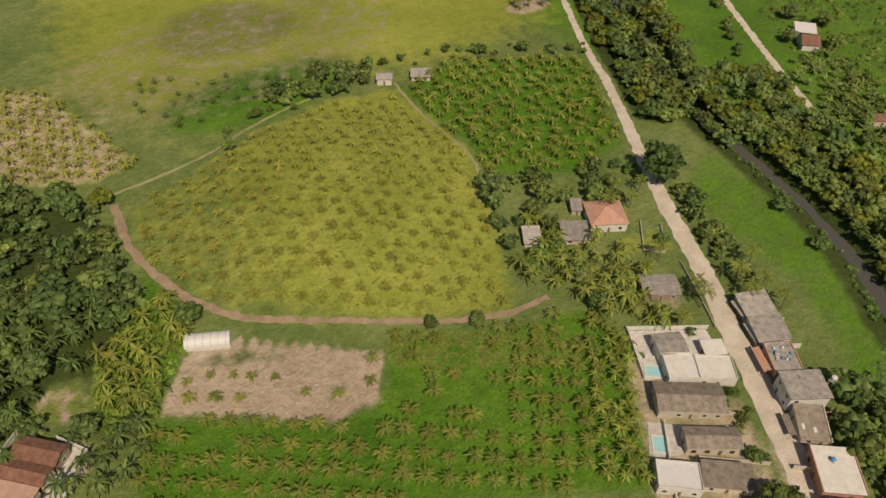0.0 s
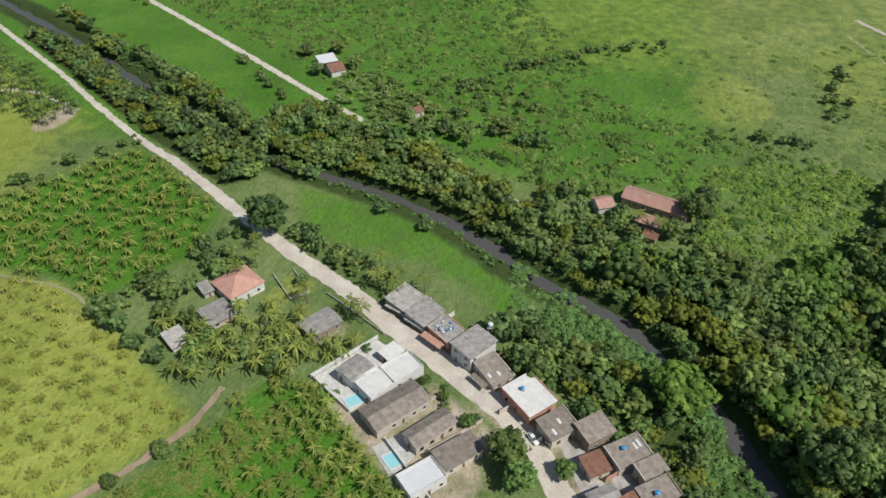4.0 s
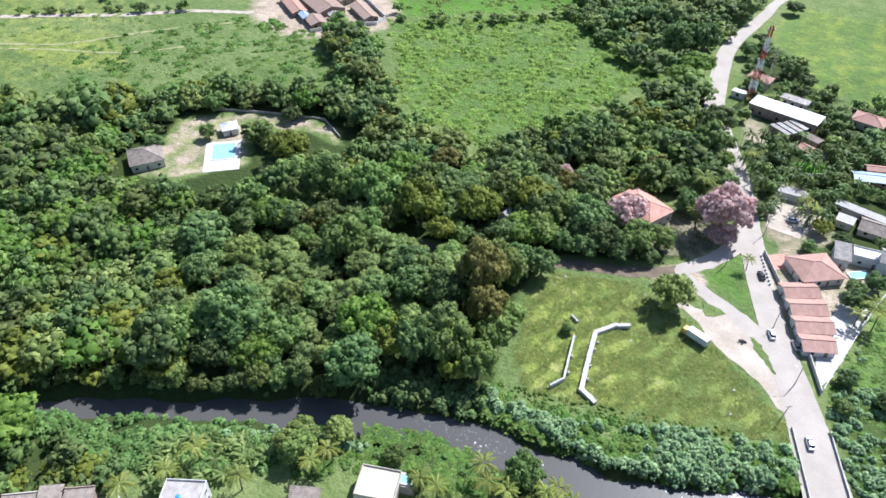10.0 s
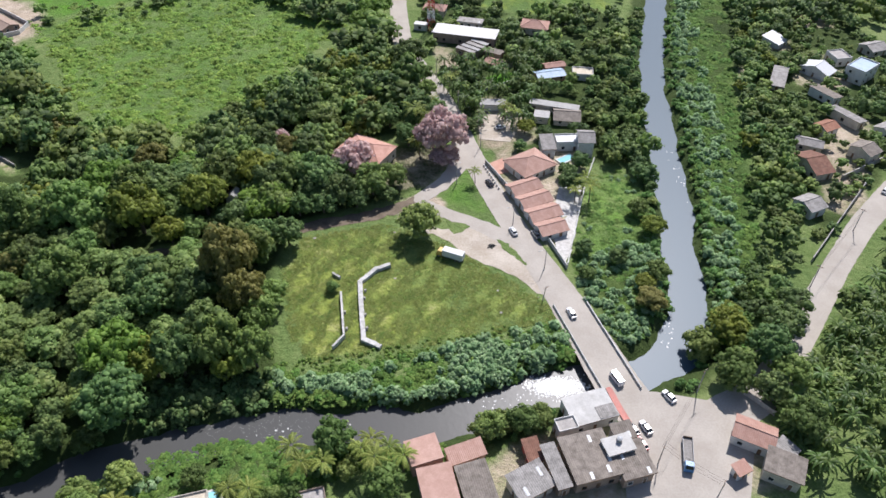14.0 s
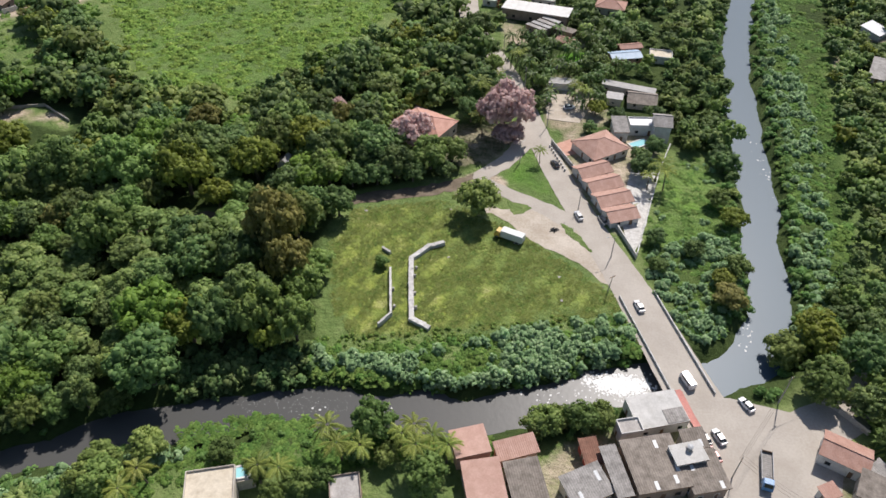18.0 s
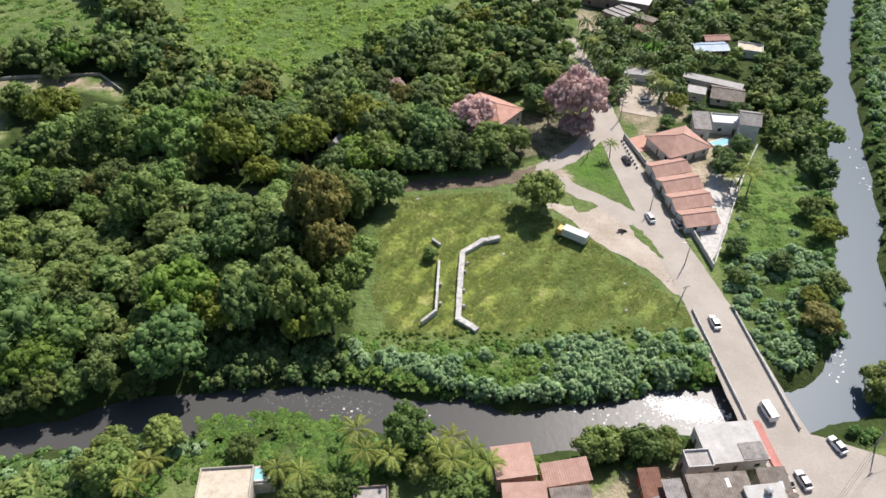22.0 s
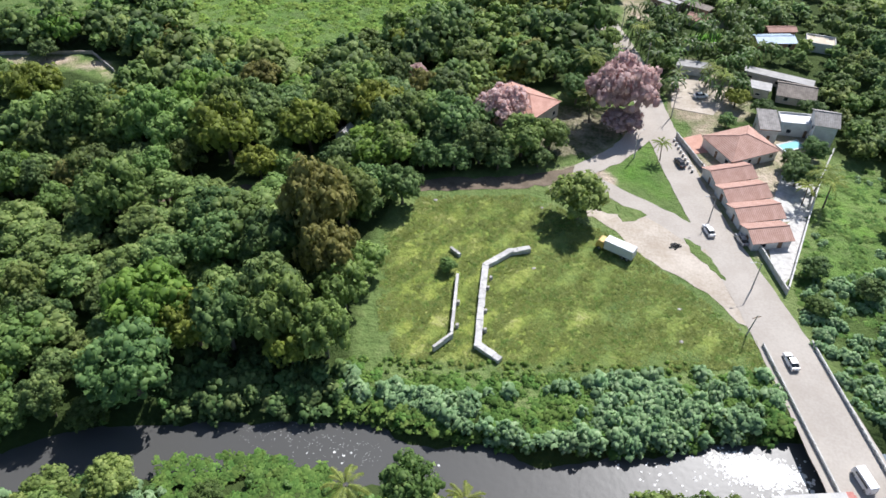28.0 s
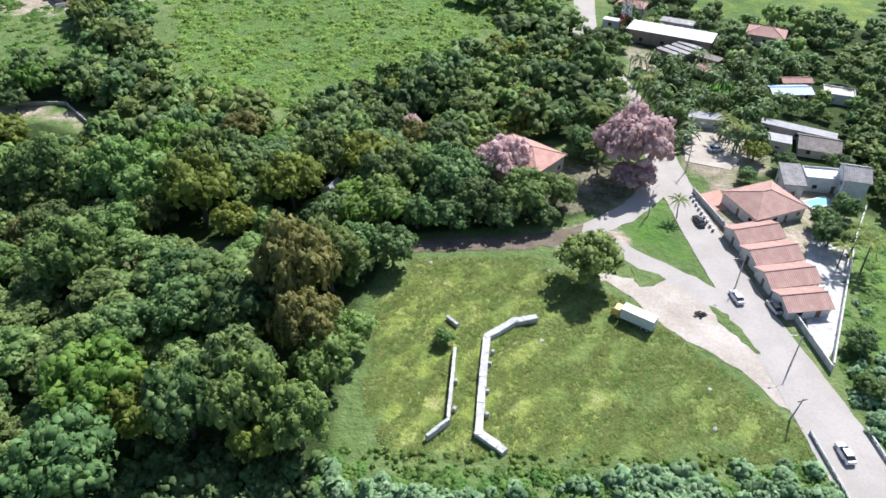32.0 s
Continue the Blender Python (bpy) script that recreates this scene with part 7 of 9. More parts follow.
for k in range(5):
    cv, cf = palm_crown(520 + k, 14, 3.4, 0.31)
    tv = [(0.14 * math.cos(a) * s, 0.14 * math.sin(a) * s, z) for z, s in ((0, 1.2), (2.6, 0.8)) for a in (0, 1.57, 3.14, 4.71)]
    tf = [(i, (i + 1) % 4, 4 + i) for i in range(4)] + [((i + 1) % 4, 4 + (i + 1) % 4, 4 + i) for i in range(4)]
    palm_shapes.append(join([(cv + np.array((0, 0, 2.6)), cf), (np.array(tv), np.array(tf))]))
PV, PF = [a for a, b in palm_shapes], [b for a, b in palm_shapes]
rest_palms = [(hill_palms[n][0], hill_palms[n][1], pr.uniform(0.62, 0.84)) for n in hill_order[150:]]
planted(PV, PF, RNG, rest_palms, F_PALM, "palm_grove", "rows of young coconut palms on the far hillside", (0.9, 1.1), "palms")
planted(PV, PF, RNG, [(q[0], q[1], pr.uniform(0.8, 1.15)) for q in grid_spots(GROVE_UPPER, 6.6, 5.6, 3, 0.16)], F_PALM_MID, "palm_grove", "dense rows of coconut palms beyond the hill", (0.9, 1.3), "palms")
planted(PV, PF, RNG, [(q[0], q[1], pr.uniform(0.75, 1.0)) for q in grid_spots(GROVE_DRY, 5.6, 5.2, 4, 0.12)], F_PALM, "palm_grove", "rows of coconut palms on dry pale ground", (0.9, 1.2), "palms")
PALM_WOOD = [(18, -130), (8, -150), (-8, -172), (-4, -200), (40, -220), (60, -160), (40, -120)]
planted(PV, PF, RNG, [(q[0], q[1], pr.uniform(0.85, 1.2)) for q in grid_spots(PALM_EDGE, 5.2, 5.2, 11, 0.2) if q[1] > -186], F_PALM_MID, "palm_grove", "coconut palms over bright undergrowth at the wood's edge", (1.3, 2.0), "palms")
GROVE_RIM = [(-104, -100), (-113, -85), (-101, -69), (-80, -50), (-68, -58), (-90, -80)]
planted(PV, PF, RNG, [(q[0], q[1], pr.uniform(0.75, 0.95)) for q in grid_spots(GROVE_RIM, 5.0, 6.0, 12, 0.08, 0.96, False)], F_PALM_MID, "palm_grove", "dense palms between the grove and the white houses", (1.2, 1.7), "palms")
YARD_PALMS = [(-114, -84), (-110, -104), (-104, -126), (-128, -146), (-142, -110), (-132, -84), (-124, -78)]
for poly, du, seed, words in ((PALM_WOOD, 6.4, 5, "dark wood of tall coconut palms"), (YARD_PALMS, 5.4, 6, "coconut palms round the farm yards"), (GROVE_EAST, 5.0, 7, "crowded palms beside the street"),
                              ([(-48, -318), (-110, -284), (-104, -262), (-46, -270)], 8.5, 8, "scattered palms on the dry pasture"),
                              ([(26, 200), (40, 196), (62, 202), (72, 226), (72, 256), (56, 276), (30, 262), (22, 250)], 6.0, 9, "coconut palms between village houses"),
                              ([(-301, -380), (-326, -359), (-260, -258), (-239, -265), (-258, -323)], 7.0, 10, "palm grove beside the far villa")):
    spots = grid_spots(poly, du, du, seed, 0.22)
    ok = np.ones(len(spots), bool)
    for hx, hy, hr in HOUSES:
        ok &= np.hypot(spots[:, 0] - hx, spots[:, 1] - hy) > hr * 0.9 + 1
    for line, half in ALL_ROADS:
        ok &= line_gap(spots[:, 0], spots[:, 1], line) > half + 0.5
    ok &= ~inside(spots[:, 0], spots[:, 1], BARE) & ~inside(spots[:, 0], spots[:, 1], PALM_CLEARING) & ~inside(spots[:, 0], spots[:, 1], PALM_EDGE)
    planted(PV, PF, RNG, [(a, b, pr.uniform(0.85, 1.25)) for a, b in spots[ok]] if seed != 8 else [(a, b, pr.uniform(0.4, 0.6)) for a, b in spots[ok]], F_PALM_MID if poly is YARD_PALMS else F_PALM_DARK, "palm_grove", words, (1.2, 2.2), "palms")
for k, (x, y) in enumerate(((1.6, 60.8), (8.8, 61.4), (6.0, 58.2), (11.4, 58.8), (-10.2, 57.4), (-25.8, 51.2), (-21.0, 52.0), (-50.3, 45.0), (-128.0, -78.0), (-140.0, -79.0), (-143.0, -84.0), (-137.0, -98.0), (-146.0, -100.0), (-152.0, -128.0), (-160.0, -124.0), (-154.0, -72.0), (-158.0, -78.0), (-48.6, 49.4), (-13.2, 60.8), (-6.0, 58.0), (4.6, 63.0), (-161.1, -70.8), (-159.5, -62.5), (-85.7, 19.8), (-77.6, 35.8), (-79.4, 27.5), (-168.0, -80.0), (68.5, 160.5),
                           (70.5, 156.5), (46.0, 208.0), (50.0, 203.0), (26.0, 230.0), (18.0, 212.0), (-170.0, -128.0), (-64.0, 34.0))):
    palm(x, y, pr.uniform(1.0, 1.25), k, k * 77, True, "tall coconut palm on the river bank" if y > 30 else "tall coconut palm beside the houses", "")
palm(-10.6, -184.0, 1.25, 1, 30, False, "golden-green palm beside the hill path", "", True)
for k, (x, y) in enumerate(((-212.0, 9.0), (-208.0, 17.0), (-250.0, -42.0), (-253.0, -48.0))):
    palm(x, y, 1.15, k, k * 70, True, "tall coconut palm beside the long farm building" if k < 2 else "tall palm alone on the pasture", "")
palm(14.6, 181.0, 1.35, 2, 110, True, "tall slender palm between blossom and tiled house", "")
palm(13.0, 199.0, 1.7, 1, 10, True, "broad date palm behind the pink blossom", "")
palm(17.0, 196.0, 1.5, 4, 80, True, "broad date palm beside the road", "")
palm(65.6, 156.0, 0.95, 3, 20, True, "coconut palm in the concrete court", "")
palm(33.4, 167.4, 0.85, 1, 40, True, "single palm on the green traffic island", "")


# ---------------------------------------------------------------- scrub, bank plants and grass
def bush_shapes(seed, count, lobes, per, leaf):
    out = []
    for k in range(count):
        r = np.random.default_rng(seed + k)
        bits = []
        for j in range(lobes):
            c = np.array((r.uniform(-0.5, 0.5), r.uniform(-0.5, 0.5), r.uniform(0.25, 0.6))) * (1 if lobes > 1 else 0.6)
            rad = r.uniform(0.4, 0.6) * (1 if lobes > 1 else 1.4)
            bv, bf = BALL1
            bits.append((c + bv * rad * 0.85, bf))
            bits.append(clumps_on(r, c, rad, 0.85, max(4, per // 6), leaf * 1.15, 4))
            bits.append(leaves_on(r, c, rad * 1.03, 0.85, per, leaf, 0.3))
        out.append(join(bits))
    return [a for a, b in out], [b for a, b in out]


SCRUB_V, SCRUB_F = bush_shapes(700, 8, 1, 10, 0.26)
BANK_V, BANK_F = bush_shapes(750, 6, 3, 22, 0.20)


def open_ground(x, y, margin=1.0):
    ok = line_gap(x, y, RIVER_LINE) > 8
    for line, half in ALL_ROADS:
        ok &= line_gap(x, y, line) > half + margin
    for hx, hy, hr in HOUSES:
        ok &= np.hypot(x - hx, y - hy) > hr + margin
    return ok


def thicket(name, label, poly, count, seed, size, mat, shapes, clump=0.25, avoid=(), tall=(0.7, 1.2), clear=True, sloped=False):
    """Bushes gathered in patches over a part of the plan."""
    r = np.random.default_rng(seed)
    p = np.array(poly, float)
    lo, hi = p.min(0), p.max(0)
    x, y = r.uniform(lo[0], hi[0], count * 4), r.uniform(lo[1], hi[1], count * 4)
    ok = inside(x, y, poly) & (wobble(x, y, 26, seed) + 0.6 * wobble(x, y, 9, seed + 1) > clump + r.uniform(-0.5, 0.5, len(x)))
    if clear:
        ok &= open_ground(x, y)
    for other in avoid:
        ok &= ~inside(x, y, other)
    x, y = x[ok][:count], y[ok][:count]
    s = r.uniform(size[0], size[1], len(x))
    if sloped:
        z = ground_z(x, y)
        return planted(shapes[0], shapes[1], r, [q for q in zip(x, y, s, z) if q[3] > WATER_Z + 0.2], mat, name, label, tall, "bushes")
    return planted(shapes[0], shapes[1], r, list(zip(x, y, s)), mat, name, label, tall, "bushes")


PASTURE = [(-420, -260), (-340, -180), (-280, -110), (-236, -40), (-206, 20), (-238, 66), (-262, 112), (-250, 145), (-196, 200), (-150, 220), (-190, 270), (-270, 330), (-430, 330)]
FARSIDE = [(-250, 330), (-150, 300), (-80, 350), (-90, 440), (-260, 440)]
def carpet_shapes(seed, count, sprays, size, sides=5, dome=0.0):
    """Low tangled growth: raised leaf sprays over an uneven round patch of half-width 1."""
    out = []
    for k in range(count):
        r = np.random.default_rng(seed + k)
        q, a = np.sqrt(r.uniform(0, 1, sprays)), r.uniform(0, 6.283, sprays)
        edge = 0.75 + 0.25 * np.sin(3 * a + k) * np.cos(2 * a)
        c = np.stack([q * np.cos(a) * edge, q * np.sin(a) * edge, (0.40 - 0.30 * q * q) * r.uniform(0.3, 1.25, sprays) + dome * np.sqrt(1.02 - q * q) * (1 + 0.3 * np.sin(4 * a + 2 * k))], 1)
        n = np.stack([(0.5 + dome) * q * np.cos(a), (0.5 + dome) * q * np.sin(a), np.ones(sprays)], 1) + 0.3 * r.normal(size=(sprays, 3))
        n /= np.linalg.norm(n, axis=1)[:, None]
        t = np.cross(n, r.normal(size=(sprays, 3)))
        t /= np.linalg.norm(t, axis=1)[:, None] + 1e-9
        b = np.cross(n, t)
        w = size * r.uniform(0.6, 1.5, (sprays, 1))
        v = [c + n * w * 0.5]
        for m in range(sides):
            g = 6.2832 * m / sides
            u = w * r.uniform(0.5, 1.4, (sprays, 1))
            v.append(c + (t * math.cos(g) + b * math.sin(g)) * u - n * u * 0.4)
        base = np.arange(sprays)[:, None] * (sides + 1)
        f = np.concatenate([np.concatenate([base, base + 1 + m, base + 1 + (m + 1) % sides], 1) for m in range(sides)])
        out.append((np.stack(v, 1).reshape(-1, 3), f))
    return [a for a, b in out], [b for a, b in out]


SC = (SCRUB_V, SCRUB_F)
RUG = carpet_shapes(1200, 8, 24, 0.24, 4)
LEAFY = carpet_shapes(1230, 8, 26, 0.25, 4)
MOUND = carpet_shapes(1260, 8, 44, 0.22, 4, 0.5)
WEST_SCRUB = [(-440, -330), (-380, -240), (-330, -170), (-290, -116), (-262, -84), (-240, -44), (-222, -16), (-236, 20), (-206, 32), (-198, 60), (-214, 84), (-262, 108), (-282, 100), (-296, 40), (-330, -10), (-380, -20), (-470, -60), (-540, -160)]
CORRIDOR = [(-190, 24), (-186, 60), (-206, 82), (-262, 110), (-280, 96), (-262, 40), (-232, 36), (-206, 30)]
thicket("scrub", "tangled green scrub beyond the river", WEST_SCRUB, 1300, 67, (1.6, 4.2), F_SCRUB, RUG, -0.2, (), (0.4, 1.1))
thicket("scrub", "darker tangled weeds beyond the river", WEST_SCRUB, 1300, 68, (1.6, 4.2), F_WEED, RUG, -0.2, (), (0.5, 1.3))
thicket("scrub", "dense yellow-green scrub beside the wood", CORRIDOR, 700, 66, (1.2, 3.0), F_MEADOW, RUG, -0.9, (), (0.6, 1.2))
thicket("scrub", "low bushes dotted over the scrubland", WEST_SCRUB, 260, 69, (1.0, 2.4), F_GREEN, SC, 0.3, (), (0.6, 1.0))
thicket("scrub", "patches of pale green scrub on the pasture", PASTURE, 900, 61, (1.4, 3.4), F_SCRUB, RUG, 0.55, (BIG_MEADOW, WEST_SCRUB), (0.25, 0.6))
thicket("scrub", "rank weeds north of the wood", [(-262, 150), (-222, 170), (-190, 204), (-150, 214), (-176, 268), (-236, 262), (-286, 200)], 420, 94, (1.4, 3.4), F_WEED, RUG, 0.0, (), (0.3, 0.8))
thicket("scrub", "dark bushes dotted over the pasture", PASTURE, 70, 62, (1.2, 2.6), F_WEED, SC, 0.9, (BIG_MEADOW,), (0.6, 1.0))
thicket("scrub", "low bright tangle of the wet meadow", BIG_MEADOW, 1300, 63, (1.2, 3.2), F_MEADOW, RUG, -0.2, (), (0.3, 0.9))
thicket("scrub", "darker bushes of the wet meadow", BIG_MEADOW, 130, 64, (1.2, 2.6), F_WEED, RUG, 0.3, (), (0.6, 1.2))
thicket("scrub", "scrub of the far meadow", FARSIDE, 400, 65, (1.6, 3.6), F_SCRUB, RUG, -0.1, (), (0.4, 0.9))
thicket("bank_plants", "pale creeping vines on the bank behind the houses", VINES_WEST, 260, 87, (1.1, 2.4), F_VINE, MOUND, -0.6, (), (0.4, 0.9), clear=False)
thicket("bank_plants", "bright creeping vines behind the row of houses", VINES_ROW, 420, 88, (1.1, 2.4), F_VINE, MOUND, -0.6, (), (0.4, 0.9))
thicket("bank_plants", "weeds creeping into the river meadow", [(-182, -34), (-172, -16), (-160, -4), (-152, -22), (-160, -34)], 90, 89, (0.9, 2.0), F_VINE, LEAFY, -0.2, (), (0.3, 0.7), clear=False)
HYACINTH = [(-24, 90), (-13, 88), (6, 92), (34, 97), (52, 104), (54, 97), (56, 91), (33, 81), (8, 78.5), (-15, 78), (-24, 81)]
CANAL_BANK = [(148, 345), (134, 293), (122, 240), (112, 184), (105, 142), (99, 118), (94, 99), (99, 92), (108, 106), (112, 130), (117, 150), (125, 180), (130, 206), (138, 268), (150, 306), (164, 345)]
EAST_BANK = [(61, 127), (70, 165), (84, 176), (92, 160), (89, 130), (82, 108), (74, 95), (68, 98), (63, 112)]
SOUTH_BANK = [(-60, 50), (-36, 58), (-10, 64), (10, 66), (30, 68), (30, 64), (8, 60), (-30, 52), (-56, 42)]
VILLAGE_BANK = [(-150, -20), (-120, 14), (-92, 34), (-66, 50), (-80, 50), (-104, 38), (-128, 24), (-148, 6), (-162, -16), (-158, -24)]
BANK_MOUNDS = [(-22, 88), (-14, 86), (-3, 86), (12, 90), (22, 95), (44, 102), (53, 103), (56, 96), (54, 88), (39, 85), (19, 79.5), (7, 78), (-4, 81), (-24, 83)]
thicket("bank_plants", "pale bluish-green broad-leaved mounds on the river bank", BANK_MOUNDS, 330, 71, (1.1, 2.3), F_BANK, MOUND, -0.45, clear=False, tall=(0.7, 1.3), sloped=True)
thicket("bank_plants", "low dark undergrowth between the bank mounds", HYACINTH, 420, 70, (1.0, 2.2), F_WEED, LEAFY, -1.2, clear=False, tall=(0.5, 1.2), sloped=True)
# dark mounds added where shaded water and bank lie, to stand for that shade
thicket("bank_plants", "dark leafy mounds added to stand for deep shade at the river bend", [(-54, 70), (-22, 75), (-22, 87), (-36, 89), (-54, 83)], 150, 95, (1.2, 2.6), F_DARK, MOUND, -1.4, clear=False, tall=(0.7, 1.6), sloped=True)
thicket("bank_plants", "creepers trailing to the water along the southern bank", [(-142, 12), (-118, 26), (-98, 40), (-78, 48), (-58, 57), (-60, 62), (-82, 56), (-104, 46), (-126, 33), (-146, 17)], 260, 96, (0.9, 2.0), F_VINE, MOUND, -0.9, clear=False, tall=(0.4, 0.9), sloped=True)
thicket("bank_plants", "low floating weeds at the water's edge", [(-22, 82), (-12, 83), (-3, 81.5), (3, 77.5), (-6, 78), (-20, 76)], 130, 92, (0.9, 1.8), F_SCRUB, RUG, -1.4, clear=False, tall=(0.4, 0.8), sloped=True)
thicket("bank_plants", "bluish-green broad-leaved plants along the canal", CANAL_BANK, 560, 72, (1.2, 2.6), F_BANK, MOUND, -0.35, clear=False, tall=(0.6, 1.2), sloped=True)
thicket("bank_plants", "pale creepers along the canal", CANAL_BANK, 500, 90, (0.9, 2.4), F_WEED, LEAFY, -0.8, clear=False, tall=(0.4, 1.0), sloped=True)
thicket("bank_plants", "broad-leaved plants between road and canal", EAST_BANK, 80, 73, (0.7, 1.5), F_BANK, MOUND, 0.3, (), (0.4, 0.9))
thicket("bank_plants", "thick pale plants beside the bridge", [(60, 116), (68, 97), (75, 95), (86, 108), (91, 132), (80, 136), (64, 130)], 190, 85, (0.9, 2.0), F_BANK, MOUND, -0.6)
thicket("scrub", "bright undergrowth at the edge of the palm wood", PALM_EDGE, 150, 86, (1.2, 2.8), F_MEADOW, MOUND, -0.8, (), (0.5, 1.2))
thicket("scrub", "mixed weeds between road and canal", EAST_BANK, 420, 77, (0.8, 1.9), F_WEED, RUG, -0.8, (), (0.2, 0.6))
thicket("scrub", "rank dark weeds between canal plants and trees", EAST_STRIP, 560, 79, (1.4, 3.0), F_WEED, RUG, -0.8, (), (0.3, 0.8))
thicket("bank_plants", "green undergrowth on the south bank", SOUTH_BANK, 260, 74, (0.9, 2.0), F_WEED, LEAFY, -0.7, (GRASS_BANK,), (0.4, 1.0))
thicket("bank_plants", "pale creeper mounds on the south bank", [(-60, 50), (-44, 56), (-40, 62), (-52, 58), (-66, 54), (-80, 50), (-78, 44)], 70, 93, (1.0, 2.2), F_BANK, MOUND, -0.6, (), (0.6, 1.1), sloped=True)
thicket("scrub", "bright creeping weeds on the grassy bank", [(-48, 63), (-30, 68), (-17, 67), (-15, 57), (-42, 54)], 300, 84, (0.8, 1.7), F_WEED, RUG, -1.0, (), (0.2, 0.5), clear=False)
thicket("bank_plants", "bright green undergrowth behind the row of houses", VILLAGE_BANK, 130, 75, (0.9, 1.9), F_VINE, MOUND, -0.3)
thicket("bank_plants", "weeds at the foot of the lot", [(-22, 90), (-12, 92), (15, 97), (40, 103), (40, 99), (10, 92), (-12, 87)], 150, 76, (0.4, 0.9), F_SCRUB, SC, -0.8, clear=False)
rb = np.random.default_rng(78)
spots = []
for (ax, ay), (bx, by) in zip(RIVER_LINE[:-1], RIVER_LINE[1:]):
    d = np.array((bx - ax, by - ay)) / max(1e-6, math.hypot(bx - ax, by - ay))
    n = np.array((-d[1], d[0]))
    for side in (-1, 1):
        for k in range(4 if ax < -60 else 2 if ax < 60 else 5):
            if -330 < ax < 140 and -300 < ay < 300 and rb.random() < (0.6 if ax < -20 else 0.7):
                q = np.array((ax, ay)) + n * side * (rb.uniform(3.9, 8.5) if ax < -60 else rb.uniform(6.6, 11.0) if ax < 60 else rb.uniform(5.8, 10.0)) + d * rb.uniform(-3, 8)
                if not (50 < q[0] < 78 and 70 < q[1] < 112):
                    spots.append((q[0], q[1], rb.uniform(0.7, 1.6) * (1 if ax < 60 else 1.35), float(ground_z(q[0], q[1]))))
planted(BANK_V, BANK_F, rb, spots, F_VINE, "bank_plants", "leafy plants fringing the river", (0.7, 1.2), "bushes")

# banana and other large-leaved clumps
ban = []
for k in range(4):
    r = np.random.default_rng(800 + k)
    bits = []
    for j in range(8):
        v, f = frond_arrays(r, 2.6 * r.uniform(0.7, 1.1), 0.42, r.uniform(0.6, 1.3), r.uniform(0.5, 0.9), 5)
        a = j * 2.4
        bits.append((np.stack([v[:, 0] * math.cos(a) - v[:, 1] * math.sin(a), v[:, 0] * math.sin(a) + v[:, 1] * math.cos(a), v[:, 2] + 1.2], 1), f))
    ban.append(join(bits))
BV, BF = [a for a, b in ban], [b for a, b in ban]
thicket("banana_plants", "clumps of banana plants behind the houses", [(-84, 20), (-70, 34), (-62, 44), (-78, 46), (-92, 34)], 70, 81, (0.8, 1.2), F_TEAK, (BV, BF), -0.6)
thicket("banana_plants", "banana plants beside the lane", [(-262, -104), (-300, -150), (-330, -140), (-300, -90), (-276, -70)], 130, 82, (0.9, 1.4), F_TEAK, (BV, BF), -0.4)
thicket("banana_plants", "dense banana plants and palms beside the street", [(104, 62), (132, 84), (152, 112), (140, 112), (116, 88), (102, 74)], 130, 86, (0.9, 1.4), F_TEAK, (BV, BF), -0.8)
thicket("banana_plants", "banana plants near the junction", [(98, 56), (112, 60), (118, 80), (104, 76)], 40, 83, (0.8, 1.2), F_TEAK, (BV, BF), -0.6)

# grass tufts
tufts = []
for k in range(6):
    r = np.random.default_rng(900 + k)
    n = 7
    a = r.uniform(0, 6.283, n)
    b = np.stack([r.uniform(-0.3, 0.3, n), r.uniform(-0.3, 0.3, n), 0 * a], 1)
    w = np.stack([-np.sin(a), np.cos(a), 0 * a], 1) * 0.14
    tip = b + np.stack([np.cos(a) * 0.35, np.sin(a) * 0.35, r.uniform(0.25, 0.6, n)], 1)
    v = np.stack([b - w, b + w, tip], 1).reshape(-1, 3)
    tufts.append((v, np.arange(3 * n).reshape(-1, 3)))
GV, GF = [a for a, b in tufts], [b for a, b in tufts]


def lawn(label, poly, count, seed, size, mat, clump=-0.3, avoid=()):
    r = np.random.default_rng(seed)
    p = np.array(poly, float)
    lo, hi = p.min(0), p.max(0)
    x, y = r.uniform(lo[0], hi[0], count * 3), r.uniform(lo[1], hi[1], count * 3)
    ok = inside(x, y, poly) & open_ground(x, y, 0.2) & (wobble(x, y, 8, seed) > clump + r.uniform(-0.6, 0.6, len(x)))
    for other in avoid:
        ok &= ~inside(x, y, other)
    x, y = x[ok][:count], y[ok][:count]
    planted(GV, GF, r, list(zip(x, y, r.uniform(size[0], size[1], len(x)))), mat, "grass", label, (0.2, 0.45), "grass")


lawn("coarse yellowish grass tufts on the vacant lot", LOT, 11000, 91, (0.6, 1.4), F_STRAW, -0.9)
lawn("greener grass tufts on the vacant lot", LOT, 3500, 98, (0.5, 1.3), F_SCRUB, 0.0)
lawn("dry grass tufts between the hill palms", HILL, 3000, 93, (0.6, 1.4), F_GRASS, 0.0)
lawn("green weeds in the near grove", GROVE_NEAR, 3000, 94, (0.6, 1.3), F_SCRUB, 0.0, (BARE,))
lawn("tall pale grass above the near grove", TALL_GRASS, 1800, 99, (0.9, 1.8), F_STRAW, -0.6)
lawn("tall grass of the wet meadow", BIG_MEADOW, 2500, 95, (0.9, 2.0), F_MEADOW, -0.2)
lawn("grass tufts on the near pasture", [(-300, -100), (-206, 20), (-262, 112), (-200, 210), (-330, 260), (-400, 100)], 3200, 96, (0.9, 2.0), F_GRASS, -0.1, (FOREST,))


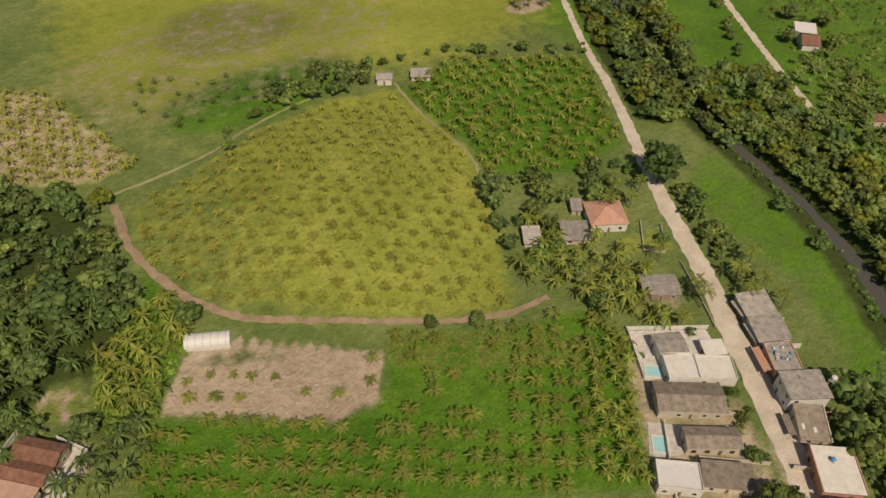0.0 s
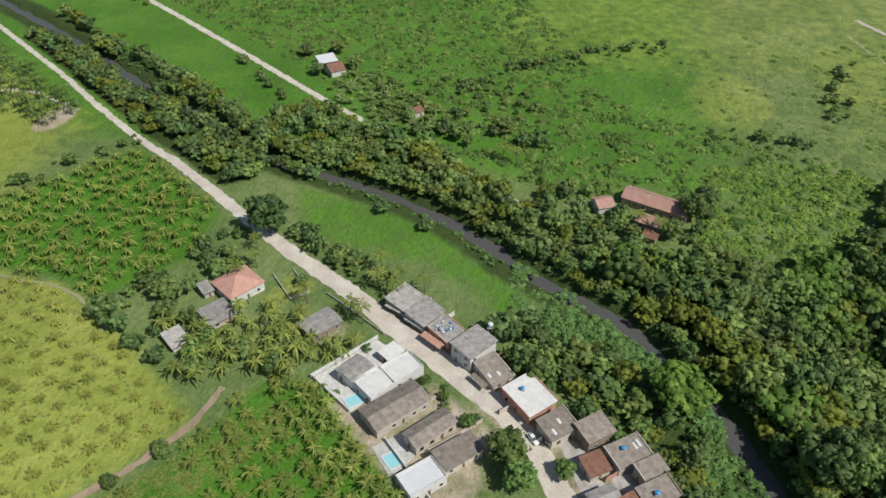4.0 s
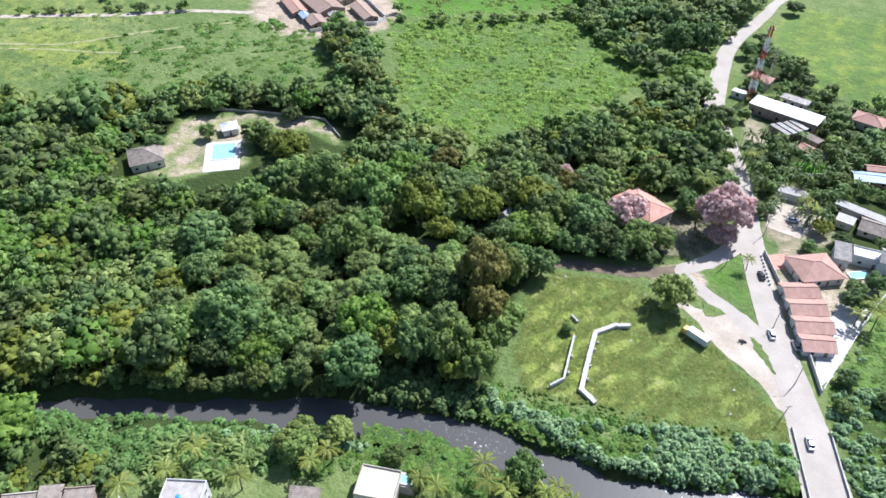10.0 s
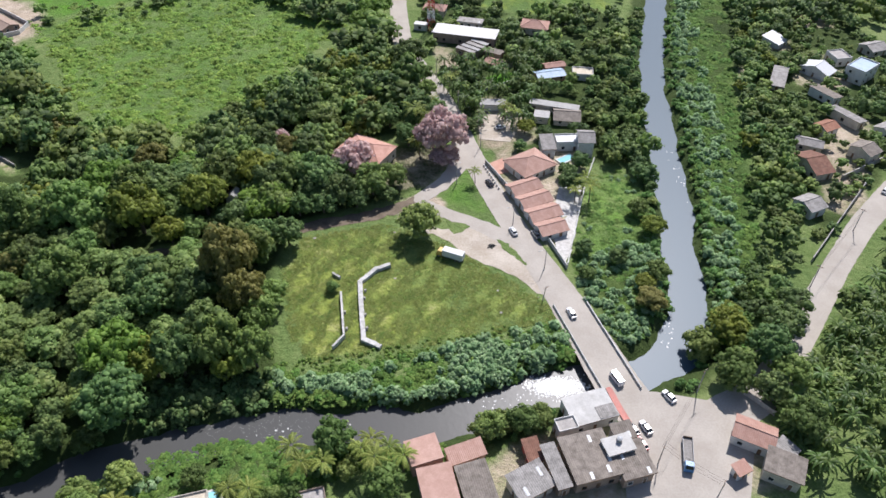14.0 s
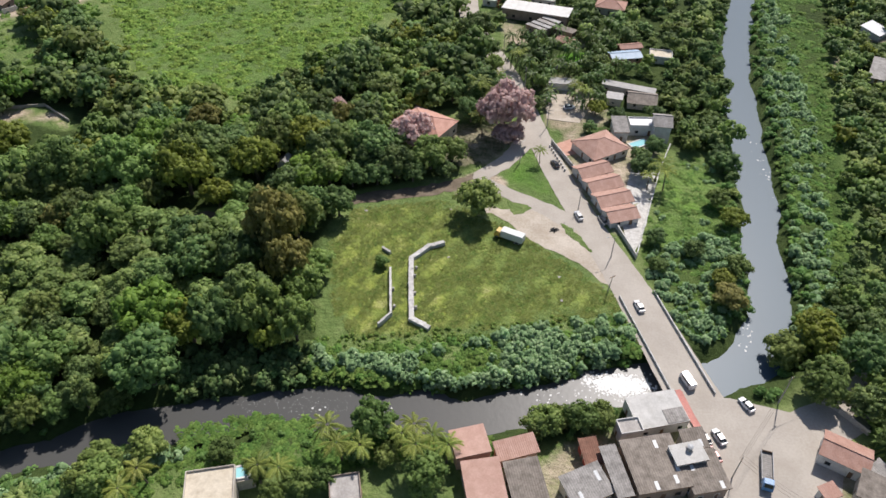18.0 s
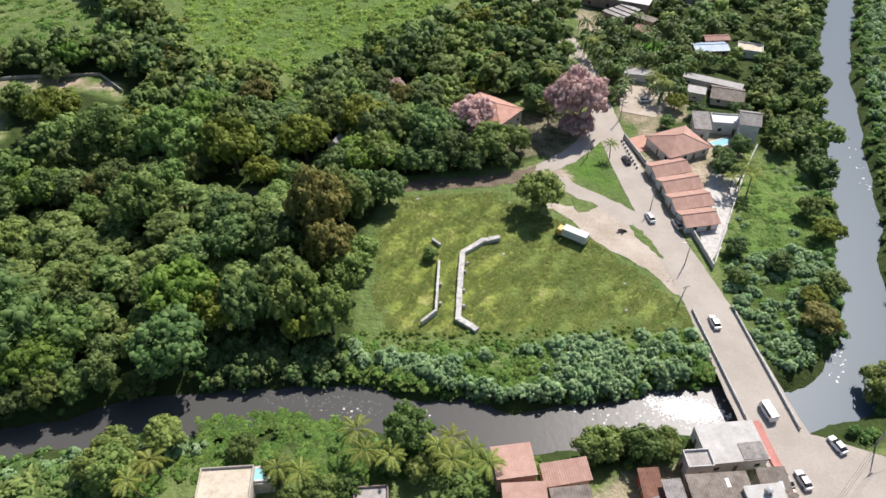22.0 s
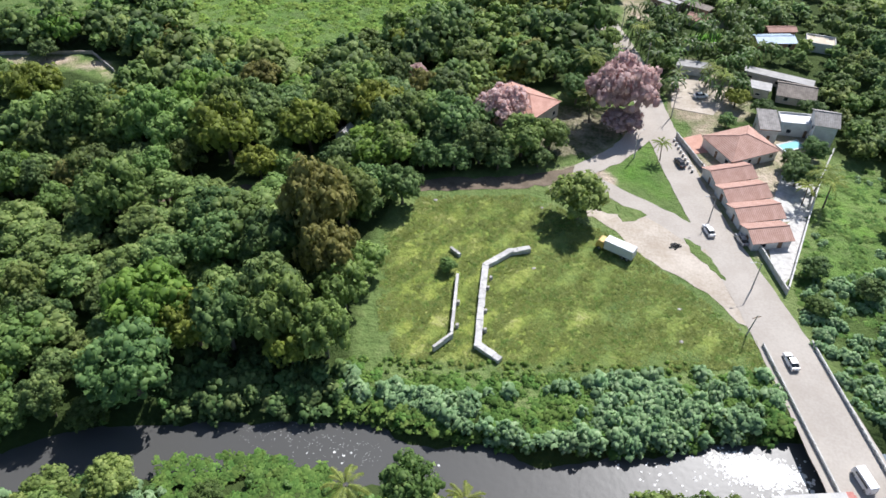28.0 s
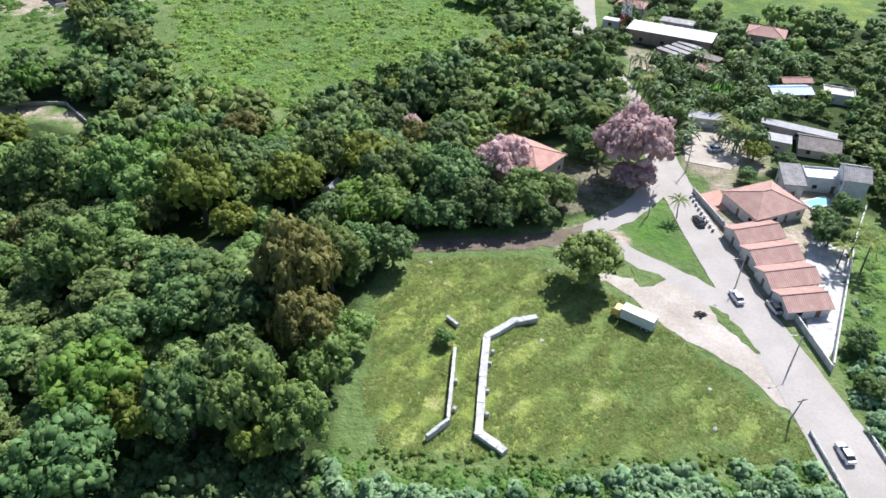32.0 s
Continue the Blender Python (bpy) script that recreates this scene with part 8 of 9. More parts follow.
# ---------------------------------------------------------------- walls, courts and pools
def wall_run(name, line, height, thick, mat, label, category="wall", piers=0.0, base=0.0):
    """A free-standing wall along a plan line, its coping and piers."""
    t = thing(name, pose(0, 0, base), label, category)
    pts = [Vector((*p, 0)) for p in line]
    for a, b in zip(pts[:-1], pts[1:]):
        d = (b - a).normalized()
        n = Vector((-d.y, d.x, 0)) * thick / 2
        e = d * thick * 0.45
        bm = bmesh.new()
        slab(bm, [(*(a - n - e).xy, height), (*(b - n + e).xy, height), (*(b + n + e).xy, height), (*(a + n - e).xy, height)], height + 0.1)
        w = part("wall", bm, mat, t)
        n2 = n * 1.25
        bm = bmesh.new()
        slab(bm, [(*(a - n2).xy, height + 0.07), (*(b - n2).xy, height + 0.07), (*(b + n2).xy, height + 0.07), (*(a + n2).xy, height + 0.07)], 0.067)
        part("coping", bm, mat, w)
        if piers:
            k = max(1, int((b - a).length / piers))
            for i in range(k + 1):
                c = a.lerp(b, i / k)
                s = thick * 0.75
                part("pier", boxed(c.x - s, c.y - s, -0.05, c.x + s, c.y + s, height + 0.16, bevel=0.02), mat, w)
    return t


def court(name, outline, z, mat, label, category="paving"):
    bm = bmesh.new()
    slab(bm, [(x, y, z) for x, y in outline], 0.35)
    me = bpy.data.meshes.new(name)
    bm.to_mesh(me)
    bm.free()
    me.materials.append(mat)
    return tagged(new(name, me), label, category, kind="structure")


def pool(x, y, w, d, rot, label, z=0.3, rim=0.45):
    """A swimming pool: raised rim of four copings and water inside."""
    t = thing("swimming_pool", pose(x, y, z, 0, 0, rot), label, "pool")
    for x0, y0, x1, y1 in ((-w / 2 - rim, -d / 2 - rim, w / 2 + rim, -d / 2), (-w / 2 - rim, d / 2, w / 2 + rim, d / 2 + rim), (-w / 2 - rim, -d / 2, -w / 2, d / 2), (w / 2, -d / 2, w / 2 + rim, d / 2)):
        part("coping", boxed(x0, y0, -0.28, x1, y1, 0.10, bevel=0.02), M_WHITE, t)
    part("water", boxed(-w / 2, -d / 2, -0.28, w / 2, d / 2, 0.03), M_POOL, t)


def turned(x, y, w, d, rot):
    c, s = math.cos(radians(rot)), math.sin(radians(rot))
    return [(x + u * c - v * s, y + u * s + v * c) for u, v in ((-w / 2, -d / 2), (w / 2, -d / 2), (w / 2, d / 2), (-w / 2, d / 2))]


court("pavement", turned(-161, 146.6, 13.6, 21, 36), 0.2, M_WHITE, "white paved deck round the lodge pool")
pool(-162.4, 149.2, 8.6, 11.0, 36, "large turquoise swimming pool on a white deck", 0.3)
court("pavement", [(-114.3, -87.2), (-133.8, -72.4), (-125.8, -56.6), (-104.6, -72.1)], 0.18, M_OLD_WHITE, "weathered white court of the pool house")
pool(-108.9, -72.1, 5.2, 3.6, 134, "small turquoise pool behind the white house", 0.32)
court("pavement", [(-94.1, -62.8), (-100.8, -55.7), (-93.5, -50.7), (-85.4, -55.4)], 0.2, M_OLD_WHITE, "white tiled terrace with a blue pool")
pool(-91.2, -56.2, 3.8, 4.6, 134, "bright blue rectangular pool on a terrace", 0.32)
pool(66.4, 181.0, 6.0, 2.8, 33, "small turquoise pool of the white villa", 0.3)
pool(-29.4, 51.4, 3.2, 2.2, 18, "small blue plunge pool beside the bleached terrace", 3.6, 0.4)
deck = thing("roof_terrace", pose(-29.4, 51.4, 0, 0, 0, 18), "low cream block that carries a plunge pool", "terrace")
part("body", boxed(-2.4, -1.9, 0, 2.4, 1.9, 3.3, bevel=0.04), M_CREAM, deck)
court("pavement", [(58.6, 128), (61.5, 133), (66.2, 150), (70.6, 164.5), (63.0, 169), (57.6, 150), (56.6, 140), (56.6, 132)], 0.12, M_OLD_WHITE, "bright concrete court beside the row houses")
court("pavement", [(38.5, 178.5), (41.8, 172), (45.4, 173.8), (44.0, 182)], 0.12, M_SALMON, "reddish paved forecourt behind the street wall")
court("pavement", [(36.4, 194), (47.5, 192.2), (51, 199), (49.5, 212), (44, 214), (36.8, 210)], 0.14, M_DIRT, "pale sandy yard between the village houses")
wall_run("garden_wall", [(36.0, -166.6), (43.6, -160.6)], 1.6, 0.25, M_OLD_WHITE, "grey garden wall behind the old tiled house")
wall_run("street_wall", [(37.6, 179.1), (43.5, 166.0), (48.5, 155.1), (54.0, 139.0), (58.5, 124.9)], 1.5, 0.22, M_OLD_WHITE, "long weathered pale concrete wall along the street", piers=3.2)
wall_run("boundary_wall", [(58.8, 125.7), (65.7, 148.8), (71.3, 166.8), (76.2, 179.8)], 1.6, 0.22, M_WHITE, "white boundary wall beside the concrete court", piers=4.0)
wall_run("low_wall", [(62.6, 80.6), (64.0, 75.0), (65.6, 70.0)], 0.5, 1.3, M_REDWASH, "broad low red-washed wall at the bridge end")
def broken_wall(line, height, thick, label, seed, gaps=0.1):
    """A crumbling wall: blocks of uneven height and width, some missing."""
    r = random.Random(seed)
    t = thing("ruined_wall", pose(0, 0, 0), label, "wall")
    pts = [Vector((*p, 0)) for p in line]
    for a, b in zip(pts[:-1], pts[1:]):
        L = (b - a).length
        d = (b - a) / L
        n = Vector((-d.y, d.x, 0))
        u = -thick * 0.4
        while u < L:
            w = min(r.uniform(2.4, 4.6), L + thick * 0.4 - u)
            if r.random() > gaps:
                h0, h1 = (height * r.uniform(0.94, 1.04) for _ in range(2))
                half = thick / 2 * r.uniform(0.95, 1.04)
                off = n * r.uniform(-0.03, 0.03)
                p, q = a + d * (u - 0.05) + off, a + d * (u + w + 0.05) + off
                bm = bmesh.new()
                cs = [p - n * half, q - n * half, q + n * half, p + n * half]
                lo = [bm.verts.new((c.x, c.y, -0.15)) for c in cs]
                hi = [bm.verts.new((c.x + r.uniform(-0.08, 0.08), c.y + r.uniform(-0.08, 0.08), z + r.uniform(-0.1, 0.1))) for c, z in zip(cs, (h0, h1, h1, h0))]
                bm.faces.new(lo[::-1])
                bm.faces.new(hi)
                for k in range(4):
                    bm.faces.new((lo[k], lo[(k + 1) % 4], hi[(k + 1) % 4], hi[k]))
                bmesh.ops.bevel(bm, geom=bm.edges[:], offset=0.035, segments=1, affect="EDGES")
                part("wall_block", bm, M_OLD_WHITE, t)
            u += w
    return t


broken_wall([(5.4, 126.2), (1.8, 124.5), (-2.6, 119.2)], 1.25, 1.2, "broad broken white concrete wall in the grass", 1, 0.0)
broken_wall([(-2.6, 119.0), (-1.6, 109.6), (-0.1, 97.5), (4.1, 95.1)], 1.15, 1.3, "broad white concrete retaining wall with broken piers", 2, 0.0)
broken_wall([(-10.7, 122.9), (-8.6, 121.3)], 1.0, 0.6, "short broken end of a white wall", 3, 0.12)
broken_wall([(-8.2, 117.5), (-6.8, 108.8), (-5.5, 98.6), (-8.1, 94.8)], 1.5, 0.55, "crumbling white concrete wall in the grass", 4, 0.12)
for k, (x, y) in enumerate(((-1.0, 113.0), (-0.3, 106.5), (0.5, 101.5), (-0.9, 116.0), (-5.0, 101.5), (-6.0, 107.5))):
    t = thing("broken_pier", pose(x, y, 0, 0, 0, 20 * k), "stump of a broken concrete pier beside the wall", "pier", "broken piers")
    bm = boxed(-0.35, -0.3, -0.05, 0.35, 0.3, 0.9 + 0.12 * (k % 3), bevel=0.08)
    part("stump", bm, M_CONC, t)
wall_run("yard_wall", [(-114.6, -87.6), (-125.2, -79.4), (-134.4, -72.4)], 1.6, 0.2, M_WHITE, "white yard wall of the pool house", piers=4)
wall_run("yard_wall", [(-114.4, -87.0), (-104.4, -72.6)], 1.4, 0.2, M_WHITE, "white wall between court and palm grove", piers=4)
wall_run("roadside_wall", [(-151.6, -95.1), (-143.6, -82.0), (-136.6, -71.0)], 0.9, 0.2, M_CONC, "low concrete wall beside the village road", piers=5)
wall_run("yard_wall", [(-112.0, -52.0), (-115.5, -47.5)], 1.4, 0.2, M_CREAM, "short cream wall between two yards")
wall_run("yard_wall", [(-95.5, -47.5), (-108.5, -34.8)], 1.4, 0.2, M_CREAM, "cream wall along the narrow yard", piers=4)
wall_run("yard_wall", [(-97.0, -60.0), (-87.5, -50.5), (-80.0, -42.5)], 1.5, 0.2, M_WHITE, "white wall at the edge of the grove", piers=4)
court("pavement", [(-117.0, -14.0), (-113.0, -18.0), (-103.0, -12.0), (-86.0, -4.0), (-73.0, 8.0), (-77.0, 15.0), (-92.0, 18.0), (-106.0, 12.0), (-116.0, -2.0)], 0.05, M_CONC, "stained concrete yards between the row houses")
wall_run("lawn_wall", [(-157.5, -117), (-146.5, -106.5), (-151.5, -101.5), (-161.5, -111)], 0.8, 0.2, M_CREAM, "low pale wall round the farmhouse lawn")
wall_run("yard_wall", [(30.6, -156.5), (25.6, -147.5), (33.0, -139.5)], 1.5, 0.25, M_WHITE, "whitewashed wall round the old house yard", piers=4)
wall_run("lawn_wall", [(-188.0, 173.4), (-164.0, 181.6), (-140.0, 187.4), (-127.0, 178.4)], 1.1, 0.2, M_CONC, "low pale wall at the back of the lodge lawn", piers=6)
wall_run("yard_wall", [(39, 229), (48, 233.6), (58, 239)], 1.4, 0.2, M_WHITE, "long white wall beside the village lawn", piers=5)
wall_run("yard_wall", [(94.6, 80.4), (97.0, 78.2), (101.5, 72.6)], 1.6, 0.2, M_CONC, "grey concrete wall under the corner trees", piers=4)
wall_run("village_wall", [(133, 127), (150, 146), (168, 166)], 1.8, 0.22, M_CONC, "grey wall along the climbing street", piers=5)
wall_run("village_wall", [(160, 168), (185, 182), (200, 172)], 1.8, 0.22, M_CONC, "grey compound wall in the village", piers=5)
wall_run("yard_wall", [(-194.9, 258.6), (-186.4, 270.6), (-169.1, 282.6), (-168.6, 291.4), (-198.0, 315.0)], 1.8, 0.25, M_WHITE, "white wall round the brick yard")
for k, (a, b) in enumerate((((-148.4, -64.8), (-155.2, -59.4)), ((-142.4, -56.2), (-150.0, -50.6)), ((-129.4, -36.6), (-137.4, -30.6)), ((-112.0, -30.4), (-120.4, -22.0)), ((-104.6, -18.6), (-112.6, -10.6)), ((-95.6, -0.4), (-104.6, 9.6)), ((-78.4, 9.6), (-88.4, 19.6)))):
    wall_run("party_wall", [a, b], 1.9, 0.16, (M_CREAM, M_WHITE, M_SALMON)[k % 3], "thin plastered wall between two house yards")


def porch(x, y, w, depth, rot, z, mat, label):
    """A lean-to roof on four posts before a house front."""
    t = thing("porch", pose(x, y, 0, 0, 0, rot), label, "porch")
    part("roof", slab(bmesh.new(), [(-w / 2, -depth / 2, z - 0.25), (w / 2, -depth / 2, z - 0.25), (w / 2, depth / 2, z + 0.1), (-w / 2, depth / 2, z + 0.1)], 0.07), mat, t)
    for k in range(4):
        u = -w / 2 + 0.2 + (w - 0.4) * k / 3
        part("post", tube(bmesh.new(), (u, -depth / 2 + 0.15, -0.05), (u, -depth / 2 + 0.15, z - 0.3), 0.07, 0.07, 6), M_WOOD, t)
    part("beam", boxed(-w / 2 + 0.1, -depth / 2 + 0.08, z - 0.46, w / 2 - 0.1, -depth / 2 + 0.2, z - 0.33), M_WOOD, t)


for hx, hy, hw, hd, hr, mat in ((-151.5, -67.5, 10.5, 9.3, 152, M_FIBRO), (-146.1, -59.6, 10.7, 9.1, 149, M_FIBRO), (-126.0, -34.2, 8.1, 10.4, 136, M_FIBRO_OLD), (-108.5, -14.1, 9.3, 6.5, 133, M_FIBRO_OLD), (-83.9, 1.6, 6.6, 5.1, 129, M_FIBRO),
                                (-74.6, 11.5, 8.3, 5.6, 130, M_FIBRO_OLD), (-88.0, -1.0, 6.5, 5.4, 125, M_FIBRO)):
    out = Vector((math.cos(radians(hr + 90)), math.sin(radians(hr + 90))))
    if (Vector((-130.0, -60.0)) - Vector((hx, hy))).dot(out) < 0:
        out = -out
    toward = min((Vector((p[0], p[1])) for p in smooth(ROAD_A, 4.0)), key=lambda v: (v - Vector((hx, hy))).length)
    step = (toward - Vector((hx, hy))).normalized()
    side = math.degrees(math.atan2(step.y, step.x)) + 90
    c = Vector((hx, hy)) + step * (hd / 2 + 0.55)
    porch(c.x, c.y, hw * 0.8, 1.7, side, 2.5, mat, "low sheet-roofed porch before a village house")


# ---------------------------------------------------------------- tent, awning, tower, bollards, tyres
def vault(x, y, w, d, rot):
    t = thing("poly_tunnel", pose(x, y, 0, 0, 0, rot), "white sheeted tunnel shed at the edge of bare ground", "tunnel")
    bm = bmesh.new()
    n = 10
    rows = []
    for s in (-1, 1):
        rows.append([bm.verts.new((s * w / 2, d / 2 * math.cos(a), 1.4 + 2.1 * math.sin(a))) for a in np.linspace(math.pi, 0, n)])
    for k in range(n - 1):
        bm.faces.new((rows[0][k], rows[1][k], rows[1][k + 1], rows[0][k + 1]))
    for row in rows:
        bm.faces.new(row)
    bmesh.ops.recalc_face_normals(bm, faces=bm.faces[:])
    part("cover", bm, M_METAL_W, t)
    part("side_wall", boxed(-w / 2, -d / 2 - 0.06, -0.05, w / 2, -d / 2 + 0.04, 1.4), M_WHITE, t)
    part("side_wall", boxed(-w / 2, d / 2 - 0.04, -0.05, w / 2, d / 2 + 0.06, 1.4), M_WHITE, t)
    for s in (-1, 1):
        part("end_wall", boxed(min(s * w / 2, s * (w / 2 - 0.08)), -d / 2 + 0.05, -0.05, max(s * w / 2, s * (w / 2 - 0.08)), d / 2 - 0.05, 1.4), M_WHITE, t)
    for k in range(6):
        u = -w / 2 + w * (k + 0.5) / 6
        bm = bmesh.new()
        for a, b in zip(np.linspace(math.pi, 0, n)[:-1], np.linspace(math.pi, 0, n)[1:]):
            tube(bm, (u, (d / 2 + 0.03) * math.cos(a), 1.4 + 2.14 * math.sin(a)), (u, (d / 2 + 0.03) * math.cos(b), 1.4 + 2.14 * math.sin(b)), 0.05, 0.05, 4)
        part("hoop", bm, M_STEEL, t)


vault(-14.2, -161.5, 13.0, 5.2, 148)

aw = thing("shop_awning", pose(-134.6, -54.8, 2.6, 0, 0, 147 - 90), "faded red shop awning over the roadside", "awning")
part("canopy", slab(bmesh.new(), [(-4.4, -1.0, 0.0), (4.4, -1.0, 0.0), (4.4, 1.2, 0.5), (-4.4, 1.2, 0.5)], 0.06), M_SALMON, aw)
for u in (-4.2, -1.4, 1.4, 4.2):
    part("post", tube(bmesh.new(), (u, -0.95, -2.6), (u, -0.95, 0.0), 0.05, 0.05, 6), M_STEEL, aw)

rk = random.Random(21)
for k in range(9):
    u, v = rk.uniform(-2.6, 2.6), rk.uniform(-1.2, 2.8)
    c, s = math.cos(radians(147)), math.sin(radians(147))
    bx = thing("crate", pose(-139.3 + u * c - v * s, -51.0 + u * s + v * c, 3.98 + 0.16 * v, 0, 0, rk.uniform(0, 90)), "stacked crate or jug on a cluttered rooftop", "crate", "rooftop clutter")
    part("body", boxed(-0.4, -0.3, 0, 0.4, 0.3, rk.uniform(0.4, 0.8), bevel=0.05), rk.choice((M_METAL_W, M_BLUE, M_METAL_W, M_GREY)), bx)
tw = thing("tank_tower", pose(-140.6, -37.4, 0), "white water tank on a slim concrete tower", "water tower")
for u in (-0.6, 0.6):
    for v in (-0.6, 0.6):
        part("leg", boxed(u - 0.12, v - 0.12, 0, u + 0.12, v + 0.12, 6.0), M_CONC, tw)
part("platform", boxed(-0.9, -0.9, 6.003, 0.9, 0.9, 6.2), M_CONC, tw)
part("tank", tube(bmesh.new(), (0, 0, 6.2), (0, 0, 7.6), 0.75, 0.8, 14), M_METAL_W, tw)
part("lid", tube(bmesh.new(), (0, 0, 7.6), (0, 0, 7.85), 0.82, 0.3, 14), M_METAL_W, tw)

bol = thing("bollard", pose(37.0, 176.9, 0.05), "short white and black painted drum bollard by the wall", "bollard", "drum bollards")
part("drum", tube(bmesh.new(), (0, 0, 0), (0, 0, 0.3), 0.3, 0.3, 10), M_RUBBER, bol)
part("band", tube(bmesh.new(), (0, 0, 0.302), (0, 0, 0.85), 0.305, 0.29, 10), M_WHITE, bol)
for k in range(1, 9):
    copy_thing(bol, pose(37.0 + 0.52 * k, 176.9 - 1.62 * k, 0.05, 0, 0, 30 * k))

for k, (x, y, z) in enumerate(((36.2, 135.2, 0.16), (37.0, 134.8, 0.16), (36.5, 134.9, 0.38), (36.8, 135.6, 0.16), (37.6, 135.3, 0.16), (37.2, 135.2, 0.4), (35.7, 134.6, 0.16), (36.6, 134.2, 0.16))):
    t = thing("tyre", pose(x, y, z, 6 * k, 4, 40 * k), "worn black tyre dumped on the dusty track", "tyre", "dumped tyres")
    bm = bmesh.new()
    rings = []
    for j in range(8):
        a = j * 6.283 / 8
        rings.append([bm.verts.new(((0.42 + 0.14 * math.cos(a)) * math.cos(b), (0.42 + 0.14 * math.cos(a)) * math.sin(b), 0.11 * math.sin(a))) for b in np.arange(14) * 6.2832 / 14])
    for j in range(8):
        for b in range(14):
            bm.faces.new((rings[j][b], rings[j][(b + 1) % 14], rings[(j + 1) % 8][(b + 1) % 14], rings[(j + 1) % 8][b]))
    bmesh.ops.recalc_face_normals(bm, faces=bm.faces[:])
    part("tread", bm, M_RUBBER, t)


# ---------------------------------------------------------------- vehicles
def wheel(parent, x, y, r=0.31, w=0.2):
    s = 1 if y > 0 else -1
    t = part("wheel", tube(bmesh.new(), (x, y, r), (x, y - s * w, r), r, r, 14), M_RUBBER, parent)
    part("rim", tube(bmesh.new(), (x, y + s * 0.01, r), (x, y - s * 0.02, r), r * 0.58, r * 0.58, 10), M_STEEL, t)


def loft(bm, sections):
    """Skins a row of closed rings."""
    rings = [[bm.verts.new(p) for p in ring] for ring in sections]
    n = len(rings[0])
    for a, b in zip(rings[:-1], rings[1:]):
        for k in range(n):
            bm.faces.new((a[k], a[(k + 1) % n], b[(k + 1) % n], b[k]))
    bm.faces.new(rings[0][::-1])
    bm.faces.new(rings[-1])
    bmesh.ops.recalc_face_normals(bm, faces=bm.faces[:])
    return bm


def car(x, y, rot, paint, label, z=0.1, van=False):
    t = thing("van" if van else "car", pose(x, y, z, 0, 0, rot), label, "van" if van else "car")
    L, W = (4.5, 1.74) if van else (4.1, 1.68)

    def ring(u, half, z0, z1, tuck=0.12):
        return [(u, -half, z0), (u, half, z0), (u, half, (z0 + z1) / 2), (u, half - tuck, z1), (u, -half + tuck, z1), (u, -half, (z0 + z1) / 2)]
    h = W / 2
    if van:
        body = [ring(-L / 2, h - 0.12, 0.35, 1.5), ring(-L / 2 + 0.15, h, 0.25, 1.9), ring(L / 2 - 0.35, h, 0.25, 1.92), ring(L / 2 - 0.08, h - 0.05, 0.28, 1.3), ring(L / 2, h - 0.12, 0.4, 0.9)]
    else:
        body = [ring(-L / 2, h - 0.12, 0.4, 0.85), ring(-L / 2 + 0.12, h - 0.02, 0.26, 0.95), ring(-0.6, h, 0.22, 0.95), ring(0.7, h, 0.22, 0.92), ring(L / 2 - 0.25, h - 0.05, 0.26, 0.78), ring(L / 2, h - 0.18, 0.35, 0.65)]
    part("body", loft(bmesh.new(), body), paint, t)
    if van:
        for s in (-1, 1):
            part("side_window", boxed(-1.7, min(s * h, s * (h + 0.012)) , 1.15, 1.35, max(s * h, s * (h + 0.012)), 1.6), M_GLASS_D, t)
        part("windscreen", slab(bmesh.new(), [(L / 2 - 0.10, -h + 0.14, 1.25), (L / 2 - 0.10, h - 0.14, 1.25), (L / 2 - 0.36, h - 0.16, 1.84), (L / 2 - 0.36, -h + 0.16, 1.84)], 0.03), M_GLASS_D, t)
    else:
        part("cabin_glass", loft(bmesh.new(), [ring(-L / 2 + 0.35, h - 0.14, 0.93, 0.97, 0.05), ring(-1.05, h - 0.14, 0.93, 1.38, 0.14), ring(0.25, h - 0.14, 0.91, 1.38, 0.14), ring(1.0, h - 0.14, 0.9, 0.95, 0.05)]), M_GLASS_D, t)
        part("roof", boxed(-1.12, -h + 0.27, 1.383, 0.3, h - 0.27, 1.43, bevel=0.02), paint, t)
    for u in (-L / 2 + 0.75, L / 2 - 0.8):
        for s in (-1, 1):
            wheel(t, u, s * (h + 0.01))
    for s in (-1, 1):
        part("headlight", boxed(L / 2 - 0.12, s * 0.55 - 0.15, 0.62, L / 2 - 0.01, s * 0.55 + 0.15, 0.76, bevel=0.02), M_METAL_W, t)
        part("tail_light", boxed(-L / 2 - 0.015, s * 0.58 - 0.12, 0.68, -L / 2 + 0.08, s * 0.58 + 0.12, 0.84, bevel=0.02), M_CAR_R, t)
    part("bumper", boxed(L / 2 - 0.14, -h + 0.12, 0.3, L / 2 + 0.05, h - 0.12, 0.48, bevel=0.03), M_GREY, t)
    return t


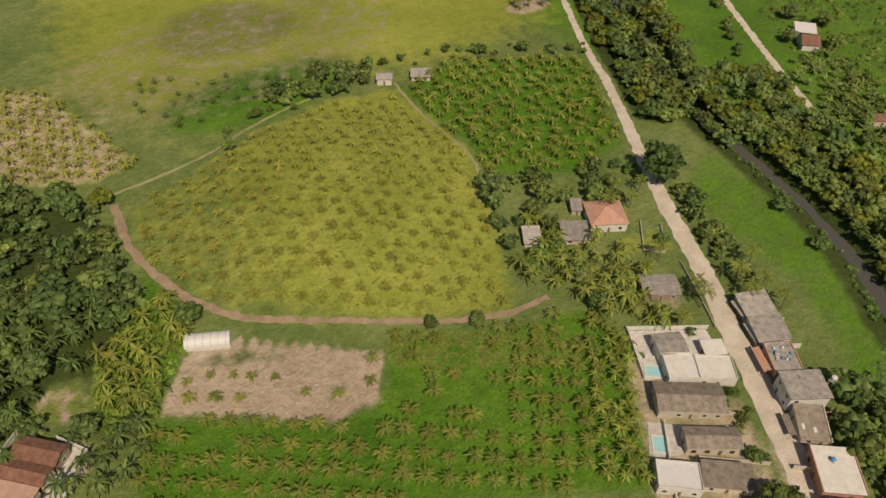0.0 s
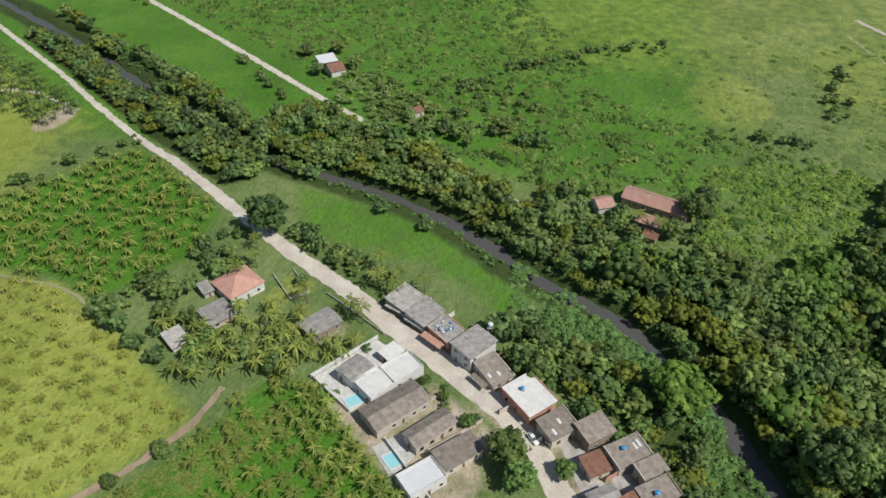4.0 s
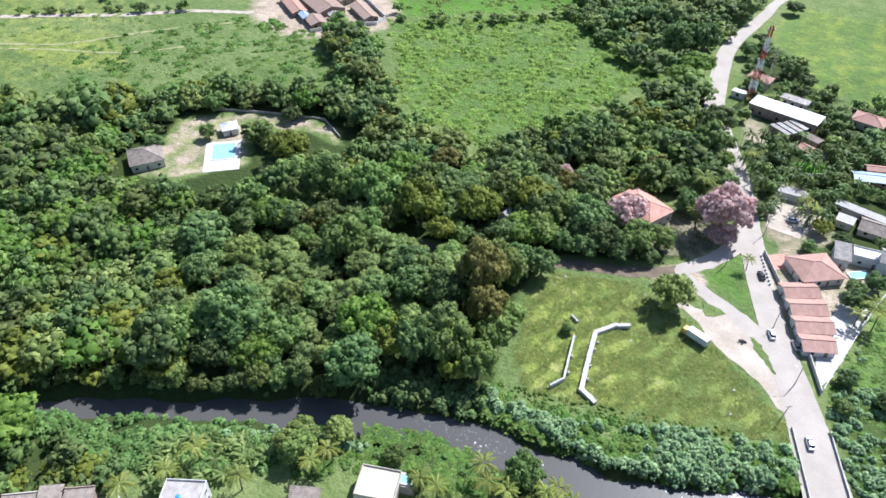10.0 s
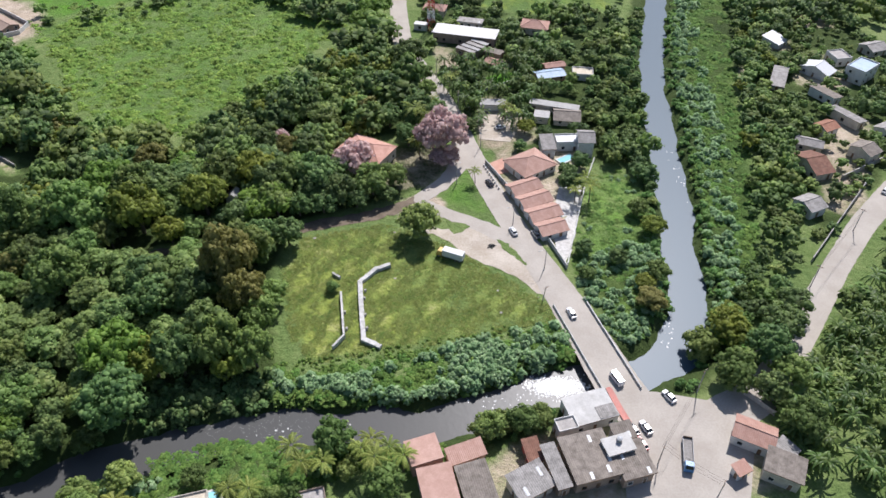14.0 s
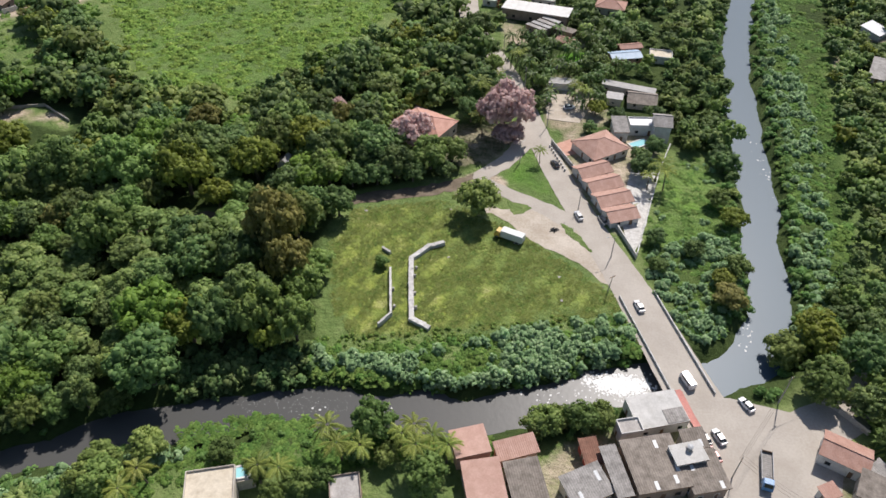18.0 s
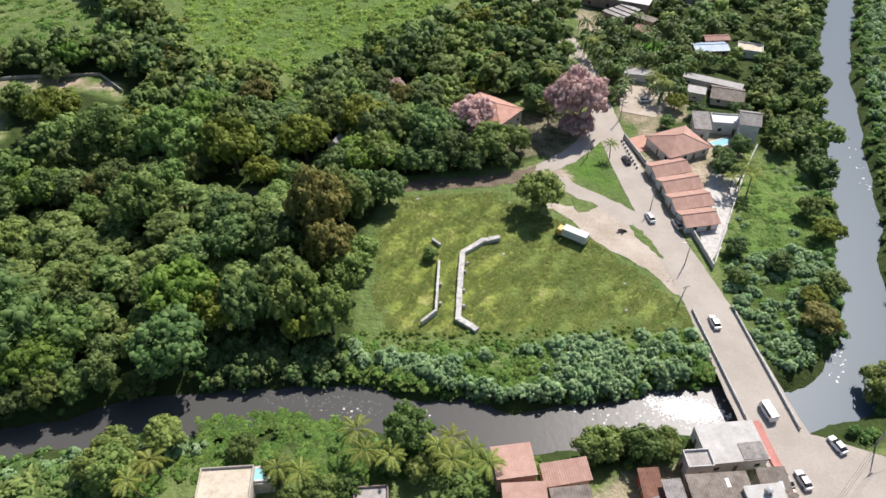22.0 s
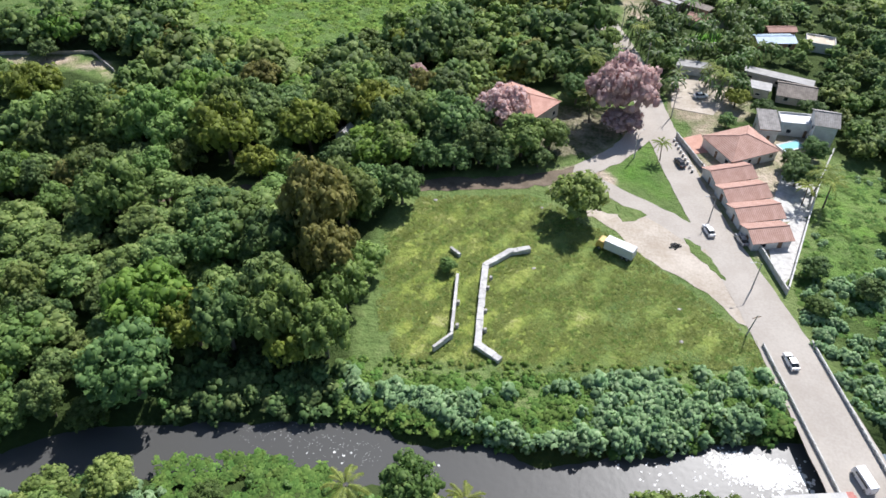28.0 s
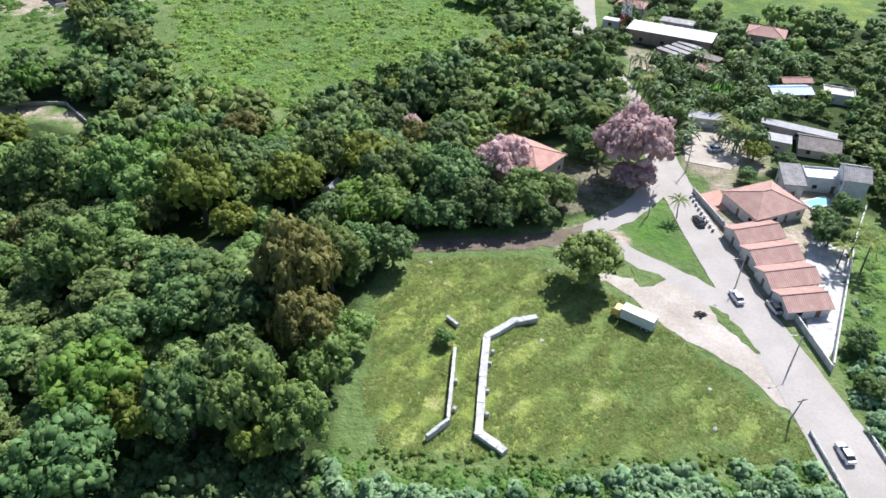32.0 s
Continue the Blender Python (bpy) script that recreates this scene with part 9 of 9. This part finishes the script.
def lorry(x, y, rot, cab_mat, box_mat, length, label, open_bed=False, z=0.08):
    t = thing("truck", pose(x, y, z, 0, 0, rot), label, "truck")
    W = 2.3
    part("chassis", boxed(-length / 2, -0.5, 0.55, length / 2 + 1.9, 0.5, 0.8), M_RUBBER, t)
    if open_bed:
        part("bed_floor", boxed(-length / 2, -W / 2, 0.803, length / 2, W / 2, 0.95), M_FIBRO, t)
        for s in (-1, 1):
            part("bed_side", boxed(-length / 2, min(s * W / 2, s * (W / 2 - 0.07)), 0.953, length / 2, max(s * W / 2, s * (W / 2 - 0.07)), 1.5), box_mat, t)
        for u in (-length / 2, length / 2 - 0.07):
            part("bed_end", boxed(u, -W / 2 + 0.08, 0.953, u + 0.07, W / 2 - 0.08, 1.55), M_WOOD, t)
    else:
        part("cargo_box", boxed(-length / 2, -W / 2, 0.803, length / 2, W / 2, 3.1, bevel=0.05), box_mat, t)
        part("rear_door", boxed(-length / 2 - 0.03, -W / 2 + 0.1, 0.9, -length / 2 - 0.003, -0.02, 3.0), box_mat, t)
        part("rear_door", boxed(-length / 2 - 0.03, 0.02, 0.9, -length / 2 - 0.003, W / 2 - 0.1, 3.0), box_mat, t)
    c0 = length / 2 + 0.2
    ring = lambda u, top: [(u, -W / 2 + 0.06, 0.5), (u, W / 2 - 0.06, 0.5), (u, W / 2 - 0.06, top - 0.3), (u, W / 2 - 0.2, top), (u, -W / 2 + 0.2, top), (u, -W / 2 + 0.06, top - 0.3)]
    part("cab", loft(bmesh.new(), [ring(c0, 2.35), ring(c0 + 1.25, 2.35), ring(c0 + 1.7, 1.45), ring(c0 + 1.75, 1.1)]), cab_mat, t)
    part("windscreen", slab(bmesh.new(), [(c0 + 1.69, -0.85, 1.5), (c0 + 1.69, 0.85, 1.5), (c0 + 1.32, 0.8, 2.27), (c0 + 1.32, -0.8, 2.27)], 0.03), M_GLASS_D, t)
    for u in (-length / 2 + 1.0, -length / 2 + 2.1, c0 + 0.8):
        for s in (-1, 1):
            wheel(t, u, s * (W / 2 - 0.03), 0.46, 0.28)
    return t


lorry(24.8, 129.6, 156, M_YELLOW, M_METAL_W, 6.6, "white box truck with a yellow cab parked on the lot")
lorry(77.4, 62.6, 257, M_CAR_B, M_GREY, 7.0, "open-bed truck with a blue cab at the junction", True)
car(77.1, 78.1, 120, M_CAR_W, "white car parked on the grass corner by the junction", 0.09)
car(57.0, 106.4, 107, M_CAR_W, "white hatchback driving across the bridge", 0.12)
car(50.9, 139.8, 112, M_CAR_S, "silver hatchback parked along the street wall", 0.12)
car(38.2, 166.6, 112, M_CAR_D, "black car parked beside the street", 0.12)
car(44.0, 141.3, 110, M_CAR_W, "small white car on the road beside the island", 0.12)
car(65.1, 83.6, 112, M_CAR_W, "white van with a red stripe at the bridge end", 0.12, True)
car(66.0, 68.8, 112, M_CAR_D, "dark car parked along the shop wall", 0.12)
car(67.2, 64.8, 112, M_CAR_R, "red car parked along the shop wall", 0.12)
car(69.2, 69.2, 112, M_CAR_W, "white car parked before the shops", 0.12)
car(-105.2, -20.2, 40, M_CAR_W, "white car parked before the store", 0.09)
car(172, 161, 45, M_CAR_W, "white car on the climbing street", 0.1)
car(37.6, 205.0, 100, M_CAR_S, "grey car parked by the village houses", 0.1)
car(33.2, 254.6, 60, M_CAR_R, "red car parked before the warehouse", 0.1)
car(44.6, 201.5, 20, M_CAR_W, "white car parked in the dusty village court", 0.1)
car(-100.6, -29.4, 128, M_CAR_W, "white car parked at the roadside before the row", 0.1)
car(-93.0, -24.0, 128, M_CAR_S, "silver car parked under the roadside tree", 0.1)

# ---------------------------------------------------------------- poles and wires
mast = thing("lattice_mast", pose(24.0, 296.0, 0, 0, 0, 15), "tall slender steel lattice mast beside the road", "mast")
for k in range(3):
    a = k * 2.0944
    part("leg", tube(bmesh.new(), (1.0 * math.cos(a), 1.0 * math.sin(a), -0.1), (0.25 * math.cos(a), 0.25 * math.sin(a), 22.0), 0.07, 0.05, 6), M_STEEL, mast)
for j in range(11):
    z0, z1 = 2.0 * j, 2.0 * j + 2.0
    r0, r1 = 1.0 - 0.75 * z0 / 22, 1.0 - 0.75 * z1 / 22
    bm = bmesh.new()
    for k in range(3):
        a, b = k * 2.0944, (k + 1) * 2.0944
        tube(bm, (r0 * math.cos(a), r0 * math.sin(a), z0), (r1 * math.cos(b), r1 * math.sin(b), z1), 0.035, 0.035, 4)
        tube(bm, (r1 * math.cos(a), r1 * math.sin(a), z1), (r1 * math.cos(b), r1 * math.sin(b), z1), 0.03, 0.03, 4)
    part("brace", bm, M_STEEL, mast)

def pole(x, y, h, label, lamp=False, turn=0.0, lean=0.0):
    t = thing("street_lamp" if lamp else "utility_pole", pose(x, y, 0, lean, 0, turn), label, "street lamp" if lamp else "pole")
    part("shaft", tube(bmesh.new(), (0, 0, -0.1), (0, 0, h), 0.16, 0.09, 8), M_CONC, t)
    if lamp:
        bm = bmesh.new()
        tube(bm, (0, 0, h - 0.2), (1.2, 0, h + 0.5), 0.04, 0.035, 6)
        tube(bm, (1.2, 0, h + 0.5), (2.2, 0, h + 0.55), 0.035, 0.03, 6)
        arm = part("arm", bm, M_STEEL, t)
        part("lamp_head", boxed(2.0, -0.12, h + 0.45, 2.6, 0.12, h + 0.6, bevel=0.03), M_GREY, arm)
    else:
        arm = part("crossarm", boxed(-0.9, -0.06, h - 0.6, 0.9, 0.06, h - 0.46), M_WOOD, t)
        for u in (-0.8, 0.0, 0.8):
            part("insulator", tube(bmesh.new(), (u, 0, h - 0.455), (u, 0, h - 0.28), 0.05, 0.04, 6), M_GREY, arm)
    return t


POLES = [(51.8, 125.0, 7.2, True, 200), (44.2, 145.0, 7.2, True, 200), (27.0, 167.0, 7.0, True, 60), (36.4, 189.0, 9.0, False, 110), (29.0, 214.0, 9.0, False, 105),
         (21.0, 240.0, 9.0, False, 105), (70.0, 60.0, 8.0, False, 60), (84.5, 79.5, 9.5, False, 40), (80.0, 50.0, 9.0, False, 60), (104.0, 88.0, 9.0, False, 140), (128.0, 116.0, 9.0, False, 140), (152, 141, 9.0, False, 140)]
for x, y, h, lamp, turn in POLES:
    pole(x, y, h, "concrete street lamp with a curved arm beside the road" if lamp else "concrete utility pole with a crossarm beside the road", lamp, turn)
pole(49.7, 111.9, 6.2, "dark leaning pole at the corner of the lot", False, 30, 6)


def lattice_mast(x, y, h, half, tip, label):
    """A square lattice tower in red and white bands: legs, rings, braces, dishes and a top rod."""
    t = thing("telecom_mast", pose(x, y, 0, 0, 0, 18), label, "mast")
    bands = 7
    for k in range(bands):
        z0, z1 = h * k / bands, h * (k + 1) / bands
        bm = bmesh.new()
        for n in range(3):
            a, b = z0 + (z1 - z0) * n / 3, z0 + (z1 - z0) * (n + 1) / 3
            ra, rb_ = half + (tip - half) * a / h, half + (tip - half) * b / h
            lo = [(-ra, -ra, a), (ra, -ra, a), (ra, ra, a), (-ra, ra, a)]
            hi = [(-rb_, -rb_, b), (rb_, -rb_, b), (rb_, rb_, b), (-rb_, rb_, b)]
            for i in range(4):
                tube(bm, lo[i], hi[i], 0.13, 0.13, 5)
                tube(bm, lo[i], hi[(i + 1) % 4], 0.06, 0.06, 4)
                tube(bm, lo[(i + 1) % 4], hi[i], 0.06, 0.06, 4)
                tube(bm, hi[i], hi[(i + 1) % 4], 0.06, 0.06, 4)
        part("lattice_section", bm, M_METAL_W if k % 2 else M_CAR_R, t, "white painted section" if k % 2 else "red painted section")
    for z, a in ((h - 1.5, 0.4), (h - 1.9, 2.5), (h - 9.0, 1.2), (h - 9.6, 4.2), (h - 10.4, 5.4)):
        c = Vector((math.cos(a) * (tip + 0.5), math.sin(a) * (tip + 0.5), z))
        part("dish", tube(bmesh.new(), c, c + Vector((math.cos(a) * 0.35, math.sin(a) * 0.35, 0)), 0.75, 0.6, 12), M_METAL_W, t, "white dish")
    part("top_rod", tube(bmesh.new(), (0, 0, h - 0.2), (0, 0, h + 2.2), 0.05, 0.03, 5), M_STEEL, t)
    return t


lattice_mast(19.0, 285.6, 34.0, 1.5, 0.55, "red and white lattice telecom mast beside the warehouse")


def wire(a, b, sag=0.8):
    cu = bpy.data.curves.new("power_line", "CURVE")
    cu.dimensions, cu.bevel_depth, cu.bevel_resolution = "3D", 0.02, 0
    sp = cu.splines.new("POLY")
    sp.points.add(10)
    for k in range(11):
        s = k / 10
        p = Vector(a).lerp(Vector(b), s)
        sp.points[k].co = (p.x, p.y, p.z - sag * 4 * s * (1 - s), 1)
    cu.materials.append(M_RUBBER)
    ob = new("power_line", cu)
    tagged(ob, "thin dark power line strung between poles", "cable", "power lines")


for p, q in ((3, 4), (4, 5), (6, 7), (7, 9), (9, 10), (10, 11), (6, 8)):
    for o in (-0.7, 0.0, 0.7):
        a, b = POLES[p], POLES[q]
        wire((a[0] + o, a[1] + o * 0.5, a[2] - 0.3), (b[0] + o, b[1] + o * 0.5, b[2] - 0.3))


# ---------------------------------------------------------------- foam on the water and litter on bare ground
def flakes(name, label, spots, mat, seed, size, category, flat=0.04):
    r = np.random.default_rng(seed)
    vs, fs, n = [], [], 0
    for x, y, z in spots:
        k = 7
        a = np.arange(k) * 6.2832 / k
        rad = size * r.uniform(0.4, 1.5) * r.uniform(0.6, 1.3, k)
        low = np.stack([x + rad * np.cos(a), y + rad * np.sin(a), np.full(k, z)], 1)
        top = np.array([[x, y, z + flat * r.uniform(0.7, 1.6)]])
        vs.append(np.concatenate([low, top]))
        fs.append(np.array([(j, (j + 1) % k, k) for j in range(k)]) + n)
        n += k + 1
    me = quick_mesh(name, np.concatenate(vs), np.concatenate(fs), mat)
    tagged(new(name, me), label, category, kind="stuff")


rf = np.random.default_rng(12)
foam = [(rf.normal(50.5, 3.0), rf.normal(83.8, 1.35), WATER_Z + 0.012) for k in range(1500)]
foam += [(rf.uniform(26, 52), rf.normal(80.5, 1.6), WATER_Z + 0.012) for k in range(60)]
foam += [(rf.normal(83.5, 1.2), rf.normal(104, 4), WATER_Z + 0.012) for k in range(40)]
foam += [(rf.normal(101, 1.0) + 5.0, rf.uniform(140, 190), WATER_Z + 0.012) for k in range(25)]
foam += [(rf.uniform(-30, 0), rf.normal(71.5, 2.2), WATER_Z + 0.012) for k in range(9)]
foam = [f for f in foam if line_gap(np.array(f[0]), np.array(f[1]), RIVER_LINE) < 7.0]
flakes("foam", "white foam drifting on the river", foam, M_FOAM, 3, 0.19, "foam")
scum = [(rf.normal(50.5, 3.2), rf.normal(83.9, 1.0), WATER_Z + 0.03) for k in range(420)]
flakes("foam", "thick patch of white foam before the bridge", [f for f in scum if line_gap(np.array(f[0]), np.array(f[1]), RIVER_LINE) < 6.5], M_FOAM, 4, 0.36, "foam")
riffle = [(rf.uniform(-37, -12), rf.normal(73, 2.0), WATER_Z + 0.012) for k in range(260)]
flakes("foam", "small flecks of foam where the river runs shallow", [f for f in riffle if line_gap(np.array(f[0]), np.array(f[1]), RIVER_LINE) < 5.5], M_FOAM, 5, 0.05, "foam", 0.03)
litter = [(q[0], q[1], 0.02) for q in grid_spots(BARE, 3.2, 3.2, 21, 0.4, 0.35)] + [(q[0], q[1], 0.08) for q in grid_spots(LOT, 9, 9, 22, 0.4, 0.25)]
flakes("litter", "pale scraps and stones scattered on the ground", litter, M_CONC, 4, 0.35, "litter", 0.2)
for k, (x, y) in enumerate(((-3, -152), (-9, -150), (-14, -146), (-18, -142), (-23, -138), (-1, -146), (-7, -142), (-12, -138), (-27, -128), (-34, -122), (-43, -120), (-48, -126))):
    palm(x, y, pr.uniform(0.55, 0.8), k, 50 * k, False, "young coconut palm on the bare earth plot", "palms of the bare plot")
